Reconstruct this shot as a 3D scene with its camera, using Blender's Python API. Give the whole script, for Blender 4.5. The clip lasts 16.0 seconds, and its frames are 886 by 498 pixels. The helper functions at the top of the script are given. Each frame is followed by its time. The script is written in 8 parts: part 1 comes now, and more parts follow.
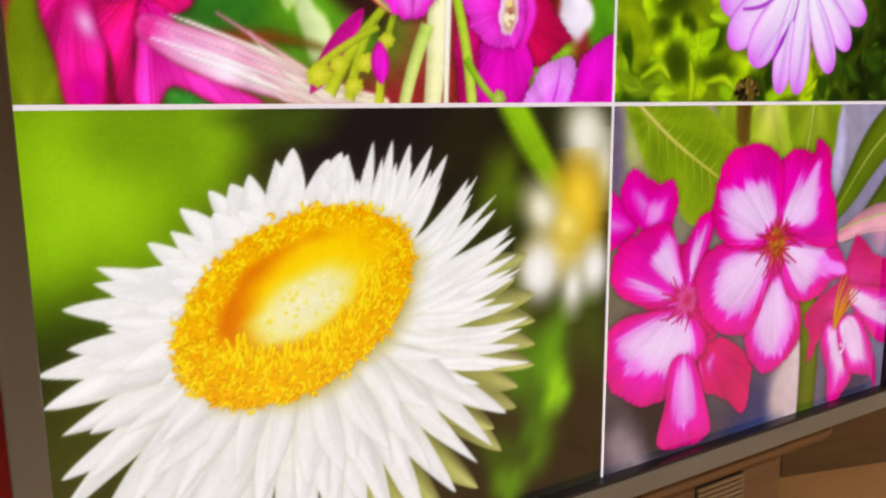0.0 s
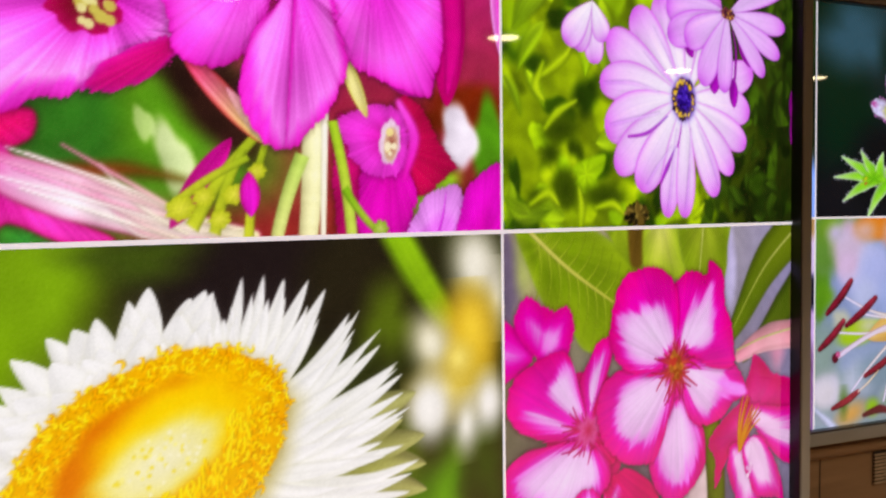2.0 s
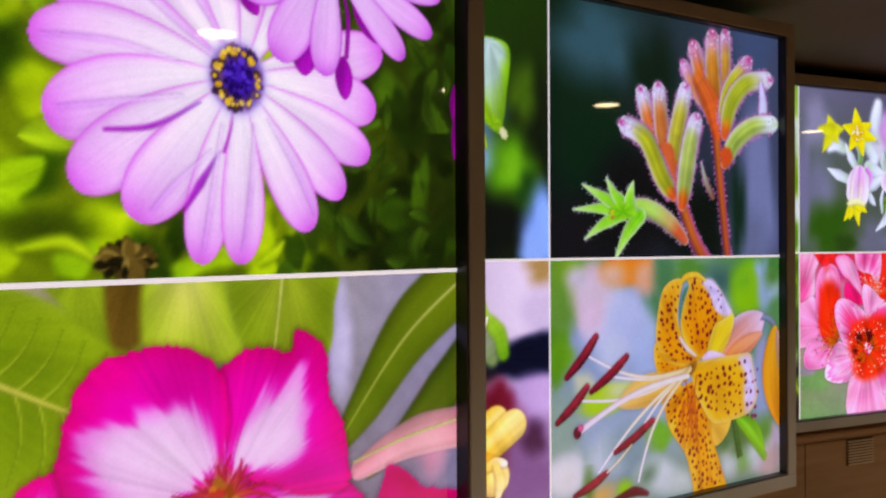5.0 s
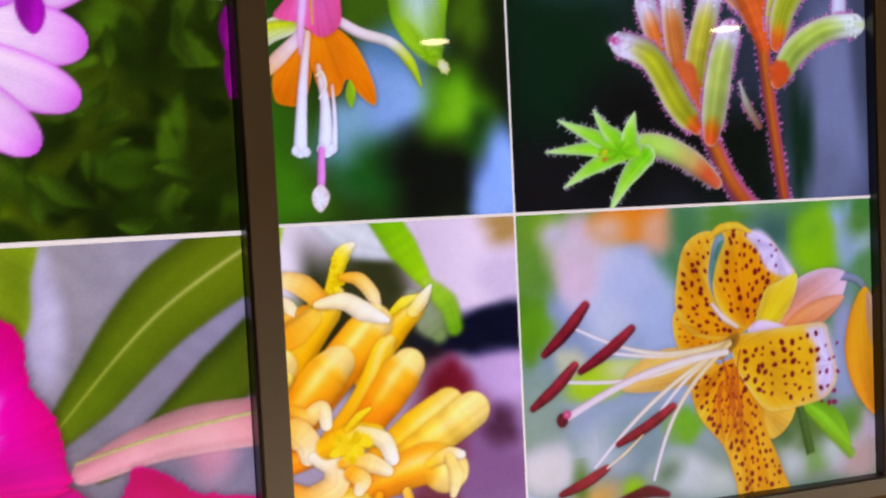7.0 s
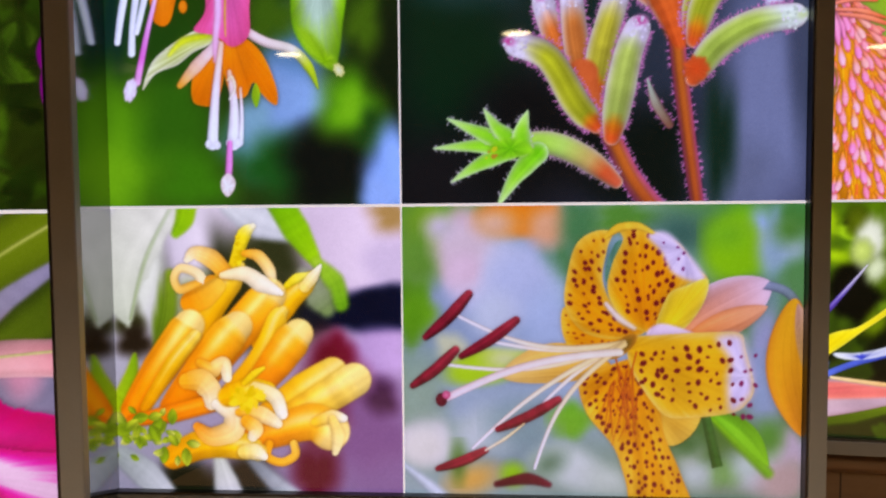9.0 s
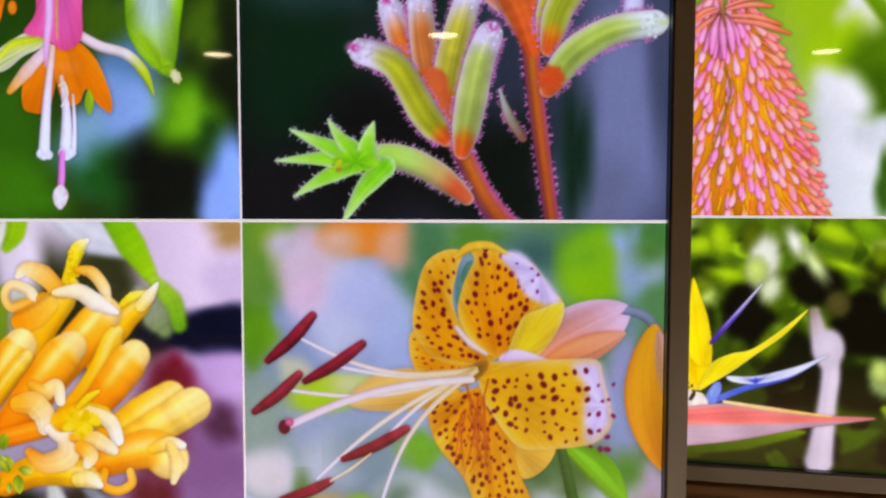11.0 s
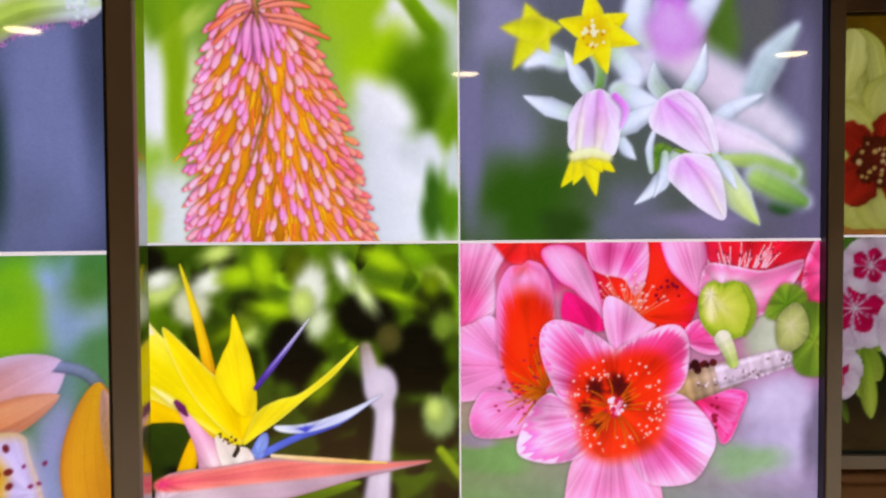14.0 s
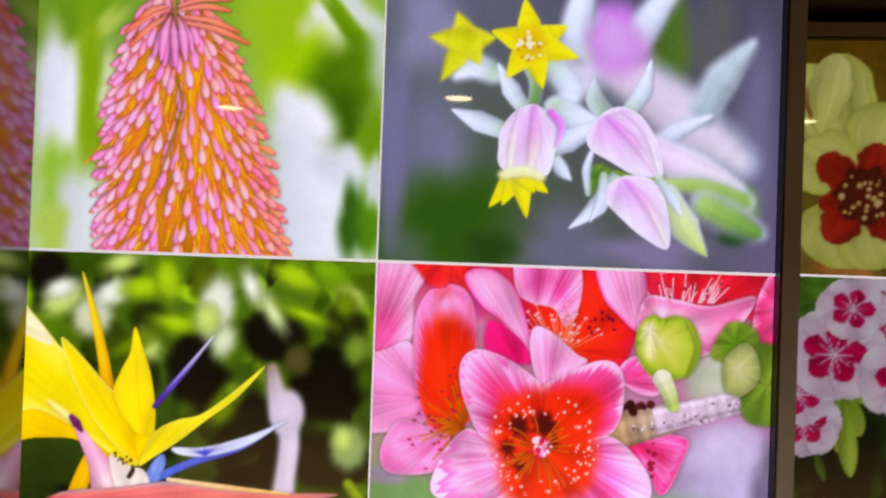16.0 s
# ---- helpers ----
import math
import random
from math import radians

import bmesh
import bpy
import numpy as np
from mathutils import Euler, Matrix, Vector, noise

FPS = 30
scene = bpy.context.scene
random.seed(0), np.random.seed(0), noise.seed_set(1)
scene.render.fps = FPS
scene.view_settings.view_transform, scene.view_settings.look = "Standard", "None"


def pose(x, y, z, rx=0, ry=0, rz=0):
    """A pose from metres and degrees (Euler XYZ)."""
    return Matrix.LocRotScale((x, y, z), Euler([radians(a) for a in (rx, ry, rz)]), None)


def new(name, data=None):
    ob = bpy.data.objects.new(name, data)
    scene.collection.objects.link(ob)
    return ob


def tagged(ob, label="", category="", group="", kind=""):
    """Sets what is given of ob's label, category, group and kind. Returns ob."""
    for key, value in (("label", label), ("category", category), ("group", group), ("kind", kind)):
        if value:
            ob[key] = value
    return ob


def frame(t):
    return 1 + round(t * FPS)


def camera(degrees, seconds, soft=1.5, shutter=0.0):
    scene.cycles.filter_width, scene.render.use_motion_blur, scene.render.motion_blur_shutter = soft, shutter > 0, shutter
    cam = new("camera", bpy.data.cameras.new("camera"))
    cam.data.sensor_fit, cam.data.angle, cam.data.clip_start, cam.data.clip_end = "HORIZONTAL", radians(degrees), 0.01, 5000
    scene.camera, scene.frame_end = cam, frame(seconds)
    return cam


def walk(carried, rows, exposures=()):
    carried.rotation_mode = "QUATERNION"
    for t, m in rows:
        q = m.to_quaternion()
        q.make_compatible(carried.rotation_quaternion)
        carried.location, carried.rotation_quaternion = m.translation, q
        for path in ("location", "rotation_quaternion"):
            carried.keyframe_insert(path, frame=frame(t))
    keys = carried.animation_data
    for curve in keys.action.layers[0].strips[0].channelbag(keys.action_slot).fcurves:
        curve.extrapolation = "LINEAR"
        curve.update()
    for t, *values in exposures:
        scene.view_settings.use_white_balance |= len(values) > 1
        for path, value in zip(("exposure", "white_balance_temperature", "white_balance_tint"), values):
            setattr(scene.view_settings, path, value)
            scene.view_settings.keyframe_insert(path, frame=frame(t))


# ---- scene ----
# ---- camera and walk ----
cam = camera(58.78, 16.0, soft=2.3)
PATH = [
    (0.0, -2.126, -2.005, 1.592, 0.71, -10.23, 0.42),
    (0.5, -2.111, -2.043, 1.606, 1.69, -8.60, 1.18),
    (1.0, -2.081, -2.069, 1.631, 0.46, -7.36, 0.77),
    (1.5, -2.063, -1.999, 1.629, -1.92, -5.98, 0.36),
    (2.0, -2.048, -1.907, 1.634, -5.14, -2.47, 0.70),
    (2.5, -1.986, -1.840, 1.620, -9.95, -2.89, 1.78),
    (3.0, -1.783, -1.775, 1.635, -12.16, -2.48, 0.79),
    (3.5, -1.628, -1.700, 1.626, -12.48, -2.47, 0.78),
    (4.0, -1.509, -1.518, 1.643, -13.89, -1.50, 0.77),
    (4.5, -1.376, -1.352, 1.648, -15.75, 0.13, 0.22),
    (7.0, -0.321, -0.969, 1.611, 1.41, -2.50, 2.79),
    (7.5, -0.095, -0.929, 1.597, 5.68, -1.22, 3.42),
    (8.0, 0.237, -0.919, 1.609, 13.08, -0.92, 2.12),
    (8.5, 0.550, -0.981, 1.599, 19.57, -3.17, 0.78),
    (11.0, 1.166, -0.674, 1.658, 19.99, -3.45, -0.04),
    (11.5, 1.217, -0.537, 1.649, 17.06, -3.62, -0.77),
    (12.0, 1.262, -0.389, 1.672, 12.55, -2.72, -0.43),
    (12.5, 1.365, -0.293, 1.671, 6.90, -2.29, 0.50),
    (13.0, 1.540, -0.228, 1.683, 5.33, -1.98, 0.16),
    (13.5, 1.754, -0.191, 1.650, 5.29, -0.57, -0.92),
    (14.0, 1.833, -0.101, 1.663, 2.78, -1.85, 0.30),
    (14.5, 1.904, 0.034, 1.666, 1.41, -0.99, -0.85),
    (15.0, 1.936, 0.088, 1.660, 2.63, 0.20, -0.96),
    (15.5, 2.030, 0.088, 1.634, 5.48, 1.28, -0.71),
    (16.0, 2.229, 0.088, 1.622, 6.44, 0.60, -2.01),
]
walk(cam, [(t, pose(x, y, z, 90 + pitch, roll, yaw)) for t, x, y, z, yaw, pitch, roll in PATH])

# ---- world and lights ----
CEILING = 2.64
world = bpy.data.worlds.new("world")
scene.world = world
world.use_nodes = True
world.node_tree.nodes["Background"].inputs["Color"].default_value = (0.012, 0.010, 0.008, 1)
world.node_tree.nodes["Background"].inputs["Strength"].default_value = 1.0
# a straight row of recessed downlights, parallel to the row of displays
LAMPS = [(-3.45, -3.55), (-1.93, -2.71), (-0.44, -1.84), (0.90, -0.93), (2.41, -0.08), (4.12, 0.86), (5.75, 1.80)]
for x, y in LAMPS:
    spot = new("downlight_beam", bpy.data.lights.new("downlight_beam", "SPOT"))
    spot.data.energy, spot.data.color = 255, (1.0, 0.83, 0.63)
    spot.data.spot_size, spot.data.spot_blend, spot.data.shadow_soft_size = radians(135), 0.9, 0.07
    spot.matrix_world = pose(x, y, CEILING - 0.03)


# ---- materials ----
def lin(c):
    """sRGB 0..255 to linear."""
    c = np.asarray(c, dtype=float) / 255.0
    return np.where(c <= 0.04045, c / 12.92, ((c + 0.055) / 1.055) ** 2.4)


def nodes_of(name):
    m = bpy.data.materials.new(name)
    m.use_nodes = True
    return m, m.node_tree.nodes, m.node_tree.links, m.node_tree.nodes["Principled BSDF"]


def mottled(name, dark, light, scale, rough, metal=0.0, bump=0.0, fine=120.0, stretch=(1, 1, 1), spec=0.5, rough_var=0.1):
    """A surface with stains at a large scale and grain at a small one."""
    m, n, l, b = nodes_of(name)
    co = n.new("ShaderNodeTexCoord")
    mp = n.new("ShaderNodeMapping")
    mp.inputs["Scale"].default_value = stretch
    l.new(co.outputs["Object"], mp.inputs["Vector"])
    big, small = n.new("ShaderNodeTexNoise"), n.new("ShaderNodeTexNoise")
    big.inputs["Scale"].default_value, big.inputs["Detail"].default_value = scale, 5
    small.inputs["Scale"].default_value, small.inputs["Detail"].default_value = fine, 3
    l.new(mp.outputs[0], big.inputs["Vector"])
    l.new(mp.outputs[0], small.inputs["Vector"])
    mix = n.new("ShaderNodeMath")
    mix.operation = "MULTIPLY_ADD"
    mix.inputs[1].default_value, mix.inputs[2].default_value = 0.35, 0.0
    l.new(small.outputs["Fac"], mix.inputs[0])
    add = n.new("ShaderNodeMath")
    add.operation = "MULTIPLY_ADD"
    add.inputs[1].default_value = 0.75
    l.new(big.outputs["Fac"], add.inputs[0])
    l.new(mix.outputs[0], add.inputs[2])
    ramp = n.new("ShaderNodeValToRGB")
    ramp.color_ramp.elements[0].position, ramp.color_ramp.elements[1].position = 0.35, 0.75
    ramp.color_ramp.elements[0].color, ramp.color_ramp.elements[1].color = (*dark, 1), (*light, 1)
    l.new(add.outputs[0], ramp.inputs[0])
    l.new(ramp.outputs[0], b.inputs["Base Color"])
    rr = n.new("ShaderNodeMapRange")
    rr.inputs["To Min"].default_value, rr.inputs["To Max"].default_value = rough - rough_var, rough + rough_var
    l.new(big.outputs["Fac"], rr.inputs["Value"])
    l.new(rr.outputs[0], b.inputs["Roughness"])
    b.inputs["Metallic"].default_value, b.inputs["Specular IOR Level"].default_value = metal, spec
    if bump:
        bp = n.new("ShaderNodeBump")
        bp.inputs["Strength"].default_value, bp.inputs["Distance"].default_value = bump, 0.002
        l.new(small.outputs["Fac"], bp.inputs["Height"])
        l.new(bp.outputs[0], b.inputs["Normal"])
    return m


def lit_screen(name, gain):
    """A rear-projection screen: the picture glows by its own colours, behind a smooth clear front."""
    m, n, l, b = nodes_of(name)
    at = n.new("ShaderNodeAttribute")
    at.attribute_name = "tone"
    co, grain = n.new("ShaderNodeTexCoord"), n.new("ShaderNodeTexNoise")
    grain.inputs["Scale"].default_value, grain.inputs["Detail"].default_value = 260.0, 2
    l.new(co.outputs["Object"], grain.inputs["Vector"])
    soft = n.new("ShaderNodeTexNoise")
    soft.inputs["Scale"].default_value, soft.inputs["Detail"].default_value = 42.0, 4
    l.new(co.outputs["Object"], soft.inputs["Vector"])
    sm = n.new("ShaderNodeMath")
    sm.operation = "ADD"
    l.new(grain.outputs["Fac"], sm.inputs[0])
    l.new(soft.outputs["Fac"], sm.inputs[1])
    mr = n.new("ShaderNodeMapRange")
    mr.inputs["From Min"].default_value, mr.inputs["From Max"].default_value = 0.6, 1.4
    mr.inputs["To Min"].default_value, mr.inputs["To Max"].default_value = 0.95 * gain, 1.05 * gain
    l.new(sm.outputs[0], mr.inputs["Value"])
    b.inputs["Base Color"].default_value = (0.006, 0.006, 0.007, 1)
    b.inputs["Roughness"].default_value = 0.03
    l.new(at.outputs["Color"], b.inputs["Emission Color"])
    l.new(mr.outputs[0], b.inputs["Emission Strength"])
    return m


FRAME = mottled("grey_frame_paint", (0.155, 0.168, 0.172), (0.205, 0.22, 0.225), 3.0, 0.48, metal=0.1, bump=0.05, fine=300)
BLACK = mottled("black_bezel", (0.006, 0.006, 0.007), (0.014, 0.014, 0.016), 6.0, 0.35)
GLOSS = mottled("polished_dark_side", (0.010, 0.009, 0.008), (0.018, 0.016, 0.014), 4.0, 0.09, spec=0.8, rough_var=0.03)
GLOSS.node_tree.nodes["Principled BSDF"].inputs["IOR"].default_value = 1.9
WOOD = mottled("brown_laminate", (0.10, 0.058, 0.030), (0.16, 0.096, 0.050), 2.2, 0.38, bump=0.08, fine=90, stretch=(1, 1, 9))
SLAT = mottled("dark_slat", (0.17, 0.115, 0.07), (0.24, 0.17, 0.10), 8.0, 0.45)
# near-black: shade behind the vent slats put into colour, and dark panel joints
SHADE_AND_JOINT = mottled("vent_shade_and_joint_dark", (0.008, 0.006, 0.005), (0.014, 0.011, 0.009), 8.0, 0.8)
FLOOR = mottled("polished_floor", (0.34, 0.18, 0.075), (0.52, 0.29, 0.13), 1.6, 0.3, bump=0.05, fine=45)
CEIL = mottled("dark_ceiling_paint", (0.026, 0.023, 0.021), (0.040, 0.036, 0.032), 1.4, 0.75, bump=0.1, fine=160)
WALL = mottled("dark_wall_paint", (0.075, 0.058, 0.045), (0.11, 0.086, 0.066), 1.1, 0.7, bump=0.1, fine=140)
SKIRT = mottled("dark_skirting", (0.05, 0.038, 0.03), (0.08, 0.06, 0.045), 3.0, 0.45)
RED = mottled("red_cloth", (0.36, 0.012, 0.016), (0.52, 0.03, 0.03), 5.0, 0.75, bump=0.3, fine=420)
LACE = mottled("white_lace", (0.60, 0.56, 0.50), (0.78, 0.74, 0.68), 20.0, 0.8, bump=0.3, fine=300)
TRIM = mottled("white_lamp_ring", (0.55, 0.52, 0.47), (0.7, 0.67, 0.6), 8.0, 0.45)
SCREEN = lit_screen("lit_screen", 1.0)
SCREEN_DIM = lit_screen("lit_screen_dim", 0.36)
# the joints are given a glow of their own to look bright
SEAM, _n, _l, _b = nodes_of("glowing_pale_seam")
_b.inputs["Base Color"].default_value = (0.7, 0.68, 0.7, 1)
_b.inputs["Emission Color"].default_value, _b.inputs["Emission Strength"].default_value = (0.84, 0.81, 0.90, 1), 0.78
GLOW, _n, _l, _b = nodes_of("lamp_glow")
_b.inputs["Base Color"].default_value = (0.9, 0.85, 0.7, 1)
_b.inputs["Emission Color"].default_value, _b.inputs["Emission Strength"].default_value = (1.0, 0.80, 0.46, 1), 30.0


# ---- mesh helpers ----
def mesh_object(name, bm, material, smooth=False):
    me = bpy.data.meshes.new(name)
    bm.to_mesh(me)
    bm.free()
    me.materials.append(material)
    if smooth:
        for p in me.polygons:
            p.use_smooth = True
    return new(name, me)


def part(name, bm, material, parent, label="", smooth=False):
    ob = mesh_object(name, bm, material, smooth)
    ob.parent = parent
    return tagged(ob, label) if label else ob


def box(bm, x0, x1, y0, y1, z0, z1, bevel=0.0, segments=2):
    r = bmesh.ops.create_cube(bm, size=1.0, matrix=Matrix.Translation(((x0 + x1) / 2, (y0 + y1) / 2, (z0 + z1) / 2)) @ Matrix.Diagonal((x1 - x0, y1 - y0, z1 - z0, 1)))
    if bevel:
        edges = list({e for v in r["verts"] for e in v.link_edges})
        bmesh.ops.bevel(bm, geom=edges, offset=bevel, segments=segments, profile=0.5, affect="EDGES")
    return bm


def boxed(*a, **k):
    return box(bmesh.new(), *a, **k)


def empty(name, m):
    ob = new(name)
    ob.matrix_world = m
    ob.empty_display_size = 0.1
    return ob


# ---- the room ----
X0, X1, Y0, Y1 = -7.0, 8.5, -6.5, 5.6
tagged(mesh_object("floor", boxed(X0, X1, Y0, Y1, -0.1, 0), FLOOR), "polished warm brown floor with soft reflections", "floor", kind="structure")
tagged(mesh_object("ceiling", boxed(X0, X1, Y0, Y1, CEILING, CEILING + 0.12), CEIL), "flat ceiling painted dark brown-grey", "ceiling", kind="structure")
for name, b in (("wall_north", (X0, X1, Y1, Y1 + 0.15)), ("wall_south", (X0, X1, Y0 - 0.15, Y0)), ("wall_west", (X0 - 0.15, X0, Y0, Y1)), ("wall_east", (X1, X1 + 0.15, Y0, Y1))):
    tagged(mesh_object(name, boxed(*b, 0, CEILING), WALL), "plain dark painted wall", "wall", kind="structure")

# ---- displays: where each stands, and its turn ----
PW, PH = 1.219, 0.914       # one screen panel
SEAM_Z = (1.5955, 1.602, 1.6035, 1.602)  # height of the middle seam of each display
DISPLAYS = [(-1.762, -0.18, 32.23), (-0.173, 1.284, 15.99), (1.762, 2.441, 7.51), (3.87, 3.27, 1.0)]
CABINETS = ((0.655, 1.232), (0.41, 1.25), (0.728, 1.20), (0.728, 1.20))


def rim(bm, l0, l1, r0, r1, h0, h1, y0, y1, bevel):
    """A rectangular rim in the x-z plane, as four butted bars: the left one from -l1 to -l0, the right one from r0 to r1."""
    box(bm, -l1, r1, y0, y1, h0, h1, bevel)
    box(bm, -l1, r1, y0, y1, -h1, -h0, bevel)
    box(bm, -l1, -l0, y0, y1, -h0 - 0.001, h0 + 0.001, bevel)
    box(bm, r0, r1, y0, y1, -h0 - 0.001, h0 + 0.001, bevel)
    return bm


def video_wall(m, label, depth, half):
    """Frame, bezel, cabinet and seams of a display of two by two screen panels; its front faces -y, the middle of its seams is the origin."""
    ob = tagged(empty("video_wall", m), label, "video wall", "video walls in a row")
    part("frame", rim(bmesh.new(), 1.207, 1.262, 1.2275, 1.282, 0.917, 0.972, -0.036, 0.022, 0.004), FRAME, ob, "grey-beige metal frame")
    part("bezel", rim(bmesh.new(), 1.2125, 1.2175, 1.2205, 1.2278, 0.909, 0.9173, -0.033, 0.02, 0.0015), BLACK, ob, "thin black inner lining")
    body = boxed(-1.20, half, 0.023, depth, -0.965, 0.965, 0.003)
    part("cabinet", body, GLOSS, ob, "polished dark cabinet with mirror-like sides")
    part("vertical_seam", boxed(-0.0023, 0.0023, -0.003, 0.02, -PH, PH), SEAM, ob, "pale joint between the screen panels, glowing by itself")
    part("horizontal_seam", boxed(-PW, PW, -0.0036, 0.02, -0.0042, 0.0042), SEAM, ob, "pale joint between the screen panels, glowing by itself")
    return ob


def pedestal(m, seam):
    """A base with a bullnose top and rounded upright corners; the front faces -y, the origin lies on the floor under the display's middle."""
    ob = tagged(empty("display_pedestal", m), "brown laminate pedestal with a slotted vent under a video wall", "pedestal", "pedestals under the video walls")
    bm = bmesh.new()
    top = seam - 0.978
    box(bm, -0.86, 0.86, 0.06, 0.56, 0.0, top - 0.085)
    up = [e for e in bm.edges if abs(e.verts[0].co.z - e.verts[1].co.z) > 0.1]
    bmesh.ops.bevel(bm, geom=up, offset=0.075, segments=6, profile=0.5, affect="EDGES")
    part("body", bm, WOOD, ob, smooth=False)
    bm = boxed(-1.02, 1.02, 0.015, 0.60, top - 0.0845, top, 0.038, 5)
    part("bullnose_top", bm, WOOD, ob, "rounded top moulding")
    for x in (-0.55, 0.10):
        part("panel_joint", boxed(x, x + 0.004, 0.0575, 0.0605, 0.02, top - 0.09), SHADE_AND_JOINT, ob)
    # a near-black plate on the face stands in for the shaded opening
    vent = part("vent", boxed(0.42, 0.62, 0.0560, 0.0602, top - 0.245, top - 0.095), SHADE_AND_JOINT, ob, "slotted air vent")
    for i in range(9):
        z = top - 0.105 - i * 0.0163
        s = bmesh.new()
        box(s, 0.42, 0.62, 0.047, 0.0562, z - 0.0095, z)
        bmesh.ops.rotate(s, verts=s.verts, cent=(0.5, 0.052, z - 0.005), matrix=Matrix.Rotation(radians(-18), 3, "X"))
        part("slat", s, SLAT, vent)
    return ob


LABELS = ["video wall showing four lit flower pictures, in a grey frame",
          "video wall showing fuchsia, kangaroo paw, honeysuckle and tiger lily",
          "video wall showing poker, echeveria, strelitzia and cotton tree flowers",
          "dimmer video wall showing yellow and pink flowers"]
WALLS = []
for (x, y, a), text, (depth, half), seam in zip(DISPLAYS, LABELS, CABINETS, SEAM_Z):
    WALLS.append(video_wall(pose(x, y, seam, 0, 0, a), text, depth, half))
    pedestal(pose(x, y, 0, 0, 0, a), seam)


def downlight(x, y):
    ob = tagged(empty("downlight", pose(x, y, CEILING)), "round recessed downlight glowing warm white in the ceiling", "ceiling lamp", "row of downlights")
    ring = bmesh.new()
    bmesh.ops.create_cone(ring, cap_ends=False, segments=40, radius1=0.098, radius2=0.084, depth=0.012, matrix=Matrix.Translation((0, 0, -0.006)))
    part("ring", ring, TRIM, ob, "pale trim ring", True)
    disc = bmesh.new()
    bmesh.ops.create_cone(disc, cap_ends=True, segments=40, radius1=0.083, radius2=0.083, depth=0.005, matrix=Matrix.Translation((0, 0, -0.0035)))
    part("diffuser", disc, GLOW, ob, "glowing diffuser")


for x, y in LAMPS:
    downlight(x, y)


# ---- pictures on the screens ----
def hermite(k):
    k = np.clip(k, 0, 1)
    return k * k * (3 - 2 * k)


class Canvas:
    """A flat picture, in picture heights: x from 0 to 4/3, y from 0 to 1, laid down shape by shape on a fine grid of tones."""
    W = 4 / 3

    def __init__(self, seed, ny):
        self.rng = np.random.default_rng(seed)
        self.ny, self.nx = ny, ny * 4 // 3
        self.xs, self.ys = np.linspace(0, self.W, self.nx), np.linspace(0, 1, ny)
        self.px = 1.0 / (ny - 1)
        self.img = np.zeros((self.nx, ny, 3))
        self.tint = np.ones(3)  # what shade takes from each colour

    def area(self, x0, y0, x1, y1):
        """The part of the grid within these bounds: a slice, X and Y; None where it is off the picture."""
        i0, i1 = np.searchsorted(self.xs, (x0, x1))
        j0, j1 = np.searchsorted(self.ys, (y0, y1))
        if i1 <= i0 or j1 <= j0:
            return None
        X, Y = np.meshgrid(self.xs[i0:i1], self.ys[j0:j1], indexing="ij")
        return (slice(i0, i1), slice(j0, j1)), X, Y

    def lay(self, where, d, C, soft=0.0, shadow=0.0, spread=0.02):
        """Lays the colours C over the grid where the distance d inside the outline is positive, with a soft shade round it."""
        k = hermite(d / (2 * (self.px * 0.8 + soft)) + 0.5)[..., None]
        under = self.img[where]
        if shadow:
            shadow = shadow * 0.55
            under = under * (1 - (shadow * hermite((d + spread) / (spread * 1.4)))[..., None] * self.tint)
        self.img[where] = under * (1 - k) + C * k

    def backdrop(self, base, blobs=(), rough=0.0, nx=0, ny=0, wild=()):
        """Out-of-focus ground: corner colours (bottom left, bottom right, top left, top right), then soft blobs
        (x, y, rx, ry, turn, colour, softness) laid over in order; wild: (count, size, colours, box) for leafy clutter."""
        X, Y = np.meshgrid(self.xs, self.ys, indexing="ij")
        u, w = (X / self.W)[..., None], Y[..., None]
        a, b, c, d = (np.array(k, float) for k in base)
        self.img = (a * (1 - u) + b * u) * (1 - w) + (c * (1 - u) + d * u) * w
        extra = []
        for count, size, colours, (bx0, by0, bx1, by1) in wild:
            for k in range(count):
                r = size * self.rng.uniform(0.5, 1.5)
                tone = self.rng.uniform(0.85, 1.15)
                extra.append((self.rng.uniform(bx0, bx1), self.rng.uniform(by0, by1), r, r * self.rng.uniform(0.35, 0.8), self.rng.uniform(0, 180), [q * tone for q in colours[k % len(colours)]], self.rng.uniform(0.2, 0.55)))
        for x, y, rx, ry, turn, col, soft in list(extra) + list(blobs):
            reach = max(rx, ry) * (1.15 + soft)
            got = self.area(x - reach, y - reach, x + reach, y + reach)
            if not got:
                continue
            where, P, Q = got
            ca, sa = math.cos(radians(turn)), math.sin(radians(turn))
            p, q = ((P - x) * ca + (Q - y) * sa) / rx, (-(P - x) * sa + (Q - y) * ca) / ry
            wob = 0.12 * np.sin(3 * np.arctan2(q, p) + 9 * x + 5 * y) + 0.06 * np.sin(5 * np.arctan2(q, p) + 31 * x)
            k = hermite((1 + soft - np.sqrt(p * p + q * q) - wob) / (2 * soft + 1e-6))[..., None]
            tone = (1 + 0.10 * p * (soft < 0.6))[..., None]
            self.img[where] = self.img[where] * (1 - k) + np.array(col, float) * tone * k
        if rough:
            for s in (9.0, 23.0, 51.0):
                ph = self.rng.uniform(0, 6, 4)
                self.img = self.img * (1 + rough * (np.sin(X * s + ph[0] + 2 * np.sin(Y * s * 0.7 + ph[1])) * np.sin(Y * s * 1.1 + ph[2] + 2 * np.sin(X * s * 0.6 + ph[3])))[..., None])

    def streaks(self, T, count):
        """Fine random stripes over T from -1 to 1."""
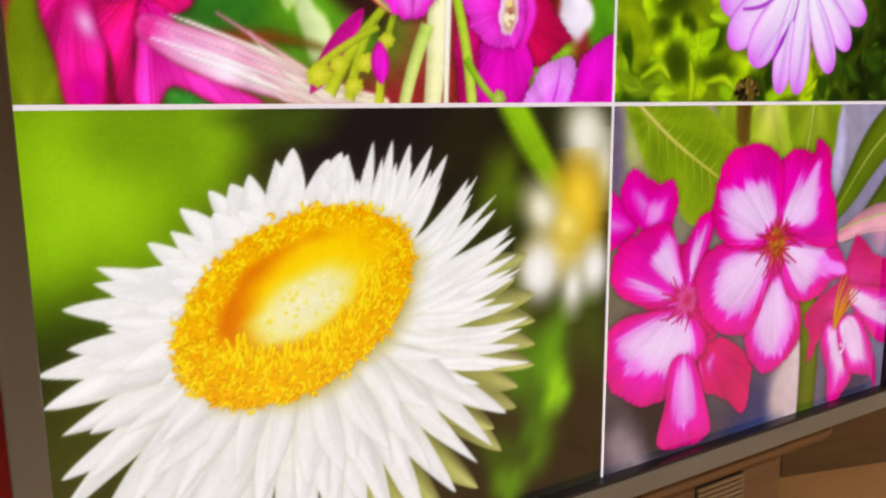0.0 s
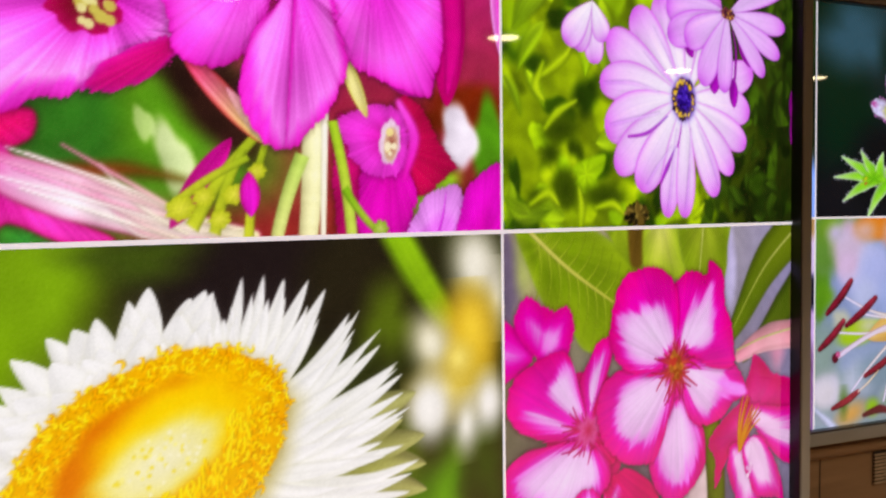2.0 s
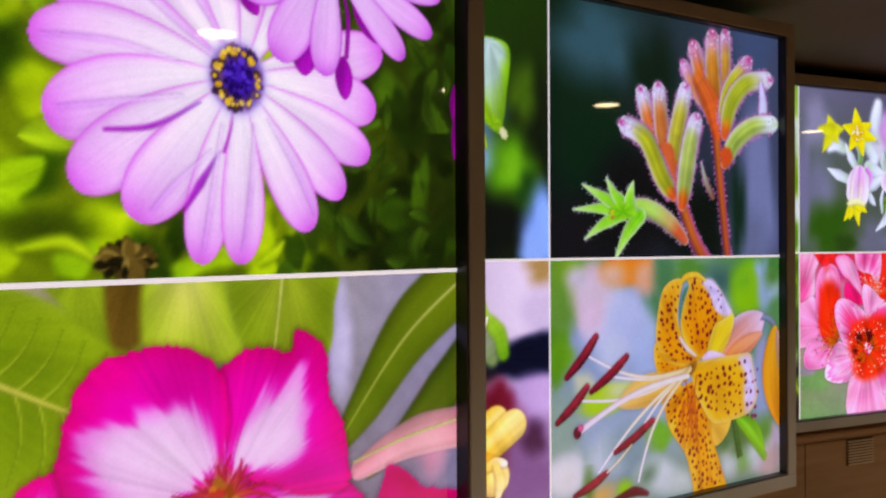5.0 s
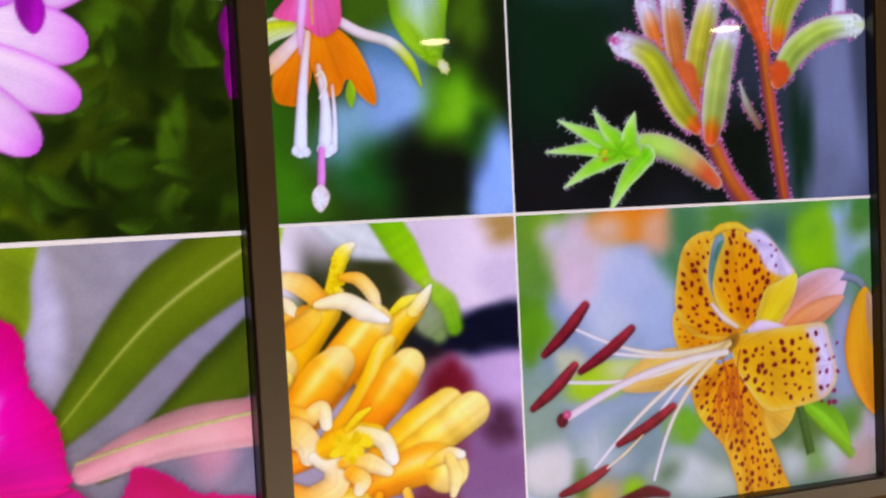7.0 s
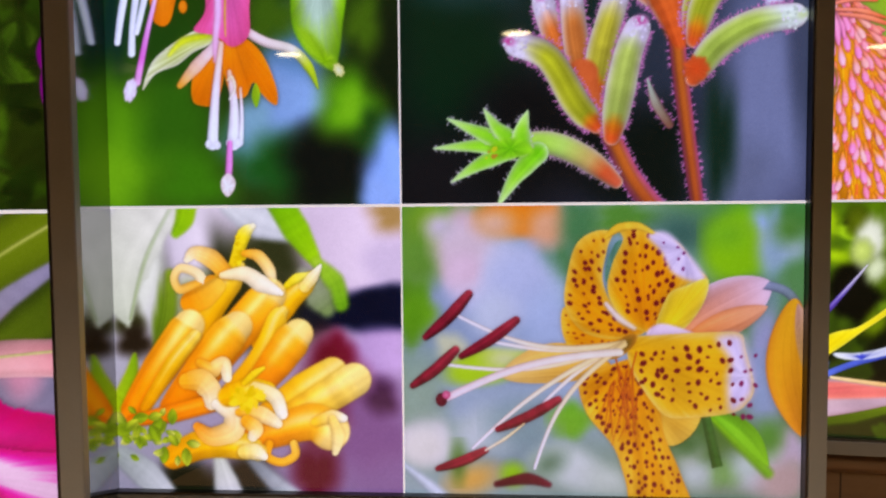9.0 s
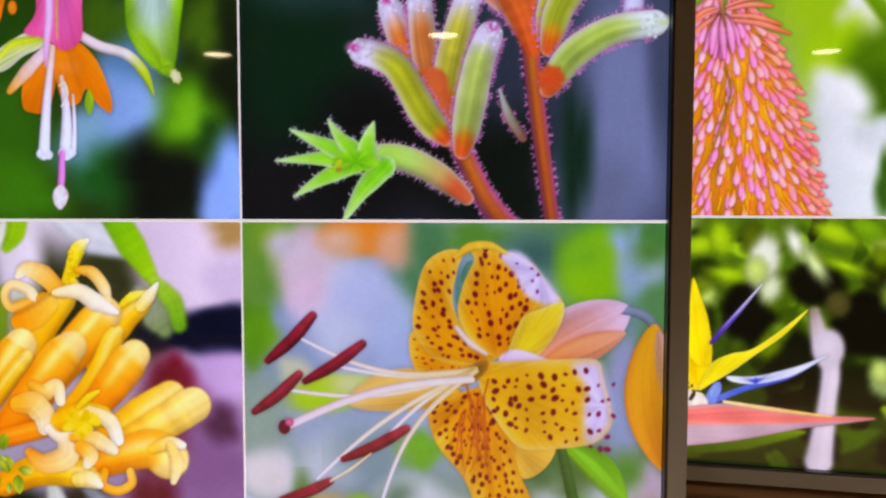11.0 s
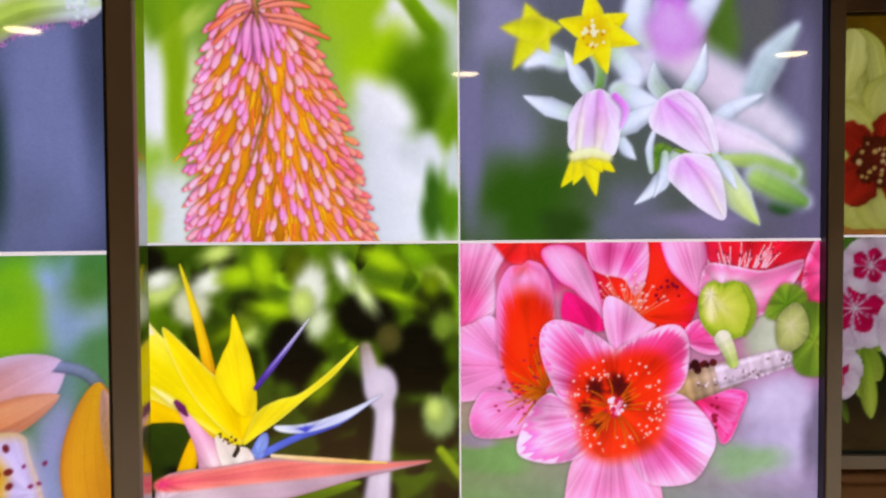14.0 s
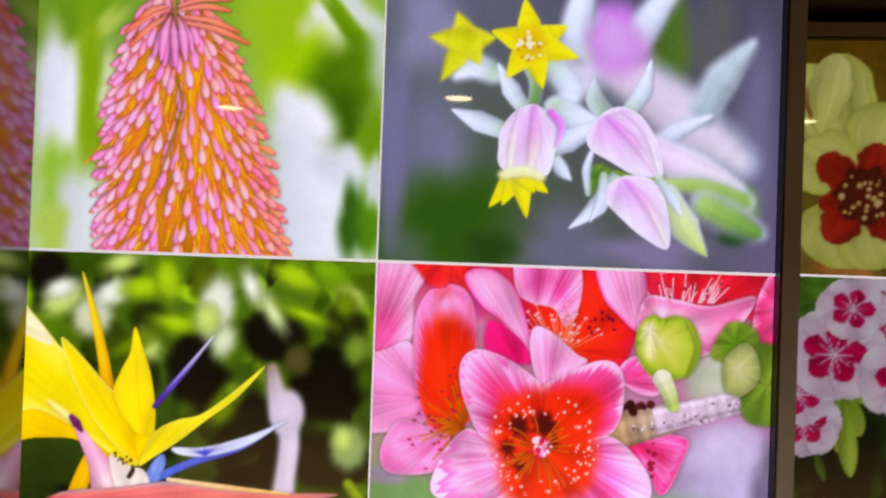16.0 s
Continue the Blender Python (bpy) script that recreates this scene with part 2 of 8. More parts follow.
        return np.interp(np.clip(T, -1, 1), np.linspace(-1, 1, count), self.rng.standard_normal(count))

    def petal(self, x0, y0, x1, y1, w, base, tip, edge=None, fat=0.6, blunt=0.7, bend=0.0, veins=0.04, wave=0.0, n=0, m=0, shade=0.0, rim=3.0, mid=None, split=0.0, ease=1.0, band=None, spots=None, fold=0.10, point=0.0, soft=0.0, shadow=0.2, ribs=0.0):
        """A petal or leaf from its foot to its tip, w wide. fat: where it is widest; blunt: how round it ends; point: draws the tip out sharp; bend: sideways bow, as a part
        of its length; ease: where base turns into tip; edge: rim colour, laid on by rim or, as a broad band, from band[0] to band[1] of the half width; ribs: side veins of a leaf;
        mid: colour of the midrib; wave: frilled rim; shade: darkens one half; spots: (count, size, colour) spread evenly; soft: out of focus; shadow: shade cast round it."""
        e = math.log(0.5) / math.log(min(max(fat, 0.05), 0.95))
        rng = self.rng
        ph = rng.uniform(0, 6.28, 6)
        dx, dy = x1 - x0, y1 - y0
        L = math.hypot(dx, dy) or 1e-6
        ux, uy = dx / L, dy / L
        half = lambda S: np.sin(math.pi * np.clip(S, 0, 1) ** e) ** blunt * (1 - point * S ** 2) * w / 2
        bow = lambda S: bend * L * np.sin(math.pi * np.clip(S, 0, 1)) * 0.5
        reach = w * 0.62 + abs(bend) * L * 0.55 + 0.03 + soft * 2
        got = self.area(min(x0, x1) - reach, min(y0, y1) - reach, max(x0, x1) + reach, max(y0, y1) + reach)
        if got:
            where, X, Y = got
            S = ((X - x0) * ux + (Y - y0) * uy) / L
            off = -(X - x0) * uy + (Y - y0) * ux - bow(S)
            hw = np.maximum(half(S), 1e-5)
            if wave:
                hw = hw * (1 + wave * (np.sin(S * 17 + ph[0] + np.sign(off)) * 0.6 + np.sin(S * 31 + ph[1] + 2 * np.sign(off)) * 0.4))
            T = off / hw
            d = hw - np.abs(off)
            # near the ends the outline is steep: measure along the petal too
            d = np.where((S < 0) | (S > 1), -np.hypot(np.maximum(np.abs(S - 0.5) - 0.5, 0) * L, off), np.minimum(d, np.minimum(S, 1 - S) * L + 0.3 * hw))
            Tc, Sc = np.clip(T, -1, 1), np.clip(S, 0, 1)
            a, b = np.array(base, float), np.array(tip, float)
            C = a + (b - a) * (Sc ** ease)[..., None]
            if edge is not None:
                if band:
                    q = np.maximum(np.abs(Tc) * (0.75 + 0.25 * Sc) + 0.05 * self.streaks(T, 15) + 0.05 * np.sin(9 * Sc + ph[3]), Sc ** 2.2 + 0.07 * self.streaks(T, 17))
                    k = hermite((q - band[0]) / (band[1] - band[0]))[..., None]
                else:
                    k = np.clip(np.maximum(np.abs(Tc) ** rim, Sc ** (rim * 1.6)), 0, 1)[..., None]
                C = C * (1 - k) + np.array(edge, float) * k
            if mid is not None:
                k = np.exp(-(off / (0.05 * w + 0.002)) ** 2)[..., None] * 0.8
                C = C * (1 - k) + np.array(mid, float) * k
            tone = 1 + fold * (0.7 * np.cos(2.6 * Tc + ph[4]) + 0.5 * np.sin(5 * Sc + 3 * Tc + ph[2]) - 0.8 * Tc ** 4) - shade * np.clip(Tc, 0, 1)
            if ribs:
                tone = tone + ribs * np.abs(np.sin(11 * Sc - 4.5 * np.abs(Tc) + ph[5])) ** 6
            tone = tone + veins * (0.8 * self.streaks(T, 9) + 0.7 * self.streaks(T, 41)) * (0.3 + 0.7 * np.sin(math.pi * Sc))
            self.lay(where, d, C * tone[..., None], soft, shadow * min(1.0, w / 0.14), min(0.024, 0.004 + w * 0.12))
        if spots:
            count, size, colour = spots
            rows = max(2, int(math.sqrt(count * L / w)))
            cols = max(2, count // rows)
            for i in range(rows):
                for j in range(cols):
                    s, t = 0.06 + 0.86 * (i + rng.uniform(0.1, 0.9)) / rows, -0.9 + 1.8 * (j + rng.uniform(0.1, 0.9)) / cols
                    o = t * float(half(np.float64(s))) + float(bow(np.float64(s)))
                    z = size * rng.uniform(0.6, 1.35)
                    self.dot(x0 + ux * s * L - uy * o, y0 + uy * s * L + ux * o, z, z * rng.uniform(0.6, 0.9), rng.uniform(0, 180), colour)

    def stroke(self, x0, y0, x1, y1, w0, w1, c0, c1, bend=0.0, shine=0.18, n=0, m=0, cap=False, veins=0.03, soft=0.0, shadow=0.14):
        """A stem, stamen or rod, rounded by its tones; cap: with round ends."""
        dx, dy = x1 - x0, y1 - y0
        L = math.hypot(dx, dy) or 1e-6
        ux, uy = dx / L, dy / L
        reach = max(w0, w1) * 0.6 + abs(bend) * L * 0.55 + 0.03
        got = self.area(min(x0, x1) - reach, min(y0, y1) - reach, max(x0, x1) + reach, max(y0, y1) + reach)
        if not got:
            return
        where, X, Y = got
        S = ((X - x0) * ux + (Y - y0) * uy) / L
        Sc = np.clip(S, 0, 1)
        slope = bend * 0.5 * math.pi * np.cos(math.pi * Sc)
        off = (-(X - x0) * uy + (Y - y0) * ux - bend * L * np.sin(math.pi * Sc) * 0.5) / np.sqrt(1 + slope ** 2)
        r = np.maximum((w0 + (w1 - w0) * Sc) / 2, 1e-5)
        if cap:
            over = np.maximum(np.abs(S - 0.5) * L - (L / 2 - np.minimum(r, L / 2)), 0)
            d = r - np.hypot(off, over)
        else:
            d = np.minimum(r - np.abs(off), np.minimum(S, 1 - S) * L)
        T = np.clip(off / r, -1, 1)
        a, b = np.array(c0, float), np.array(c1, float)
        tone = 1 + shine * (0.6 - 1.3 * (T - 0.2) ** 2) + veins * (0.8 * self.streaks(T, 7) + 0.5 * self.streaks(2 * Sc - 1, 25))
        self.lay(where, d, (a + (b - a) * Sc[..., None]) * tone[..., None], soft, shadow * min(1.0, w0 / 0.06), 0.004 + w0 * 0.12)

    def bends(self, path, count, closed=False):
        """A smooth line through the points of path (x, y, x, y, ...)."""
        P = np.array(path, float).reshape(-1, 2)
        n = len(P)
        if closed:
            k = np.arange(count) / count * n
        else:
            k = np.linspace(0, n - 1 - 1e-6, count)
        i, f = np.floor(k).astype(int), (k % 1.0)[:, None]
        pick = (lambda j: P[j % n]) if closed else (lambda j: P[np.clip(j, 0, n - 1)])
        a, b, c, d = pick(i - 1), pick(i), pick(i + 1), pick(i + 2)
        return 0.5 * (2 * b + (c - a) * f + (2 * a - 5 * b + 4 * c - d) * f ** 2 + (3 * b - a - 3 * c + d) * f ** 3)

    def blend(self, stops, k):
        """Colours of (place, colour) stops at k from 0 to 1."""
        at = [s[0] for s in stops]
        return np.stack([np.interp(k, at, [s[1][q] for s in stops]) for q in range(3)], -1)

    def sweep(self, path, widths, stops, edge=None, rim=4.0, lit=None, shine=0.16, veins=0.03, soft=0.0, shadow=0.2, hair=None):
        """A rounded tube or blade along a bent line: its widths and colour stops from foot to end; lit: a paler streak along it; hair: (count, length, colour)."""
        g = self.rng
        P = self.bends(path, 40)
        D = np.gradient(P, axis=0)
        step = np.hypot(D[:, 0], D[:, 1]) + 1e-9
        D = D / step[:, None]
        R = np.interp(np.linspace(0, 1, 40), np.linspace(0, 1, len(widths)), widths) / 2
        if hair:
            for k in range(hair[0]):
                i, side = g.integers(0, 40), g.choice((-1, 1))
                a = math.atan2(D[i, 0] * side, -D[i, 1] * side) + g.uniform(-0.9, 0.9)
                x, y = P[i, 0] - D[i, 1] * side * R[i] * 0.9, P[i, 1] + D[i, 0] * side * R[i] * 0.9
                z = hair[1] * g.uniform(0.5, 1.3)
                self.stroke(x, y, x + z * math.cos(a), y + z * math.sin(a), 0.0036, 0.0018, hair[2], hair[2], veins=0)
        m = R.max() + soft * 2 + 0.03
        got = self.area(P[:, 0].min() - m, P[:, 1].min() - m, P[:, 0].max() + m, P[:, 1].max() + m)
        if not got:
            return
        where, X, Y = got
        i = ((X[..., None] - P[:, 0]) ** 2 + (Y[..., None] - P[:, 1]) ** 2).argmin(-1)
        qx, qy = X - P[i, 0], Y - P[i, 1]
        s = i + (qx * D[i, 0] + qy * D[i, 1]) / step[i]
        off = -qx * D[i, 1] + qy * D[i, 0]
        sc = np.clip(s, 0, 39)
        r = np.maximum(np.interp(sc, np.arange(40), R), 1e-5)
        over = np.abs(s - sc) * step[i]
        d = r - np.hypot(off, over)
        T, S = np.clip(off / r, -1, 1), sc / 39
        C = self.blend(stops, S)
        if edge is not None:
            k = (np.hypot(T, over / r).clip(0, 1) ** rim * 0.9)[..., None]
            C = C * (1 - k) + np.array(edge, float) * k
        if lit is not None:
            k = (np.exp(-((T - 0.25) / 0.3) ** 2) * np.clip(S * 2 - 0.4, 0, 0.75))[..., None]
            C = C * (1 - k) + np.array(lit, float) * k
        tone = 1 + shine * (0.45 - 1.2 * (T - 0.25) ** 2) + veins * (0.8 * self.streaks(T, 9) + 0.6 * self.streaks(2 * S - 1, 15))
        self.lay(where, d, C * tone[..., None], soft, shadow, 0.012)

    def loop(self, path, foot, stops, edge=None, rim=0.008, veins=0.04, ragged=0.0, uneven=0.06, fold=0.05, soft=0.0, shadow=0.2, spots=None):
        """A broad petal or leaf within a smooth closed outline; colour stops run from its foot to the outline; edge: a thin rim."""
        g = self.rng
        P = self.bends(path, 72, True)
        m = 0.03 + soft * 2
        got = self.area(P[:, 0].min() - m, P[:, 1].min() - m, P[:, 0].max() + m, P[:, 1].max() + m)
        if not got:
            return
        where, X, Y = got
        best, inside = np.full(X.shape, 9.0), np.zeros(X.shape, bool)
        for (ax, ay), (bx, by) in zip(P, np.roll(P, -1, 0)):
            ex, ey = bx - ax, by - ay
            t = np.clip(((X - ax) * ex + (Y - ay) * ey) / (ex * ex + ey * ey + 1e-12), 0, 1)
            best = np.minimum(best, (X - ax - t * ex) ** 2 + (Y - ay - t * ey) ** 2)
            if ay != by:
                inside ^= ((ay > Y) != (by > Y)) & (X < ax + (Y - ay) * ex / ey)
        best = np.sqrt(best)
        d = np.where(inside, best, -best)
        fx, fy = X - foot[0], Y - foot[1]
        A, far = np.arctan2(fy, fx), np.hypot(fx, fy)
        fine, broad = self.streaks(A / math.pi, 260), self.streaks(A / math.pi, 48)
        if ragged:
            d = d + ragged * (broad + 0.6 * fine)
        k = np.clip(far / (far + np.maximum(d, 0) + 1e-6) + uneven * (0.7 * broad + 0.4 * fine) * 0.7, 0, 1)
        C = self.blend(stops, k)
        if edge is not None:
            q = (np.exp(-np.maximum(d, 0) / rim) * 0.85)[..., None]
            C = C * (1 - q) + np.array(edge, float) * q
        ph = g.uniform(0, 6, 3)
        tone = 1 + fold * (np.sin(7 * A + ph[0]) + 0.8 * np.sin(28 * far + 3 * A + ph[1])) + veins * (0.6 * broad + 0.6 * fine) * np.clip(far * 14, 0, 1)
        self.lay(where, d, C * tone[..., None], soft, shadow, 0.016)
        if spots:
            gap, size, colour = spots
            for x in np.arange(P[:, 0].min(), P[:, 0].max(), gap):
                for y in np.arange(P[:, 1].min(), P[:, 1].max(), gap):
                    sx, sy = x + g.uniform(-0.4, 0.4) * gap, y + g.uniform(-0.4, 0.4) * gap
                    i, j = int((sx - X[0, 0]) / self.W * (self.nx - 1)), int((sy - Y[0, 0]) * (self.ny - 1))
                    if 0 <= i < d.shape[0] and 0 <= j < d.shape[1] and d[i, j] > size * 1.3:
                        z = size * g.uniform(0.55, 1.3)
                        self.dot(sx, sy, z, z * g.uniform(0.6, 0.9), math.degrees(A[i, j]), colour)

    def disc(self, x, y, rx, ry, turn, inner, outer, n=0, power=1.0, wave=0.0, soft=0.0, shadow=0.16):
        """A filled ellipse, from the inner to the outer colour."""
        reach = max(rx, ry) * (1.1 + 1.6 * wave) + 0.03
        got = self.area(x - reach, y - reach, x + reach, y + reach)
        if not got:
            return
        where, X, Y = got
        ca, sa = math.cos(radians(turn)), math.sin(radians(turn))
        p, q = ((X - x) * ca + (Y - y) * sa) / rx, (-(X - x) * sa + (Y - y) * ca) / ry
        A, R = np.arctan2(q, p), np.hypot(p, q)
        if wave:
            R = R / (1 + wave * np.sin(A * 7 + x * 40) + wave * 0.5 * np.sin(A * 13 + y * 50))
        a0, b0 = np.array(inner, float), np.array(outer, float)
        C = a0 + (b0 - a0) * (np.clip(R, 0, 1) ** power)[..., None]
        C = C * (1 + 0.03 * (soft < 0.008) * self.streaks(A / math.pi, 60) + 0.05 * (q - p) * np.clip(1 - R, 0, 1))[..., None]
        self.lay(where, (1 - R) * min(rx, ry), C, soft, shadow)

    def specks(self, count, x, y, rx, ry, turn, size, colours, inner=0.0, stretch=1.0):
        """Many small dots scattered over an ellipse (from the part inner of its radius outwards)."""
        ca, sa = math.cos(radians(turn)), math.sin(radians(turn))
        for k in range(count):
            r = math.sqrt(self.rng.uniform(inner * inner, 1))
            a = self.rng.uniform(0, 2 * math.pi)
            p, q = r * math.cos(a) * rx, r * math.sin(a) * ry
            z = size * self.rng.uniform(0.6, 1.4)
            self.dot(x + p * ca - q * sa, y + p * sa + q * ca, z * stretch, z, math.degrees(a), colours[k % len(colours)])

    def dot(self, x, y, rx, ry, turn, col):
        reach = max(rx, ry) + 0.012
        got = self.area(x - reach, y - reach, x + reach, y + reach)
        if not got:
            return
        where, X, Y = got
        ca, sa = math.cos(radians(turn)), math.sin(radians(turn))
        p, q = ((X - x) * ca + (Y - y) * sa) / rx, (-(X - x) * sa + (Y - y) * ca) / ry
        self.lay(where, (1 - np.hypot(p, q)) * min(rx, ry), np.array(col, float))

    def cut(self):
        """From here on the shapes are in focus."""

    def finish(self, name, material, parent, label, tone):
        """Ends the picture as one flat mesh under parent, in metres; it stands in the x-z plane and faces -y."""
        img = np.clip(self.img, 0, 255)
        glow = img
        for k in (1, 2, 3):  # lens-like bloom put into the tones, as a blurred copy
            for axis in (0, 1):
                glow = (np.roll(glow, k, axis) + 2 * glow + np.roll(glow, -k, axis)) / 4
        img = 0.86 * img + 0.14 * glow + self.rng.normal(0, 1.6, self.img.shape[:2])[..., None]
        grey = img.mean(-1, keepdims=True)
        img = np.clip(grey + (img - grey) * 1.03, 0, 255) / 255
        img = 255 * (0.66 * img + 0.34 * img * img * (3 - 2 * img))  # the steep contrast of a display
        img = np.clip(img * np.array(tone, float), 0, 255)
        nx, ny = self.nx, self.ny
        X, Y = np.meshgrid(self.xs * PH, self.ys * PH, indexing="ij")
        co = np.stack([X, np.zeros_like(X), Y], -1).astype(np.float32)
        i = np.arange(nx * ny).reshape(nx, ny)
        quads = np.stack([i[:-1, :-1], i[1:, :-1], i[1:, 1:], i[:-1, 1:]], -1).reshape(-1).astype(np.int32)
        me = bpy.data.meshes.new(name)
        me.vertices.add(nx * ny)
        me.vertices.foreach_set("co", co.ravel())
        me.loops.add(len(quads))
        me.loops.foreach_set("vertex_index", quads)
        me.polygons.add(len(quads) // 4)
        me.polygons.foreach_set("loop_start", np.arange(0, len(quads), 4, dtype=np.int32))
        me.update(calc_edges=True)
        col = me.attributes.new("tone", "FLOAT_COLOR", "POINT")
        col.data.foreach_set("color", np.concatenate([lin(img), np.ones((nx, ny, 1))], -1).astype(np.float32).ravel())
        me.materials.append(material)
        ob = new(name, me)
        ob.parent = parent
        return tagged(ob, label)


def screen_panel(wall, row, column, paint, label, seed, material, tone, fine):
    """One of the four panels of a display, with its picture."""
    c = Canvas(seed, fine)
    paint(c)
    ob = c.finish("screen_panel", material, wall, label, tone)
    ob.location = (-PW if column == 0 else 0.0, 0.0, 0.0 if row == 0 else -PH)


def s1_BL(c):
    """A white strawflower with a golden heart."""
    c.backdrop(((36, 38, 18), (30, 26, 20), (84, 112, 12), (44, 44, 22)), [
        (0.590, 0.924, 0.46, 0.17, 0, (38, 28, 28), 0.4), (0.951, 0.907, 0.14, 0.16, 0, (36, 30, 20), 0.4), (0.015, 0.650, 0.12, 0.16, 0, (44, 54, 14), 0.6), (0.379, 0.872, 0.16, 0.12, 30, (42, 36, 26), 0.5),
        (0.112, 0.866, 0.24, 0.22, 0, (122, 158, 14), 0.6), (0.111, 0.852, 0.11, 0.12, 0, (152, 196, 26), 0.8), (0.331, 0.956, 0.08, 0.10, -30, (130, 168, 22), 0.7), (0.212, 0.970, 0.09, 0.10, 0, (120, 154, 20), 0.7), (0.473, 0.971, 0.10, 0.04, 0, (70, 86, 24), 0.8),
        (0.905, 0.921, 0.10, 0.12, 0, (46, 40, 24), 0.6), (0.999, 0.815, 0.06, 0.08, 0, (92, 108, 24), 0.8), (1.053, 0.382, 0.08, 0.10, 20, (76, 118, 16), 0.7), (1.169, 0.361, 0.07, 0.12, 0, (104, 154, 22), 0.7), (1.271, 0.404, 0.07, 0.12, 0, (54, 76, 14), 0.8), (1.018, 0.502, 0.06, 0.08, 0, (84, 104, 18), 0.7),
        (1.108, 0.224, 0.05, 0.10, -24, (66, 100, 16), 0.7), (1.128, 0.144, 0.05, 0.08, -20, (80, 116, 18), 0.8), (1.004, 0.129, 0.05, 0.09, 20, (60, 84, 14), 0.7), (1.261, 0.127, 0.10, 0.20, 0, (34, 34, 18), 0.6), (1.171, 0.286, 0.04, 0.06, 0, (140, 190, 30), 0.8), (1.022, 0.064, 0.05, 0.05, 0, (92, 130, 20), 0.8)], rough=0.0)
    c.sweep((1.021, 1.007, 1.079, 0.916, 1.158, 0.806), (0.0752, 0.0777, 0.0626), ((0, (140, 184, 26)), (1, (120, 150, 24))), soft=0.014, shadow=0, shine=0.1)
    for x, y, rx, ry, a, col, soft in ((1.253, 0.925, 0.0601, 0.0777, 20, (244, 240, 218), 0.03), (1.313, 0.839, 0.0301, 0.0626, 0, (236, 230, 206), 0.03), (1.220, 0.725, 0.0777, 0.1153, 0, (214, 176, 40), 0.035), (1.240, 0.773, 0.0501, 0.0752, 10, (246, 206, 70), 0.03), (1.116, 0.751, 0.0426, 0.0576, 30, (244, 238, 206), 0.025),
                                       (1.171, 0.637, 0.0902, 0.0451, 0, (222, 196, 90), 0.03), (1.110, 0.602, 0.0526, 0.0652, 10, (252, 250, 240), 0.022), (1.288, 0.588, 0.0401, 0.0576, 0, (250, 247, 236), 0.022), (1.217, 0.546, 0.0301, 0.0526, 0, (244, 242, 226), 0.02), (1.196, 0.706, 0.0301, 0.0301, 0, (250, 226, 120), 0.02)):
        c.disc(x, y, rx * 1.12, ry * 1.12, a, col, [q * 0.9 for q in col], soft=soft * 1.7, shadow=0)
    c.cut()
    g = c.rng
    ox, oy = 0.504, 0.589
    W, CR = (253, 253, 251), (236, 238, 216)
    # how far the outermost bracts reach, by direction
    tips = (1.079, 0.493, 1.058, 0.608, 1.029, 0.726, 0.959, 0.824, 0.860, 0.885, 0.767, 0.918, 0.656, 0.919, 0.565, 0.903, 0.476, 0.914, 0.410, 0.869, 0.324, 0.841, 0.246, 0.786, 0.177, 0.746, 0.113, 0.707, 0.058, 0.648, 0.036, 0.596, 0.015, 0.538, 0.016, 0.471, 0.013, 0.382, 0.021, 0.260, 0.093, 0.146, 0.232, 0.050, 0.403, -0.011, 0.586, -0.007, 0.731, 0.017, 0.847, 0.068, 0.936, 0.131, 1.003, 0.225, 1.040, 0.312, 1.087, 0.398)
    at = sorted((math.degrees(math.atan2(y - oy, x - ox)) % 360, math.hypot(x - ox, y - oy)) for x, y in zip(tips[0::2], tips[1::2]))
    at = [(a - 360, r) for a, r in at[-2:]] + at + [(a + 360, r) for a, r in at[:2]]
    reach = lambda a: float(np.interp(a % 360, [k[0] for k in at], [k[1] for k in at]))
    def bract(a, r, w, foot, lean, bend, dim=1.0, shade=0.07, shadow=0.22):
        fx, fy = ox + foot * math.cos(radians(a)), oy + foot * 0.8 * math.sin(radians(a))
        x1, y1 = ox + r * math.cos(radians(a + lean)), oy + r * math.sin(radians(a + lean))
        tone = g.uniform(0.96, 1.0) * dim
        c.petal(fx, fy, x1, y1, w, [q * dim for q in CR], [q * tone for q in W], fat=g.uniform(0.42, 0.6), blunt=g.uniform(0.6, 0.85), bend=bend, veins=0.018, fold=0.035, shade=shade, point=0.2, shadow=shadow, ease=0.6)
    c.tint = np.array((0.55, 0.6, 1.25))
    # olive backs, lower right
    for k in range(15):
        a = 290 + 5.5 * k + g.uniform(-2, 2)
        r = reach(a) * g.uniform(0.94, 1.06)
        c.petal(ox + 0.28 * math.cos(radians(a)), oy + 0.28 * math.sin(radians(a)), ox + r * math.cos(radians(a)), oy + r * math.sin(radians(a)), 0.075, (112, 118, 44), (186, 184, 120), fat=0.5, shade=0.35, bend=g.uniform(-0.1, 0.1))
    def ring(count, scale, spread, foot):
        for k in g.permutation(count):
            a = 360 * k / count + g.uniform(-2.4, 2.4)
            right, up, low = (a < 68 or a > 325), 68 <= a < 150, 195 < a < 325
            w = g.uniform(0.030, 0.042) if right else (g.uniform(0.055, 0.078) if up else g.uniform(0.050, 0.074))
            lean = (g.uniform(2, 9) if right else g.uniform(-4, 4))
            bend = g.uniform(-0.22, -0.08) if right else g.uniform(-0.10, 0.10)
            bract(a, reach(a + lean) * scale * g.uniform(1 - spread, 1 + spread * 0.4), w, foot, lean, bend, 0.965 if low else 1.0, 0.08 if low else 0.05, 0.24 if low or right else 0.14)
    ring(52, 1.0, 0.07, 0.16)
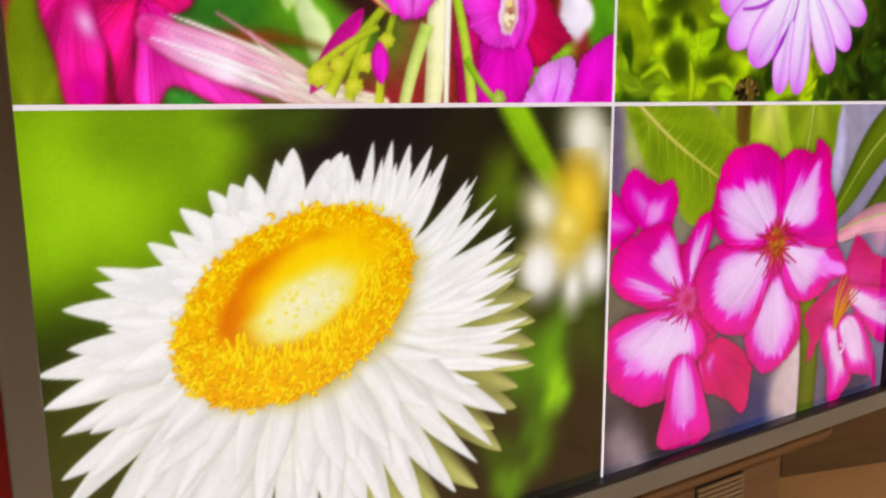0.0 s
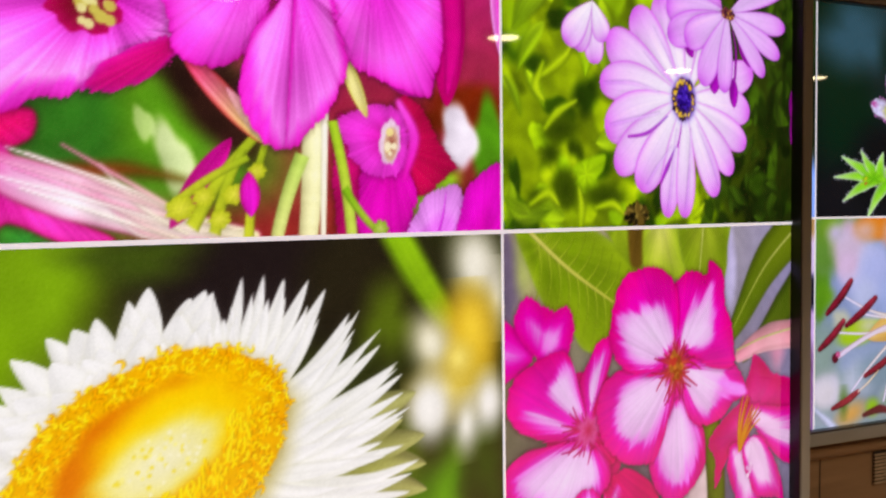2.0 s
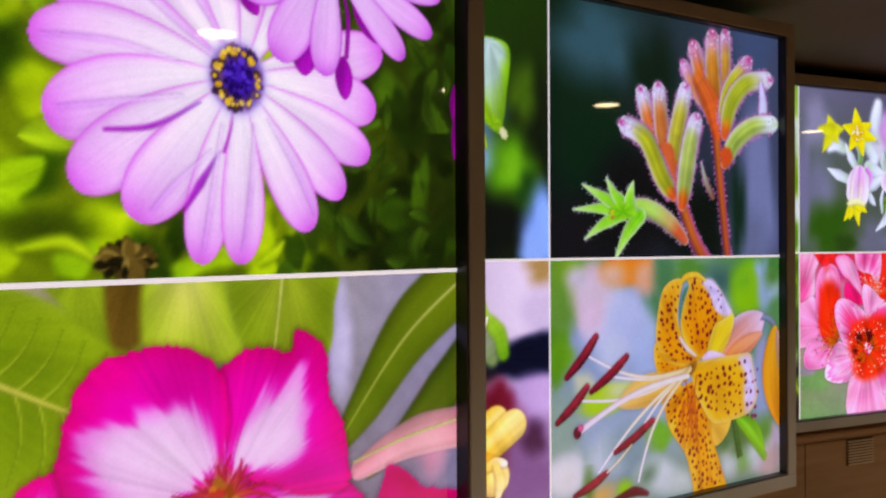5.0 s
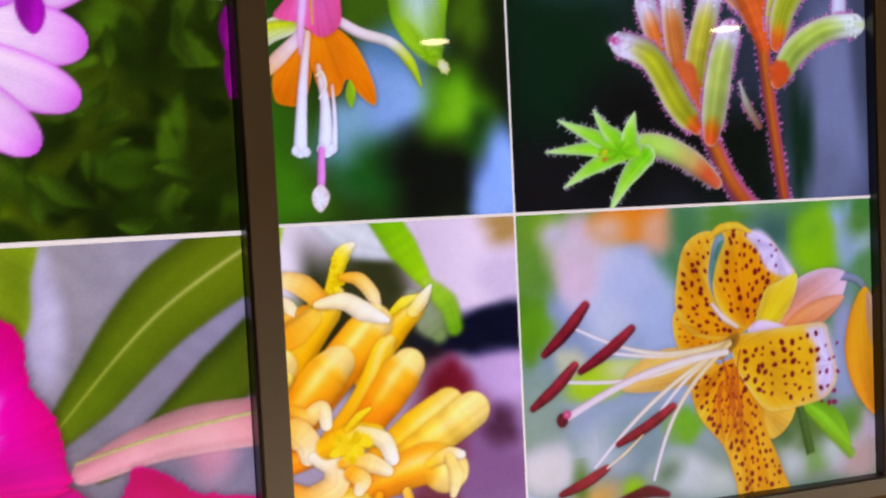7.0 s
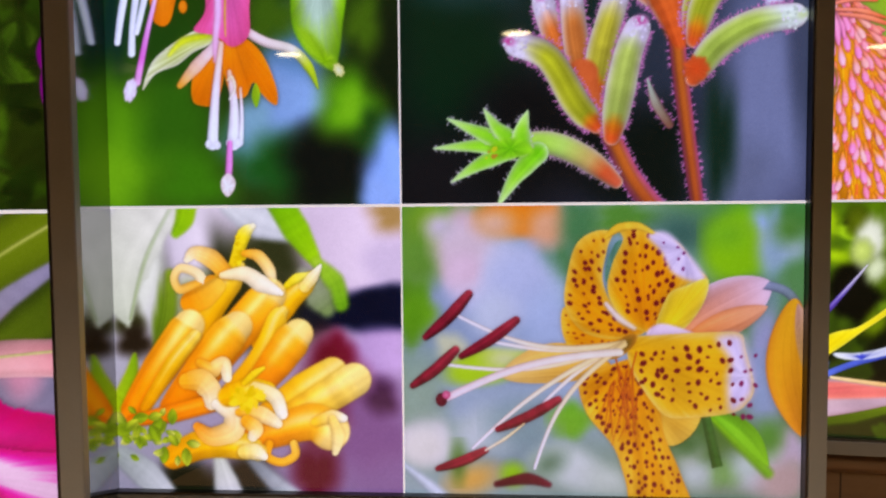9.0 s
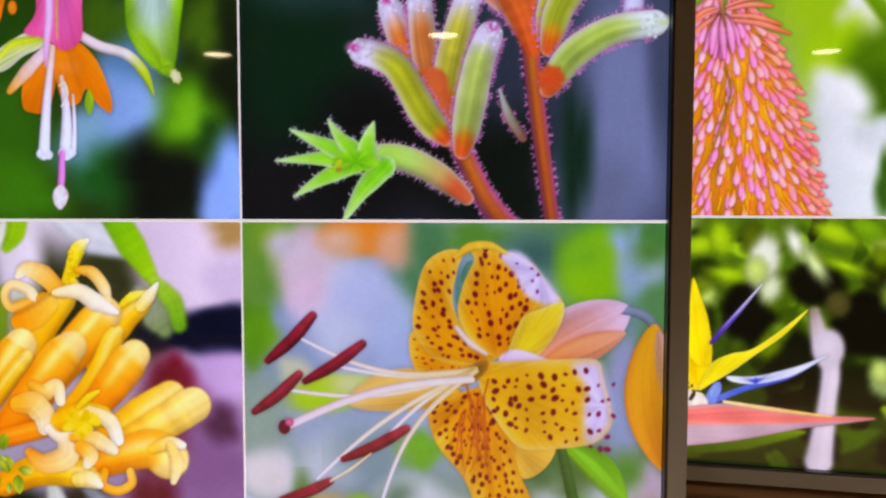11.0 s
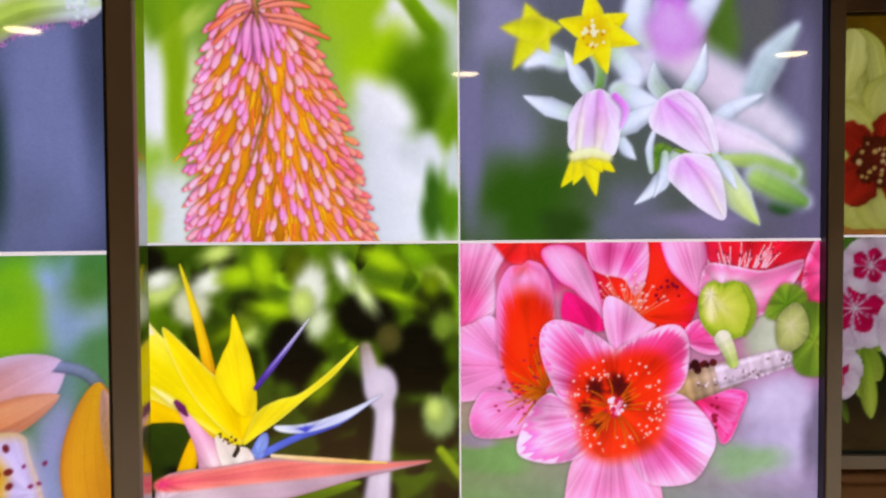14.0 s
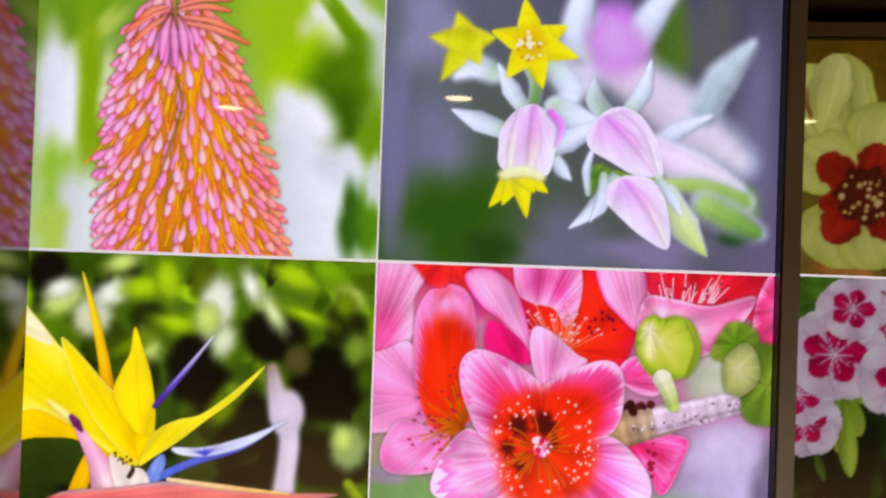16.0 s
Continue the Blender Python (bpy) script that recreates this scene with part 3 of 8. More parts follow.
    for k in range(34):
        a = -34 + 3.0 * k + g.uniform(-1.4, 1.4)
        bract(a, reach(a + 6) * g.uniform(0.80, 1.02), g.uniform(0.022, 0.034), 0.20, 6 + g.uniform(-3, 3), g.uniform(-0.24, -0.1), 1.0, 0.05, 0.3)
    ring(46, 0.86, 0.07, 0.15)
    ring(40, 0.74, 0.06, 0.15)
    ring(34, 0.62, 0.06, 0.14)
    c.tint = np.array((0.8, 1.0, 1.2))
    # shade of the heart on the bracts
    c.disc(0.528, 0.583, 0.265, 0.180, 24, (150, 140, 70), (206, 198, 150), wave=0.03, soft=0.022, shadow=0)
    bx, by = 0.499, 0.602
    ca, sa = math.cos(radians(24)), math.sin(radians(24))
    rx, ry = 0.268, 0.180
    on = lambda p, q: (bx + p * rx * ca - q * ry * sa, by + p * rx * sa + q * ry * ca)
    c.disc(bx, by, rx, ry, 24, (250, 196, 6), (240, 172, 4), wave=0.012)
    GOLD = ((255, 206, 14), (240, 170, 2), (255, 194, 6), (224, 146, 0), (255, 214, 40), (250, 184, 4))
    for k in range(950):
        a, r = g.uniform(0, 6.283), math.sqrt(g.uniform(0.34, 1.07))
        x, y = on(r * math.cos(a), r * math.sin(a))
        d, L = g.uniform(0, 6.28), g.uniform(0.008, 0.018)
        c.stroke(x, y, x + L * math.cos(d), y + L * math.sin(d), 0.0075, 0.0055, GOLD[k % 6], GOLD[(k + 2) % 6], bend=g.uniform(-1.0, 1.0), shine=0.22, shadow=0.42, veins=0)
    # the hollow: deep orange wall, bright far side, pale floor
    x, y = on(0.02, 0.13)
    c.disc(x, y, 0.178, 0.106, 25, (236, 150, 4), (214, 118, 6), wave=0.025, soft=0.010, shadow=0)
    x, y = on(0.20, 0.14)
    c.disc(x, y, 0.152, 0.092, 25, (255, 214, 10), (252, 196, 6), wave=0.03, soft=0.026, shadow=0)
    x, y = on(0.02, -0.02)
    c.disc(x, y, 0.128, 0.066, 25, (244, 240, 190), (240, 226, 110), wave=0.03, power=1.8, soft=0.018, shadow=0)
    c.specks(70, x, y, 0.10, 0.05, 25, 0.0034, ((250, 240, 140), (240, 218, 70), (250, 246, 200)))
    # the near rim stands before the floor
    for k in range(210):
        a = g.uniform(3.25, 6.15)
        x, y = on(g.uniform(0.50, 0.72) * math.cos(a), 0.02 + g.uniform(0.50, 0.74) * math.sin(a))
        c.stroke(x, y, x + g.uniform(-0.012, 0.012), y + g.uniform(0.014, 0.036), 0.0085, 0.007, GOLD[k % 6], (255, 210, 30), bend=g.uniform(-0.3, 0.3), shine=0.2, shadow=0.34, veins=0, cap=True)


def s1_BR(c):
    """Desert roses, white and pink with magenta rims."""
    c.backdrop(((46, 44, 60), (120, 116, 130), (190, 190, 120), (150, 150, 180)), [
        (0.113, 0.078, 0.10, 0.10, 0, (150, 140, 140), 0.5), (0.194, 0.193, 0.10, 0.16, 0, (40, 40, 44), 0.5), (0.623, 0.031, 0.12, 0.12, 0, (52, 64, 104), 0.5), (0.811, 0.105, 0.10, 0.18, 0, (216, 200, 190), 0.4),
        (1.133, 0.022, 0.12, 0.10, 0, (60, 60, 84), 0.5), (0.024, 0.889, 0.04, 0.14, 0, (120, 110, 126), 0.5), (0.091, 0.945, 0.05, 0.10, 0, (190, 206, 120), 0.5), (0.717, 0.934, 0.06, 0.06, 0, (222, 226, 180), 0.5),
        (0.950, 0.877, 0.05, 0.14, 0, (186, 186, 214), 0.4), (1.242, 0.622, 0.06, 0.10, 0, (206, 150, 170), 0.5)], rough=0.03)
    c.cut()
    LF = ((0, (150, 176, 40)), (0.6, (120, 152, 16)), (1, (140, 170, 26)))
    c.loop((0.045, 1.036, 0.238, 1.028, 0.430, 0.951, 0.537, 0.873, 0.462, 0.811, 0.434, 0.731, 0.389, 0.662, 0.291, 0.676, 0.231, 0.743, 0.159, 0.789, 0.093, 0.892), (0.136, 0.962), LF, (150, 180, 60), veins=0.03, uneven=0.02, soft=0.003)
    for k in range(9):
        x, y = 0.122, 0.963
        x, y = x + 0.035 * k, y - 0.021 * k
        c.stroke(x, y, x + 0.07, y + 0.09, 0.007, 0.002, (156, 180, 50), (126, 156, 20), bend=-0.2, soft=0.003, shadow=0)
        c.stroke(x, y, x - 0.01, y - 0.14, 0.007, 0.002, (156, 180, 50), (130, 160, 24), bend=0.2, soft=0.003, shadow=0)
    c.sweep((0.089, 1.000, 0.235, 0.895, 0.443, 0.777), (0.01197, 0.01197, 0.007481), ((0, (206, 210, 110)), (1, (180, 190, 70))), shadow=0)
    c.loop((0.364, 1.033, 0.521, 1.032, 0.538, 0.946, 0.518, 0.877, 0.430, 0.937), (0.432, 1.032), ((0, (150, 176, 40)), (1, (140, 170, 30))), soft=0.004)
    c.loop((0.481, 1.032, 0.578, 1.031, 0.561, 0.931, 0.518, 0.888, 0.478, 0.907), (0.521, 1.032), ((0, (92, 74, 20)), (1, (110, 90, 30))), soft=0.006)
    c.loop((0.550, 1.031, 0.678, 1.030, 0.718, 0.924, 0.738, 0.847, 0.594, 0.850, 0.537, 0.875), (0.617, 1.031), ((0, (226, 232, 170)), (0.5, (196, 214, 90)), (1, (160, 196, 40))), soft=0.008)
    c.loop((0.710, 1.030, 0.949, 1.028, 0.953, 0.930, 0.934, 0.833, 0.826, 0.778, 0.738, 0.847), (0.831, 1.029), ((0, (170, 190, 60)), (1, (120, 150, 20))), (150, 176, 60), soft=0.003)
    c.sweep((0.826, 1.029, 0.815, 0.935, 0.795, 0.797), (0.008977, 0.007481, 0.004488), ((0, (190, 206, 110)), (1, (170, 190, 80))), shadow=0)
    BL = ((0, (110, 130, 20)), (0.6, (96, 120, 16)), (1, (116, 140, 26)))
    c.sweep((1.482, 1.042, 1.201, 0.885, 1.034, 0.709, 0.930, 0.605), (0.1795, 0.1556, 0.08977, 0.005985), BL, (84, 104, 16), shine=0.1, soft=0.004)
    c.sweep((1.432, 1.023, 1.172, 0.860, 0.981, 0.665), (0.01047, 0.01047, 0.004488), ((0, (180, 192, 110)), (1, (150, 170, 60))), shadow=0, soft=0.003)
    c.sweep((1.532, 0.907, 1.272, 0.702, 1.045, 0.555), (0.1436, 0.1197, 0.005985), ((0, (70, 90, 16)), (1, (100, 124, 20))), (60, 80, 14), shine=0.1, soft=0.005)
    c.sweep((1.530, 0.598, 1.212, 0.619, 1.019, 0.576), (0.1047, 0.09875, 0.04488), ((0, (206, 120, 130)), (0.5, (236, 176, 176)), (1, (226, 150, 160))), (232, 186, 186), veins=0.06)
    c.sweep((1.429, 0.639, 1.183, 0.623, 1.006, 0.595), (0.007481, 0.007481, 0.005985), ((0, (196, 206, 130)), (1, (190, 190, 120))), shadow=0)
    c.sweep((0.822, 0.512, 0.889, 0.243, 0.893, -0.038), (0.1133, 0.09614, 0.08583), ((0, (116, 140, 24)), (1, (84, 100, 20))), (70, 90, 16), shine=0.12, soft=0.003)
    R, M, W = (230, 2, 166), (240, 130, 220), (248, 226, 252)
    RO = ((0, (246, 200, 236)), (0.30, W), (0.68, (252, 222, 252)), (0.76, (246, 150, 232)), (0.83, (236, 20, 176)), (0.93, (224, 0, 140)), (1, (210, 0, 110)))
    RW = ((0, (240, 150, 214)), (0.50, (246, 196, 242)), (0.68, M), (0.82, R), (1, (220, 4, 136)))
    def rose(foot, path, stops=RO):
        Q = np.array(path).reshape(-1, 2)
        path = (Q.mean(0) + (Q - Q.mean(0)) * 1.09).ravel()
        c.loop(path, foot, stops, (218, 4, 140), rim=0.006, veins=0.025, uneven=0.08, fold=0.03, ragged=0.003, shadow=0.4)
    # the small one behind
    rose((0.147, 0.646), (-0.057, 0.780, 0.030, 0.760, 0.094, 0.681, 0.006, 0.630, -0.051, 0.606), RW)
    rose((0.106, 0.635), (0.125, 0.678, 0.050, 0.751, 0.061, 0.809, 0.097, 0.826, 0.160, 0.787, 0.219, 0.796, 0.239, 0.761, 0.226, 0.685, 0.178, 0.659), RW)
    # the dark one
    D1 = ((0, (226, 150, 190)), (0.5, (214, 60, 140)), (0.75, (206, 6, 120)), (1, (190, 4, 90)))
    D2 = ((0, (250, 226, 240)), (0.72, (246, 206, 240)), (0.88, (226, 20, 160)), (1, (208, 4, 110)))
    rose((1.086, 0.349), (1.048, 0.392, 1.093, 0.521, 1.126, 0.559, 1.230, 0.487, 1.415, 0.427, 1.437, 0.301, 1.217, 0.351), D1)
    rose((1.089, 0.329), (1.080, 0.388, 1.249, 0.367, 1.433, 0.322, 1.464, 0.149, 1.314, 0.174, 1.199, 0.253), D2)
    rose((1.072, 0.331), (1.077, 0.408, 0.984, 0.400, 0.859, 0.324, 0.896, 0.261, 0.896, 0.185, 0.971, 0.269, 1.062, 0.294), D1)
    rose((1.075, 0.311), (1.000, 0.283, 0.963, 0.231, 0.996, 0.128, 1.030, 0.010, 1.141, 0.081, 1.123, 0.205), D2)
    rose((1.094, 0.289), (1.051, 0.256, 1.121, 0.105, 1.245, 0.062, 1.288, 0.012, 1.274, 0.119, 1.202, 0.233, 1.128, 0.284), D2)
    for k in range(16):
        x, y = 1.022, 0.260
        u = k / 15
        x1, y1 = x + 0.02 + 0.11 * u, y + 0.17 - 0.07 * u * u + c.rng.uniform(-0.02, 0.02)
        c.stroke(x + 0.01 * u, y + 0.01 * u, x1, y1, 0.011, 0.005, (206, 150, 30), (200, 140, 50) if k % 3 else (150, 20, 50), bend=0.15)
    c.specks(14, 1.079, 0.192, 0.0237, 0.0169, 40, 0.006, ((250, 226, 240), (226, 170, 210)))
    RIM = ((0, (226, 20, 160)), (0.5, (238, 8, 180)), (0.85, (234, 2, 160)), (1, (222, 0, 132)))
    DEEP = ((0, (212, 12, 130)), (0.6, (222, 6, 126)), (1, (206, 0, 100)))
    PALE = ((0, (250, 216, 240)), (0.5, (252, 228, 252)), (0.85, (248, 200, 246)), (1, (240, 130, 222)))
    def petal(outline, foot, *lights, stops=RIM):
        """A magenta petal with pale fields that open from the throat."""
        wide = lambda path, k: (np.array(path).reshape(-1, 2).mean(0) * (1 - k) + np.array(path).reshape(-1, 2) * k).ravel()
        c.loop(wide(outline, 1.06), foot, stops, (206, 0, 110), rim=0.004, veins=0.05, uneven=0.10, fold=0.05, ragged=0.003, shadow=0.5)
        for field in lights:
            c.loop(wide(field, 1.05), foot, PALE, veins=0.05, uneven=0.12, fold=0.03, ragged=0.009, soft=0.013, shadow=0)
    c.disc(0.302, 0.439, 0.1522, 0.1860, 0, (214, 10, 130), (206, 4, 110), wave=0.03, shadow=0)
    c.disc(0.687, 0.564, 0.1437, 0.1691, 0, (222, 12, 150), (214, 4, 130), wave=0.03, shadow=0)
    F = (0.306, 0.458)
    petal((0.297, 0.490, 0.280, 0.572, 0.303, 0.645, 0.348, 0.686, 0.408, 0.695, 0.398, 0.634, 0.361, 0.560, 0.336, 0.495), F, (0.311, 0.514, 0.302, 0.584, 0.343, 0.650, 0.380, 0.664, 0.357, 0.584, 0.329, 0.516))
    petal((0.324, 0.481, 0.352, 0.546, 0.405, 0.578, 0.446, 0.548, 0.426, 0.440, 0.411, 0.360, 0.342, 0.369), F, stops=DEEP)
    petal((0.374, 0.265, 0.468, 0.317, 0.591, 0.225, 0.592, 0.135, 0.566, 0.075, 0.484, 0.130, 0.406, 0.172), (0.330, 0.390), (0.387, 0.254, 0.427, 0.272, 0.423, 0.195), stops=DEEP)
    petal((0.269, 0.449, 0.183, 0.456, 0.103, 0.480, 0.035, 0.530, 0.025, 0.595, 0.063, 0.639, 0.134, 0.666, 0.217, 0.671, 0.263, 0.575, 0.289, 0.492), F, (0.280, 0.484, 0.215, 0.514, 0.150, 0.577, 0.183, 0.625, 0.237, 0.635, 0.263, 0.560), (0.262, 0.461, 0.133, 0.497, 0.058, 0.539, 0.103, 0.552, 0.194, 0.513))
    petal((0.284, 0.422, 0.173, 0.433, 0.073, 0.433, 0.011, 0.386, 0.014, 0.286, 0.110, 0.196, 0.234, 0.189, 0.341, 0.260, 0.381, 0.337), F, (0.288, 0.406, 0.183, 0.423, 0.082, 0.400, 0.043, 0.362, 0.111, 0.284, 0.252, 0.250, 0.341, 0.318))
    petal((0.307, 0.290, 0.356, 0.251, 0.397, 0.156, 0.425, 0.044, 0.320, 0.023, 0.216, 0.051, 0.237, 0.155, 0.253, 0.270), (0.298, 0.411), (0.307, 0.277, 0.350, 0.200, 0.357, 0.104, 0.287, 0.102, 0.275, 0.215))
    for k in range(24):
        a = radians(100 + 12 * k)
        L = c.rng.uniform(0.06, 0.13)
        c.stroke(F[0], F[1], F[0] + L * math.cos(a), F[1] + L * 0.8 * math.sin(a), 0.013, 0.003, (206, 50, 110), (170, 10, 80), bend=c.rng.uniform(-0.2, 0.3), shadow=0.2)
    c.disc(F[0], F[1], 0.0406, 0.0372, 30, (190, 40, 90), (226, 110, 170), wave=0.15, soft=0.012, shadow=0)
    # the great one
    F = (0.687, 0.584)
    petal((0.684, 0.476, 0.740, 0.457, 0.818, 0.371, 0.821, 0.264, 0.760, 0.203, 0.660, 0.180, 0.585, 0.258, 0.572, 0.364, 0.630, 0.434), F, (0.687, 0.470, 0.743, 0.436, 0.795, 0.340, 0.772, 0.265, 0.698, 0.216, 0.622, 0.270, 0.599, 0.359, 0.644, 0.432))
    petal((0.638, 0.574, 0.514, 0.590, 0.429, 0.595, 0.366, 0.560, 0.347, 0.485, 0.388, 0.396, 0.477, 0.337, 0.570, 0.328, 0.622, 0.388, 0.665, 0.486), F, (0.638, 0.557, 0.490, 0.568, 0.422, 0.520, 0.421, 0.428, 0.501, 0.381, 0.580, 0.396, 0.638, 0.478))
    petal((0.731, 0.592, 0.870, 0.579, 0.969, 0.563, 1.033, 0.509, 1.040, 0.452, 0.970, 0.424, 0.920, 0.396, 0.841, 0.384, 0.766, 0.411, 0.731, 0.489), F, (0.726, 0.559, 0.856, 0.570, 0.944, 0.548, 0.951, 0.493, 1.027, 0.464, 0.920, 0.457, 0.859, 0.406, 0.783, 0.436, 0.737, 0.506))
    petal((0.698, 0.656, 0.681, 0.751, 0.692, 0.826, 0.767, 0.857, 0.840, 0.842, 0.857, 0.883, 0.921, 0.841, 0.937, 0.747, 0.968, 0.672, 0.982, 0.562, 0.871, 0.565, 0.788, 0.606), F, (0.706, 0.655, 0.731, 0.726, 0.805, 0.775, 0.869, 0.820, 0.882, 0.716, 0.876, 0.646, 0.805, 0.622))
    petal((0.671, 0.657, 0.607, 0.588, 0.527, 0.590, 0.436, 0.626, 0.401, 0.696, 0.418, 0.780, 0.449, 0.841, 0.528, 0.876, 0.604, 0.872, 0.670, 0.835, 0.698, 0.732), F, (0.671, 0.659, 0.591, 0.606, 0.500, 0.618, 0.437, 0.689, 0.437, 0.755, 0.515, 0.774, 0.607, 0.777, 0.654, 0.733))
    c.disc(F[0], F[1], 0.0473, 0.0609, 0, (176, 90, 34), (214, 130, 110), wave=0.14, soft=0.016, shadow=0)
    for k in range(34):
        a = radians(10.6 * k + c.rng.uniform(-6, 6))
        L = c.rng.uniform(0.06, 0.12) * (0.75 if 0.4 < a < 2.6 else 1.2)
        c.stroke(F[0], F[1], F[0] + L * 0.9 * math.cos(a), F[1] + L * math.sin(a), 0.013, 0.004, (196, 100, 60), (160, 10, 70), bend=c.rng.uniform(-0.3, 0.3), shadow=0.25)
    c.specks(40, F[0], F[1], 0.0304, 0.0440, 0, 0.008, ((206, 130, 50), (150, 76, 24), (190, 60, 50), (170, 110, 40)))


def s1_TL(c):
    """Magenta tobacco flowers, seen close."""
    M, D, P = (234, 44, 200), (186, 10, 124), (244, 130, 226)
    c.backdrop(((150, 20, 60), (120, 60, 20), (220, 30, 180), (215, 25, 170)), [
        (0.439, 0.192, 0.30, 0.20, 0, (84, 132, 32), 0.35), (0.368, 0.216, 0.12, 0.10, 20, (56, 112, 34), 0.4), (0.537, 0.228, 0.10, 0.09, 60, (96, 150, 30), 0.4),
        (0.492, 0.210, 0.018, 0.03, 20, (175, 205, 120), 0.3), (0.545, 0.147, 0.03, 0.07, 20, (196, 215, 150), 0.3),
        (0.633, 0.255, 0.12, 0.07, -40, (50, 28, 22), 0.4), (1.218, 0.288, 0.14, 0.05, 12, (122, 44, 12), 0.4), (1.294, 0.213, 0.05, 0.10, 0, (92, 150, 26), 0.3),
        (1.203, 0.221, 0.05, 0.075, 10, (236, 226, 236), 0.25), (1.117, 0.090, 0.08, 0.05, 20, (140, 190, 40), 0.4)], rough=0.05)
    c.cut()
    c.loop((0.022, 0.166, 0.073, 0.177, 0.100, 0.062, 0.104, -0.007, 0.009, -0.014), (0.043, -0.015), ((0, (130, 150, 24)), (1, (110, 130, 16))), soft=0.008, shadow=0)
    CR, MG = ((0, (196, 8, 90)), (0.5, (212, 14, 112)), (1, (228, 40, 150))), ((0, (206, 10, 120)), (0.6, (226, 24, 150)), (1, (236, 70, 180)))
    fold = lambda path, foot, stops: c.loop(path, foot, stops, (170, 4, 80), rim=0.006, veins=0.10, fold=0.09, uneven=0.08, soft=0.003, shadow=0.5)
    fold((0.080, 0.216, 0.154, 0.210, 0.168, 0.132, 0.161, 0.052, 0.148, 0.000, 0.098, 0.001, 0.084, 0.082, 0.067, 0.158), (0.119, 0.218), CR)
    c.disc(0.136, 0.139, 0.0222, 0.0377, 20, (236, 180, 216), (214, 60, 150), soft=0.016, shadow=0)
    c.disc(0.129, 0.028, 0.0288, 0.0332, 0, (214, 10, 160), (200, 8, 120), soft=0.016, shadow=0)
    fold((0.156, 0.205, 0.239, 0.220, 0.313, 0.224, 0.312, 0.177, 0.259, 0.150, 0.219, 0.123, 0.209, 0.072, 0.236, 0.005, 0.178, 0.003, 0.172, 0.082, 0.154, 0.142), (0.239, 0.225), ((0, (214, 14, 96)), (0.6, (232, 24, 110)), (1, (226, 30, 130))))
    c.loop((0.263, 0.041, 0.329, 0.025, 0.392, -0.006, 0.255, -0.003), (0.297, 0.009), ((0, (60, 150, 60)), (1, (70, 130, 40))), soft=0.006, shadow=0)
    fold((0.227, 0.184, 0.270, 0.165, 0.294, 0.114, 0.292, 0.073, 0.361, 0.046, 0.437, 0.006, 0.359, 0.001, 0.273, 0.036, 0.241, -0.002, 0.205, 0.011, 0.212, 0.093), (0.236, 0.174), MG)
    c.sweep((0.294, 0.109, 0.387, 0.121, 0.465, 0.128, 0.559, 0.113), (0.0443, 0.0332, 0.0244, 0.0089), ((0, (150, 30, 50)), (0.4, (120, 60, 20)), (1, (96, 80, 24))), soft=0.012, shadow=0)
    c.sweep((0.239, 0.134, 0.292, 0.109, 0.363, 0.083, 0.473, 0.048, 0.580, 0.024, 0.696, 0.006), (0.0488, 0.0731, 0.0842, 0.0709, 0.0488, 0.0244), ((0, (230, 60, 150)), (0.16, (248, 170, 214)), (0.4, (252, 222, 234)), (0.8, (246, 230, 212)), (1, (232, 226, 170))), (226, 110, 160), rim=4, shine=0.16, veins=0.09, soft=0.003)
    for k in range(12):
        x, y = 0.332, 0.092
        x1, y1 = 0.631, 0.016
        u = -0.045 + 0.0082 * k
        tone = ((254, 232, 240), (236, 120, 180), (252, 240, 232), (226, 140, 180), (246, 186, 206))[k % 5]
        c.sweep((x + c.rng.uniform(-0.10, 0.12), y + u + 0.03, (x + x1) / 2, (y + y1) / 2 + u * 0.9, x1 + c.rng.uniform(-0.1, 0.05), y1 + u * 0.5), (0.003, 0.010, 0.004), ((0, tone), (1, (240, 230, 190))), soft=0.004, shadow=0)
    c.petal(0.532, 0.024, 0.653, 0.193, 0.04905, (190, 30, 130), (220, 20, 170), D, fat=0.5)
    for x0, y0, x1, y1, w in ((0.573, 0.024, 0.699, 0.196, 0.02772), (0.616, 0.012, 0.675, 0.173, 0.02346), (0.533, 0.060, 0.686, 0.157, 0.01919), (0.683, -0.000, 0.722, 0.186, 0.02133)):
        c.stroke(x0, y0, x1, y1, w, w * 0.7, (186, 196, 50), (150, 170, 40), bend=0.08)
    for x, y, r in ((0.553, 0.060, 0.02772), (0.596, 0.081, 0.02133), (0.656, 0.086, 0.02346), (0.703, 0.131, 0.01919), (0.627, 0.039, 0.02133)):
        c.disc(x, y, r, r * 0.8, 20, (222, 222, 80), (176, 186, 40), wave=0.08)
    c.petal(0.689, 0.043, 0.686, 0.130, 0.04265, (220, 30, 190), M, D, fat=0.5)
    # the hooded flower at the foot
    def lobe(foot, path, c0, c1):
        c.loop(path, foot, ((0, c0), (0.7, c1), (1, [q * 0.92 for q in c1])), [q * 0.82 for q in c1], rim=0.008, veins=0.05, fold=0.05, ragged=0.003, shadow=0.5)
    lobe((1.012, 0.199), (0.887, 0.252, 0.940, 0.196, 0.967, 0.101, 0.936, -0.007, 0.882, -0.006, 0.871, 0.135), (170, 8, 80), (190, 14, 110))
    lobe((1.012, 0.199), (1.028, 0.286, 1.092, 0.288, 1.147, 0.211, 1.192, 0.156, 1.182, 0.140, 1.098, 0.085, 1.025, 0.102), (170, 10, 80), (190, 14, 84))
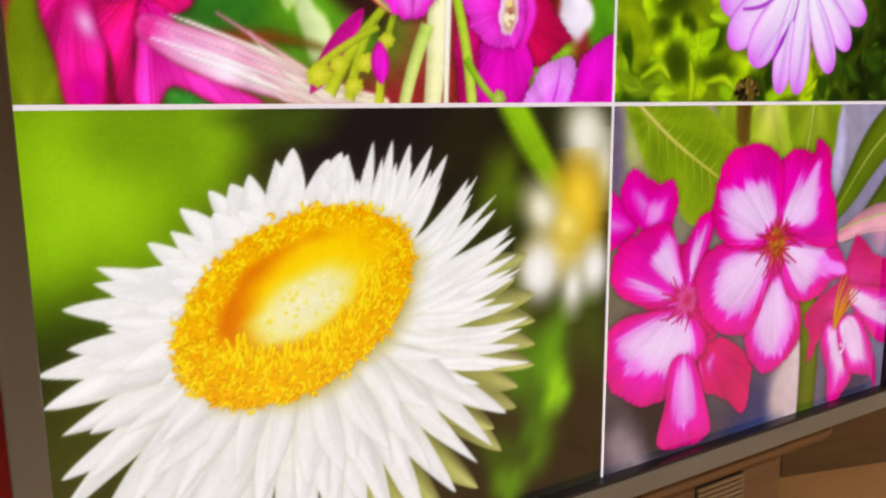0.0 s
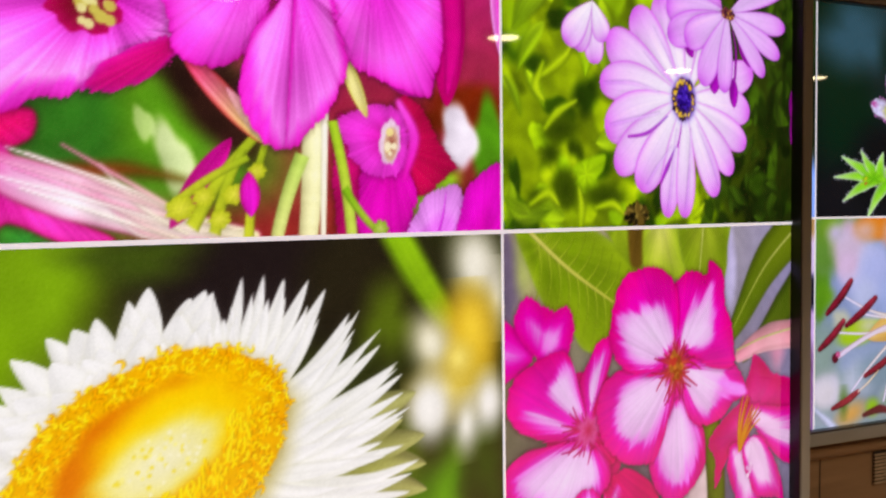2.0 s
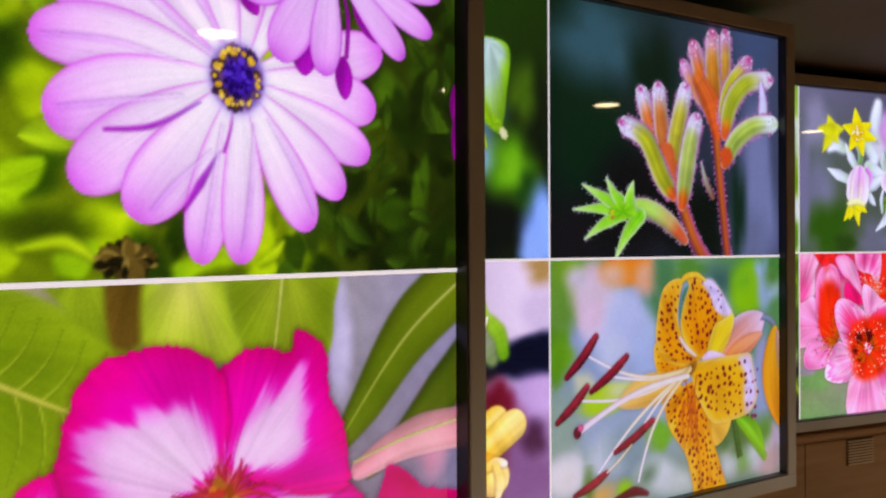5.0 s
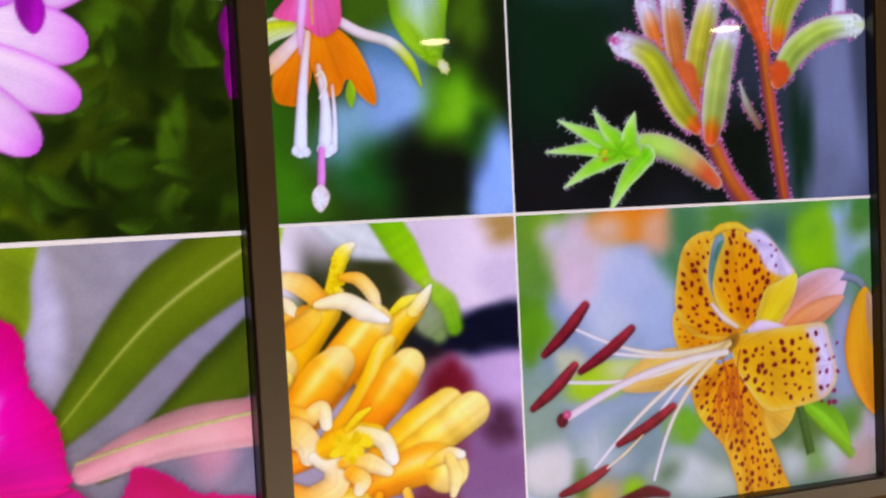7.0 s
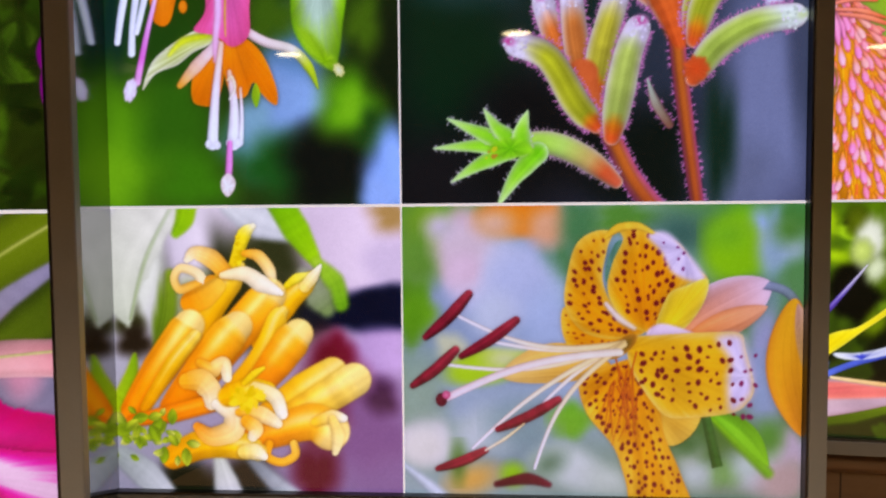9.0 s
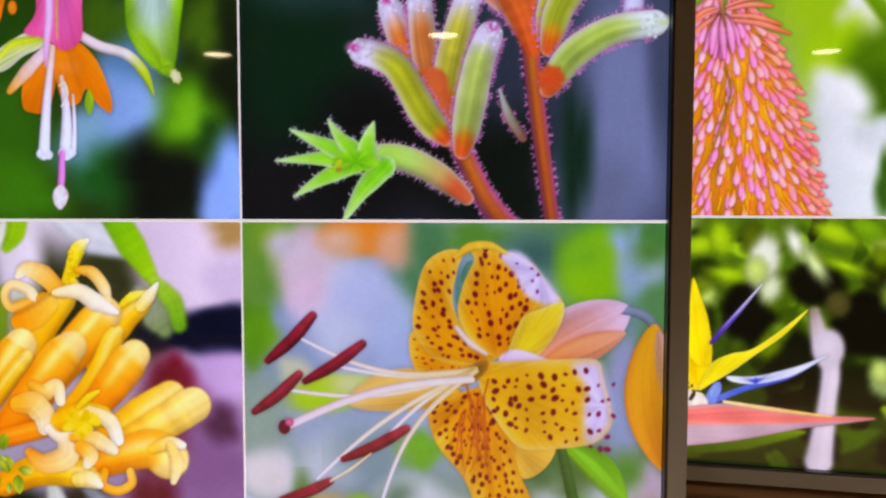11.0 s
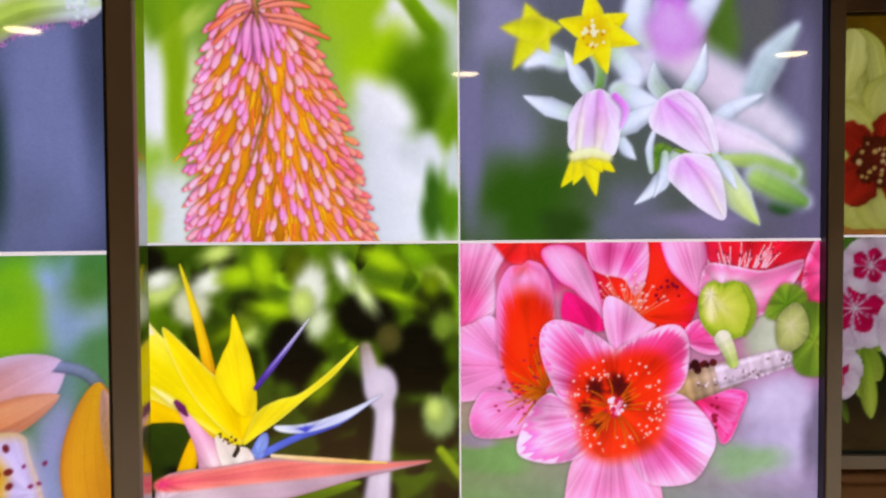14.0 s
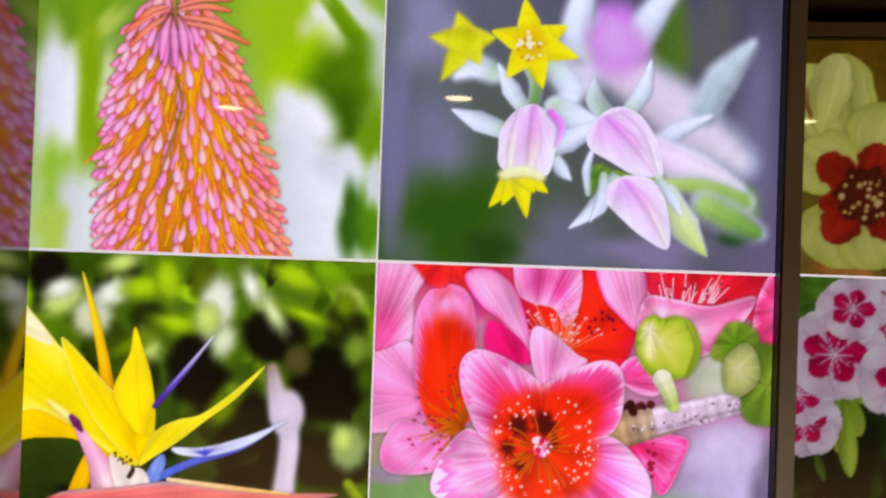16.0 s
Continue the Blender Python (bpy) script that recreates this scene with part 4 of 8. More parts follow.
    lobe((1.012, 0.187), (0.954, 0.173, 1.044, 0.164, 1.079, 0.077, 1.041, -0.022, 0.936, -0.019, 0.932, 0.077), (200, 10, 140), (222, 20, 176))
    lobe((1.012, 0.212), (0.881, 0.235, 0.942, 0.272, 1.028, 0.279, 1.060, 0.227, 1.050, 0.152, 0.996, 0.126, 0.939, 0.141, 0.902, 0.194), (206, 20, 150), (238, 66, 206))
    c.sweep((1.037, 0.287, 1.075, 0.215, 1.049, 0.127), (0.01706, 0.03199, 0.01493), ((0, (240, 90, 214)), (1, (220, 30, 170))), soft=0.006, shadow=0.1)
    c.disc(1.012, 0.202, 0.02666, 0.04905, -8, (250, 240, 240), (238, 205, 226), wave=0.05)
    c.disc(1.015, 0.197, 0.01813, 0.03839, -8, (120, 40, 30), (214, 180, 150), power=0.6)
    c.specks(9, 1.013, 0.200, 0.01066, 0.02559, 0, 0.006398, ((250, 236, 190), (240, 220, 140)))
    lobe((1.131, -0.038), (1.056, -0.023, 1.093, 0.065, 1.142, 0.101, 1.192, 0.109, 1.221, 0.078, 1.223, -0.028), (206, 40, 210), (238, 150, 244))
    c.sweep((1.134, -0.019, 1.154, 0.039, 1.165, 0.096), (0.006398, 0.005332, 0.002133), ((0, (190, 30, 190)), (1, (220, 90, 226))), shadow=0)
    lobe((1.265, -0.043), (1.200, -0.027, 1.218, 0.084, 1.253, 0.129, 1.339, 0.160, 1.355, -0.032), (190, 4, 140), (224, 20, 190))
    # pale stalks
    c.stroke(0.828, 0.270, 0.809, -0.015, 0.05545, 0.04265, (236, 236, 176), (226, 224, 160), m=9, veins=0.06, bend=0.03)
    c.stroke(0.854, 0.261, 0.844, -0.016, 0.01706, 0.0128, (250, 246, 216), (240, 236, 200))
    c.stroke(0.801, 0.167, 0.741, -0.002, 0.03199, 0.02772, (176, 206, 96), (206, 216, 130), bend=-0.05)
    c.stroke(0.871, 0.239, 0.915, -0.018, 0.02346, 0.02772, (150, 190, 40), (186, 206, 90), bend=0.05)
    c.stroke(0.897, 0.100, 1.008, -0.015, 0.01919, 0.01493, (120, 170, 30), (170, 190, 70), bend=-0.1)
    c.disc(0.985, 0.014, 0.01919, 0.01919, 0, (190, 205, 110), (130, 170, 40), wave=0.1)
    c.petal(0.722, 0.186, 0.561, 0.347, 0.04692, (214, 226, 110), (226, 60, 150), (190, 60, 60), fat=0.5, blunt=0.5, veins=0.08)
    c.petal(0.734, 0.184, 0.644, 0.288, 0.03199, (226, 230, 150), (232, 150, 170), fat=0.4)
    c.petal(0.890, 0.391, 0.955, 0.251, 0.03626, (226, 226, 120), (236, 220, 170), (196, 200, 80), fat=0.5, blunt=0.6)
    # the great flower above
    c.petal(1.364, 0.745, 1.369, 0.374, 0.128, (214, 10, 150), (236, 90, 214), (244, 170, 232), fat=0.5, blunt=0.6, veins=0.08)
    c.petal(1.190, 0.682, 1.168, 0.290, 0.09597, (200, 4, 130), (206, 6, 130), (176, 0, 100), fat=0.55, blunt=0.6, veins=0.08)
    c.petal(0.894, 0.587, 1.120, 0.312, 0.1919, (232, 46, 204), (236, 76, 212), (206, 20, 160), fat=0.55, ribs=0.05, blunt=0.6, veins=0.06, wave=0.04)
    c.petal(1.094, 0.613, 1.014, 0.321, 0.06398, (206, 10, 150), (230, 70, 206), fat=0.5)
    MP = ((0, (214, 20, 170)), (0.3, (236, 56, 206)), (0.75, (244, 100, 222)), (1, (238, 70, 208)))
    def broad(foot, path, stops=MP):
        c.loop(path, foot, stops, (206, 20, 160), rim=0.008, veins=0.08, uneven=0.10, fold=0.08, ragged=0.004, shadow=0.6)
    broad((0.428, 0.431), (0.158, 0.504, 0.450, 0.569, 0.575, 0.496, 0.561, 0.362, 0.509, 0.314, 0.405, 0.266, 0.317, 0.246, 0.268, 0.218, 0.176, 0.190, 0.124, 0.316), ((0, (190, 10, 130)), (0.2, (232, 50, 200)), (0.6, (240, 90, 218)), (0.9, (248, 150, 234)), (1, (236, 70, 204))))
    broad((0.572, 0.373), (0.572, 0.383, 0.503, 0.360, 0.433, 0.313, 0.401, 0.268, 0.451, 0.269, 0.529, 0.308), ((0, (176, 8, 90)), (1, (200, 20, 120))))
    broad((0.707, 0.519), (0.547, 0.590, 0.793, 0.645, 0.728, 0.426, 0.691, 0.357, 0.624, 0.326, 0.559, 0.347, 0.538, 0.409))
    broad((0.975, 0.567), (0.856, 0.659, 1.224, 0.740, 1.171, 0.476, 1.130, 0.357, 1.114, 0.310, 1.014, 0.321, 0.923, 0.358, 0.885, 0.414))
    c.sweep((1.173, 0.603, 1.187, 0.452, 1.172, 0.323), (0.05332, 0.05332, 0.01066), ((0, (190, 4, 120)), (1, (200, 10, 130))), soft=0.004)
    broad((0.790, 0.512), (0.682, 0.345, 0.701, 0.401, 0.752, 0.462, 0.803, 0.536, 0.866, 0.502, 0.893, 0.415, 0.908, 0.358, 0.888, 0.292, 0.834, 0.230, 0.764, 0.170, 0.713, 0.205, 0.678, 0.270), ((0, (226, 30, 196)), (0.5, (240, 80, 216)), (0.9, (246, 126, 230)), (1, (232, 60, 200))))
    c.sweep((0.792, 0.490, 0.781, 0.356, 0.765, 0.182), (0.007464, 0.005332, 0.002133), ((0, (206, 20, 160)), (1, (220, 40, 180))), shadow=0, soft=0.003)
    c.disc(0.400, 0.403, 0.05971, 0.04692, 0, (90, 20, 20), (176, 10, 90), wave=0.08)
    c.specks(14, 0.413, 0.398, 0.03626, 0.02559, 0, 0.009597, ((232, 226, 150), (200, 190, 90)))


def s1_TR(c):
    """A lilac daisy over sunlit leaves."""
    c.backdrop(((130, 152, 12), (34, 46, 8), (136, 160, 16), (40, 56, 10)), [], rough=0.08,
               wild=[(150, 0.06, ((86, 108, 8), (130, 152, 12), (62, 82, 8), (150, 178, 14), (108, 130, 10), (166, 194, 18)), (0, 0, 0.90, 1)),
                     (60, 0.05, ((160, 200, 18), (44, 70, 8), (60, 92, 8), (150, 194, 18)), (0, 0, 0.78, 1)),
                     (130, 0.05, ((34, 54, 8), (24, 38, 6), (48, 72, 10), (30, 46, 8), (62, 88, 14)), (0.80, 0, 1.34, 1))])
    c.cut()
    g = c.rng
    for k in range(46):
        x, y, a, L = g.uniform(-0.1, 0.8), g.uniform(-0.05, 0.95), g.uniform(-0.6, 3.6), g.uniform(0.09, 0.20)
        b = g.uniform(0.78, 1.1)
        c.petal(x, y, x + L * math.cos(a), y + L * math.sin(a), L * g.uniform(0.24, 0.5), (132 * b, 170 * b, 16), (168 * b, 204 * b, 30), bend=g.uniform(-0.2, 0.2), fold=0.16, blunt=0.6, soft=0.008, veins=0.03, shadow=0.4)
    # broad leaves and dark hollows low on the picture
    c.loop((0.245, 0.159, 0.290, 0.181, 0.374, 0.201, 0.368, 0.159, 0.341, 0.133, 0.352, 0.107, 0.289, 0.094, 0.245, 0.110, 0.265, 0.135), (0.300, 0.146), ((0, (166, 206, 20)), (1, (150, 192, 16))), soft=0.005, veins=0.05)
    for x, y, rx, ry, a in ((0.203, 0.260, 0.0714, 0.0357, 10, ), (0.221, 0.105, 0.0476, 0.0595, 20), (0.374, 0.087, 0.0832, 0.0357, 0), (0.479, 0.231, 0.0357, 0.0476, 0), (0.167, 0.196, 0.0357, 0.0285, 0), (0.116, 0.085, 0.0357, 0.0238, 20)):
        c.disc(x, y, rx, ry, a, (56, 74, 8), (78, 98, 8), wave=0.03, soft=0.016, shadow=0)
    for path in ((0.117, 0.381, 0.168, 0.409, 0.223, 0.449, 0.242, 0.473), (0.150, 0.259, 0.195, 0.302, 0.261, 0.335), (0.099, 0.067, 0.158, 0.094, 0.194, 0.067), (0.341, 0.056, 0.407, 0.066, 0.454, 0.039), (0.279, 0.007, 0.284, 0.057, 0.274, 0.106), (0.775, 0.028, 0.808, 0.046, 0.825, 0.065), (0.142, 0.422, 0.117, 0.363, 0.142, 0.331)):
        c.sweep(path, (0.0143, 0.0262, 0.0095), ((0, (156, 186, 18)), (1, (180, 208, 30))), shine=0.15, soft=0.008, shadow=0.3)
    for k in range(40):
        x, y, a, L = g.uniform(0.88, 1.34), g.uniform(0, 0.9), g.uniform(0, 6.28), g.uniform(0.05, 0.12)
        c.petal(x, y, x + L * math.cos(a), y + L * math.sin(a), L * 0.4, (36, 56, 8), (66, 92, 18), bend=g.uniform(-0.5, 0.5), fold=0.12, soft=0.005)
    # bud at the foot
    c.disc(0.510, 0.035, 0.0476, 0.0321, 0, (60, 48, 18), (34, 30, 10), wave=0.10)
    c.specks(70, 0.510, 0.037, 0.0452, 0.0285, 0, 0.007, ((104, 86, 36), (26, 22, 8), (80, 66, 26), (140, 122, 60)), stretch=1.8)
    TIP, MID, HUB = (214, 100, 236), (230, 158, 252), (246, 240, 255)
    for x0, y0, x1, y1 in ((1.333, 0.455, 1.327, 0.361), (1.340, 0.393, 1.331, 0.267)):
        c.petal(x0, y0, x1, y1, 0.03, (120, 6, 120), (140, 10, 140), fat=0.5)
    def ray(hub, x1, y1, w, bend=0.0, hubtone=HUB, tiptone=TIP, shadow=0.18):
        """One floret: pale at the hub, violet at its round tip."""
        c.petal(hub[0], hub[1], x1, y1, w, hubtone, MID, tiptone, fat=0.70, blunt=0.42, veins=0.028, fold=0.035, bend=bend, rim=8, ease=2.1, shadow=shadow)
    # petals of a third flower
    for x1, y1, w in ((0.334, 0.439, 0.0785), (0.266, 0.468, 0.0714), (0.223, 0.483, 0.0832), (0.376, 0.503, 0.0714)):
        ray((0.328, 0.604), x1, y1, w, tiptone=(196, 92, 224))
    # the daisy, its far florets first
    H = (0.725, 0.377)
    for x1, y1, w, b in ((1.092, 0.494, 0.1070, 0), (0.881, 0.724, 0.1427, 0), (0.731, 0.714, 0.1427, 0), (0.613, 0.668, 0.1368, 0), (0.494, 0.607, 0.1308, 0.03), (0.385, 0.518, 0.1308, 0.05), (1.074, 0.361, 0.1094, 0.05), (0.355, 0.396, 0.1094, -0.10), (1.055, 0.255, 0.0951, 0), (0.981, 0.166, 0.0928, 0.02), (0.377, 0.266, 0.1284, -0.06), (0.895, 0.092, 0.0951, 0.02), (0.419, 0.160, 0.1142, -0.04), (0.519, 0.108, 0.1189, 0.0), (0.645, 0.028, 0.0880, -0.04), (0.732, 0.026, 0.0904, 0.04)):
        ray(H, x1, y1, w * 1.06, b)
    # dark gaps between florets
    for path, w in (((0.473, 0.254, 0.556, 0.269, 0.647, 0.321), (0.0059, 0.0107, 0.0024)), ((0.613, 0.122, 0.646, 0.173, 0.686, 0.235), (0.0036, 0.0166, 0.0024)), ((0.695, 0.236, 0.710, 0.280, 0.714, 0.311), (0.0059, 0.0036, 0.0024))):
        c.sweep(path, w, ((0, (150, 12, 170)), (0.7, (150, 60, 180)), (1, (120, 90, 190))), soft=0.002, shadow=0)
    for path in ((0.668, 0.234, 0.596, 0.170, 0.555, 0.123), (0.544, 0.496, 0.612, 0.452, 0.669, 0.420), (0.585, 0.574, 0.655, 0.495, 0.692, 0.442), (0.793, 0.306, 0.860, 0.209, 0.904, 0.125), (0.761, 0.291, 0.752, 0.165, 0.735, 0.053), (0.691, 0.284, 0.667, 0.138, 0.652, 0.054), (0.611, 0.329, 0.492, 0.303, 0.397, 0.282), (0.611, 0.387, 0.493, 0.403, 0.375, 0.394)):
        c.sweep(path, (0.004, 0.010, 0.005), ((0, (226, 196, 252)), (1, (204, 128, 238))), soft=0.006, shadow=0)
    # the flower that hangs over it
    K = (0.950, 0.659)
    for x0, y0, x1, y1, w in ((0.731, 0.559, 0.770, 0.505, 0.0404), (0.880, 0.486, 0.879, 0.405, 0.0595), (0.981, 0.463, 0.986, 0.370, 0.0476), (1.011, 0.592, 1.092, 0.509, 0.0595)):
        c.petal(x0, y0, x1, y1, w, (140, 10, 150), (164, 24, 176), fat=0.5, blunt=0.6)
    for x1, y1, w in ((1.323, 0.844, 0.0951), (0.641, 0.635, 0.1070), (1.285, 0.657, 0.0666), (0.648, 0.553, 0.0951), (0.730, 0.549, 0.0904), (1.253, 0.559, 0.0666), (1.161, 0.488, 0.0666), (0.811, 0.430, 0.0904), (0.930, 0.414, 0.0761)):
        ray(K, x1, y1, w * 1.1, hubtone=(228, 190, 250), tiptone=(190, 84, 220), shadow=0.34)
    c.sweep((0.976, 0.613, 0.995, 0.548, 0.991, 0.464), (0.0048, 0.0119, 0.0119), ((0, (130, 10, 140)), (1, (140, 20, 150))), shadow=0)
    c.disc(K[0], K[1], 0.0357, 0.0166, 0, (70, 30, 60), (110, 60, 60), wave=0.08)
    c.specks(34, K[0], K[1], 0.0333, 0.0155, 0, 0.006, ((206, 160, 60), (60, 20, 50), (120, 60, 70)))
    # hub
    c.disc(H[0], H[1], 0.0666, 0.0737, 0, (60, 30, 130), (206, 190, 250), power=3.0, soft=0.012, shadow=0)
    c.specks(120, H[0], H[1], 0.0523, 0.0595, 0, 0.0055, ((70, 50, 40), (60, 30, 110), (110, 80, 120), (50, 30, 60)), inner=0.55, stretch=1.5)
    c.specks(44, H[0], H[1], 0.0488, 0.0559, 0, 0.0048, ((236, 196, 50), (214, 170, 40), (246, 214, 90)), inner=0.78)
    c.disc(H[0] + 0.004, H[1], 0.0321, 0.0381, 0, (50, 16, 140), (70, 36, 150), wave=0.08, soft=0.006, shadow=0.1)
    c.specks(60, H[0], H[1], 0.0297, 0.0357, 0, 0.0058, ((96, 60, 200), (40, 10, 110), (74, 40, 170), (30, 6, 80)))


def s2_BL(c):
    """Honeysuckle in yellow and orange."""
    c.backdrop(((150, 160, 170), (130, 100, 146), (206, 212, 214), (220, 200, 236)), [
        (0.688, 0.725, 0.20, 0.20, 0, (40, 44, 20), 0.5), (0.919, 0.647, 0.16, 0.14, 20, (46, 46, 22), 0.5), (0.885, 0.839, 0.12, 0.12, 0, (56, 60, 32), 0.6), (0.584, 0.841, 0.08, 0.16, 0, (222, 214, 238), 0.5), (0.609, 0.668, 0.06, 0.10, 0, (170, 186, 130), 0.6), (0.398, 0.843, 0.10, 0.22, 0, (216, 224, 216), 0.4), (0.371, 0.610, 0.05, 0.06, 0, (60, 62, 30), 0.6), (0.388, 0.532, 0.06, 0.06, 0, (44, 34, 22), 0.6),
        (0.488, 0.571, 0.03, 0.14, 0, (110, 140, 30), 0.5), (1.153, 0.874, 0.16, 0.16, 0, (224, 206, 238), 0.5), (1.306, 0.967, 0.08, 0.06, 0, (170, 140, 90), 0.7), (1.285, 0.797, 0.08, 0.10, 0, (206, 190, 226), 0.6), (1.188, 0.636, 0.16, 0.075, 0, (14, 18, 44), 0.35), (1.302, 0.655, 0.10, 0.08, 0, (14, 18, 44), 0.35), (1.015, 0.608, 0.06, 0.05, 0, (30, 30, 40), 0.6),
        (1.243, 0.493, 0.12, 0.08, 0, (190, 160, 216), 0.5), (1.109, 0.493, 0.06, 0.07, 0, (120, 30, 60), 0.6), (1.087, 0.338, 0.12, 0.18, 0, (104, 14, 36), 0.5), (1.220, 0.223, 0.14, 0.16, 0, (128, 92, 140), 0.6), (1.025, 0.065, 0.08, 0.10, 0, (96, 20, 46), 0.6), (0.572, 0.021, 0.12, 0.08, 0, (26, 30, 14), 0.5), (0.770, 0.043, 0.12, 0.08, 0, (34, 36, 30), 0.5), (1.260, 0.339, 0.05, 0.06, 0, (76, 40, 76), 0.7)], rough=0.0)
    blur = lambda path, w, a, b, soft: c.sweep(path, w, ((0, a), (1, b)), soft=soft, shadow=0.1, shine=0.08)
    blur((0.541, 1.033, 0.410, 0.920, 0.336, 0.766, 0.366, 0.591), (0.1164, 0.2133, 0.2133, 0.0194), (226, 230, 226), (196, 206, 186), 0.010)
    blur((0.540, 1.014, 0.437, 0.823, 0.375, 0.610), (0.0097, 0.0136, 0.0058), (190, 204, 180), (150, 170, 120), 0.005)
    blur((0.589, 1.013, 0.578, 0.956, 0.547, 0.909), (0.0698, 0.0659, 0.0310), (150, 196, 20), (130, 180, 20), 0.006)
    blur((0.523, 0.765, 0.514, 0.629, 0.470, 0.493), (0.0388, 0.0504, 0.0388), (130, 156, 40), (90, 116, 24), 0.010)
    blur((0.754, 1.007, 0.849, 0.944, 1.001, 0.895), (0.0970, 0.1164, 0.0388), (206, 212, 224), (190, 196, 212), 0.012)
    blur((0.917, 1.009, 0.973, 0.914, 1.038, 0.809), (0.0892, 0.0931, 0.0388), (120, 180, 14), (150, 200, 20), 0.007)
    blur((1.038, 0.809, 1.094, 0.742, 1.121, 0.665), (0.0310, 0.0776, 0.0582), (160, 200, 60), (110, 160, 30), 0.010)
    blur((0.999, 0.761, 1.045, 0.685, 1.073, 0.646), (0.0582, 0.0970, 0.0582), (150, 156, 140), (120, 140, 90), 0.014)
    blur((0.335, 0.118, 0.413, 0.059, 0.491, -0.020), (0.0776, 0.1086, 0.0776), (150, 160, 160), (196, 202, 214), 0.010)
    blur((0.674, 0.140, 0.701, 0.042, 0.719, -0.037), (0.0271, 0.0853, 0.1164), (190, 200, 190), (206, 208, 226), 0.010)
    blur((0.792, 0.122, 0.868, 0.044, 0.945, -0.015), (0.0388, 0.0582, 0.0582), (110, 120, 130), (190, 196, 210), 0.012)
    c.cut()
    g = c.rng
    FG = ((0, (232, 124, 8)), (0.4, (248, 152, 16)), (0.75, (255, 178, 40)), (1, (255, 216, 130)))
    YF = ((0, (230, 150, 8)), (0.5, (248, 186, 20)), (1, (254, 214, 90)))
    DP = ((0, (220, 110, 8)), (1, (244, 140, 16)))
    def finger(path, widths, stops=FG, lit=(255, 222, 140)):
        c.sweep(path, widths, stops, lit=lit, shine=0.18, veins=0.05, shadow=0.26, soft=0.003)
    def lip(path, widths, stops=((0, (248, 166, 40)), (0.45, (254, 204, 120)), (1, (255, 236, 200)))):
        c.sweep(path, widths, stops, shine=0.14, veins=0.03, shadow=0.36)
    # leaf and stalk of the cluster
    c.sweep((0.321, 0.306, 0.368, 0.395, 0.387, 0.483), (0.0659, 0.0582, 0.0155), ((0, (150, 180, 20)), (1, (120, 160, 20))), (190, 206, 60), soft=0.004)
    # back row
    finger((0.585, 0.493, 0.667, 0.648, 0.728, 0.744, 0.758, 0.782), (0.0718, 0.0950, 0.1047, 0.0718), YF)
    c.sweep((0.738, 0.763, 0.765, 0.840, 0.790, 0.906, 0.819, 0.931), (0.0349, 0.0427, 0.0504, 0.0233), ((0, (240, 190, 20)), (0.6, (240, 220, 40)), (1, (252, 246, 210))), shine=0.15)
    c.specks(16, 0.769, 0.840, 0.0194, 0.0582, 0, 0.008, ((250, 226, 40), (226, 190, 10)))
    lip((0.719, 0.773, 0.671, 0.821, 0.613, 0.841, 0.584, 0.818), (0.0543, 0.0679, 0.0485, 0.0233))
    lip((0.669, 0.744, 0.610, 0.726, 0.555, 0.716, 0.537, 0.755, 0.563, 0.788, 0.621, 0.768, 0.640, 0.725), (0.0427, 0.0388, 0.0291, 0.0291, 0.0349, 0.0427))
    lip((0.688, 0.725, 0.639, 0.687, 0.593, 0.668), (0.0582, 0.0814, 0.0737), ((0, (250, 190, 70)), (1, (244, 150, 20))))
    lip((0.788, 0.839, 0.836, 0.829, 0.874, 0.781, 0.886, 0.733), (0.0233, 0.0427, 0.0427, 0.0233))
    finger((0.840, 0.532, 0.920, 0.657, 0.998, 0.733, 1.041, 0.776), (0.0718, 0.0950, 0.0718, 0.0136), YF)
    c.sweep((0.931, 0.724, 0.970, 0.752, 1.018, 0.765), (0.0194, 0.0349, 0.0155), ((0, (240, 210, 20)), (1, (250, 240, 120))), shadow=0.2)
    lip((0.998, 0.723, 1.027, 0.757, 1.053, 0.795), (0.0388, 0.0388, 0.0116), ((0, (254, 220, 120)), (1, (255, 250, 236))))
    finger((0.601, 0.376, 0.743, 0.551, 0.842, 0.657, 0.872, 0.695), (0.1047, 0.1319, 0.1377, 0.1183))
    lip((0.709, 0.763, 0.787, 0.767, 0.844, 0.734, 0.913, 0.701), (0.0233, 0.0543, 0.0621, 0.0194), ((0, (255, 226, 170)), (1, (255, 250, 240))))
    finger((0.718, 0.337, 0.838, 0.474, 0.899, 0.609, 0.919, 0.637), (0.0718, 0.0853, 0.0718, 0.0388), YF)
    # middle row
    finger((0.807, 0.357, 0.887, 0.454, 0.946, 0.531, 0.972, 0.560), (0.0853, 0.1183, 0.1280, 0.1047))
    finger((0.520, 0.297, 0.642, 0.454, 0.723, 0.551, 0.759, 0.586), (0.0950, 0.1280, 0.1319, 0.1047))
    finger((0.370, 0.287, 0.474, 0.434, 0.567, 0.561, 0.587, 0.590), (0.0795, 0.1222, 0.1280, 0.1086))
    finger((0.421, 0.297, 0.524, 0.454, 0.606, 0.551), (0.0388, 0.0562, 0.0427), YF)
    finger((0.853, 0.259, 0.991, 0.357, 1.089, 0.425), (0.1047, 0.1319, 0.1086), YF)
    finger((0.892, 0.250, 1.049, 0.328, 1.165, 0.400), (0.0718, 0.1144, 0.1183), ((0, (240, 160, 12)), (0.5, (250, 200, 70)), (1, (254, 222, 130))))
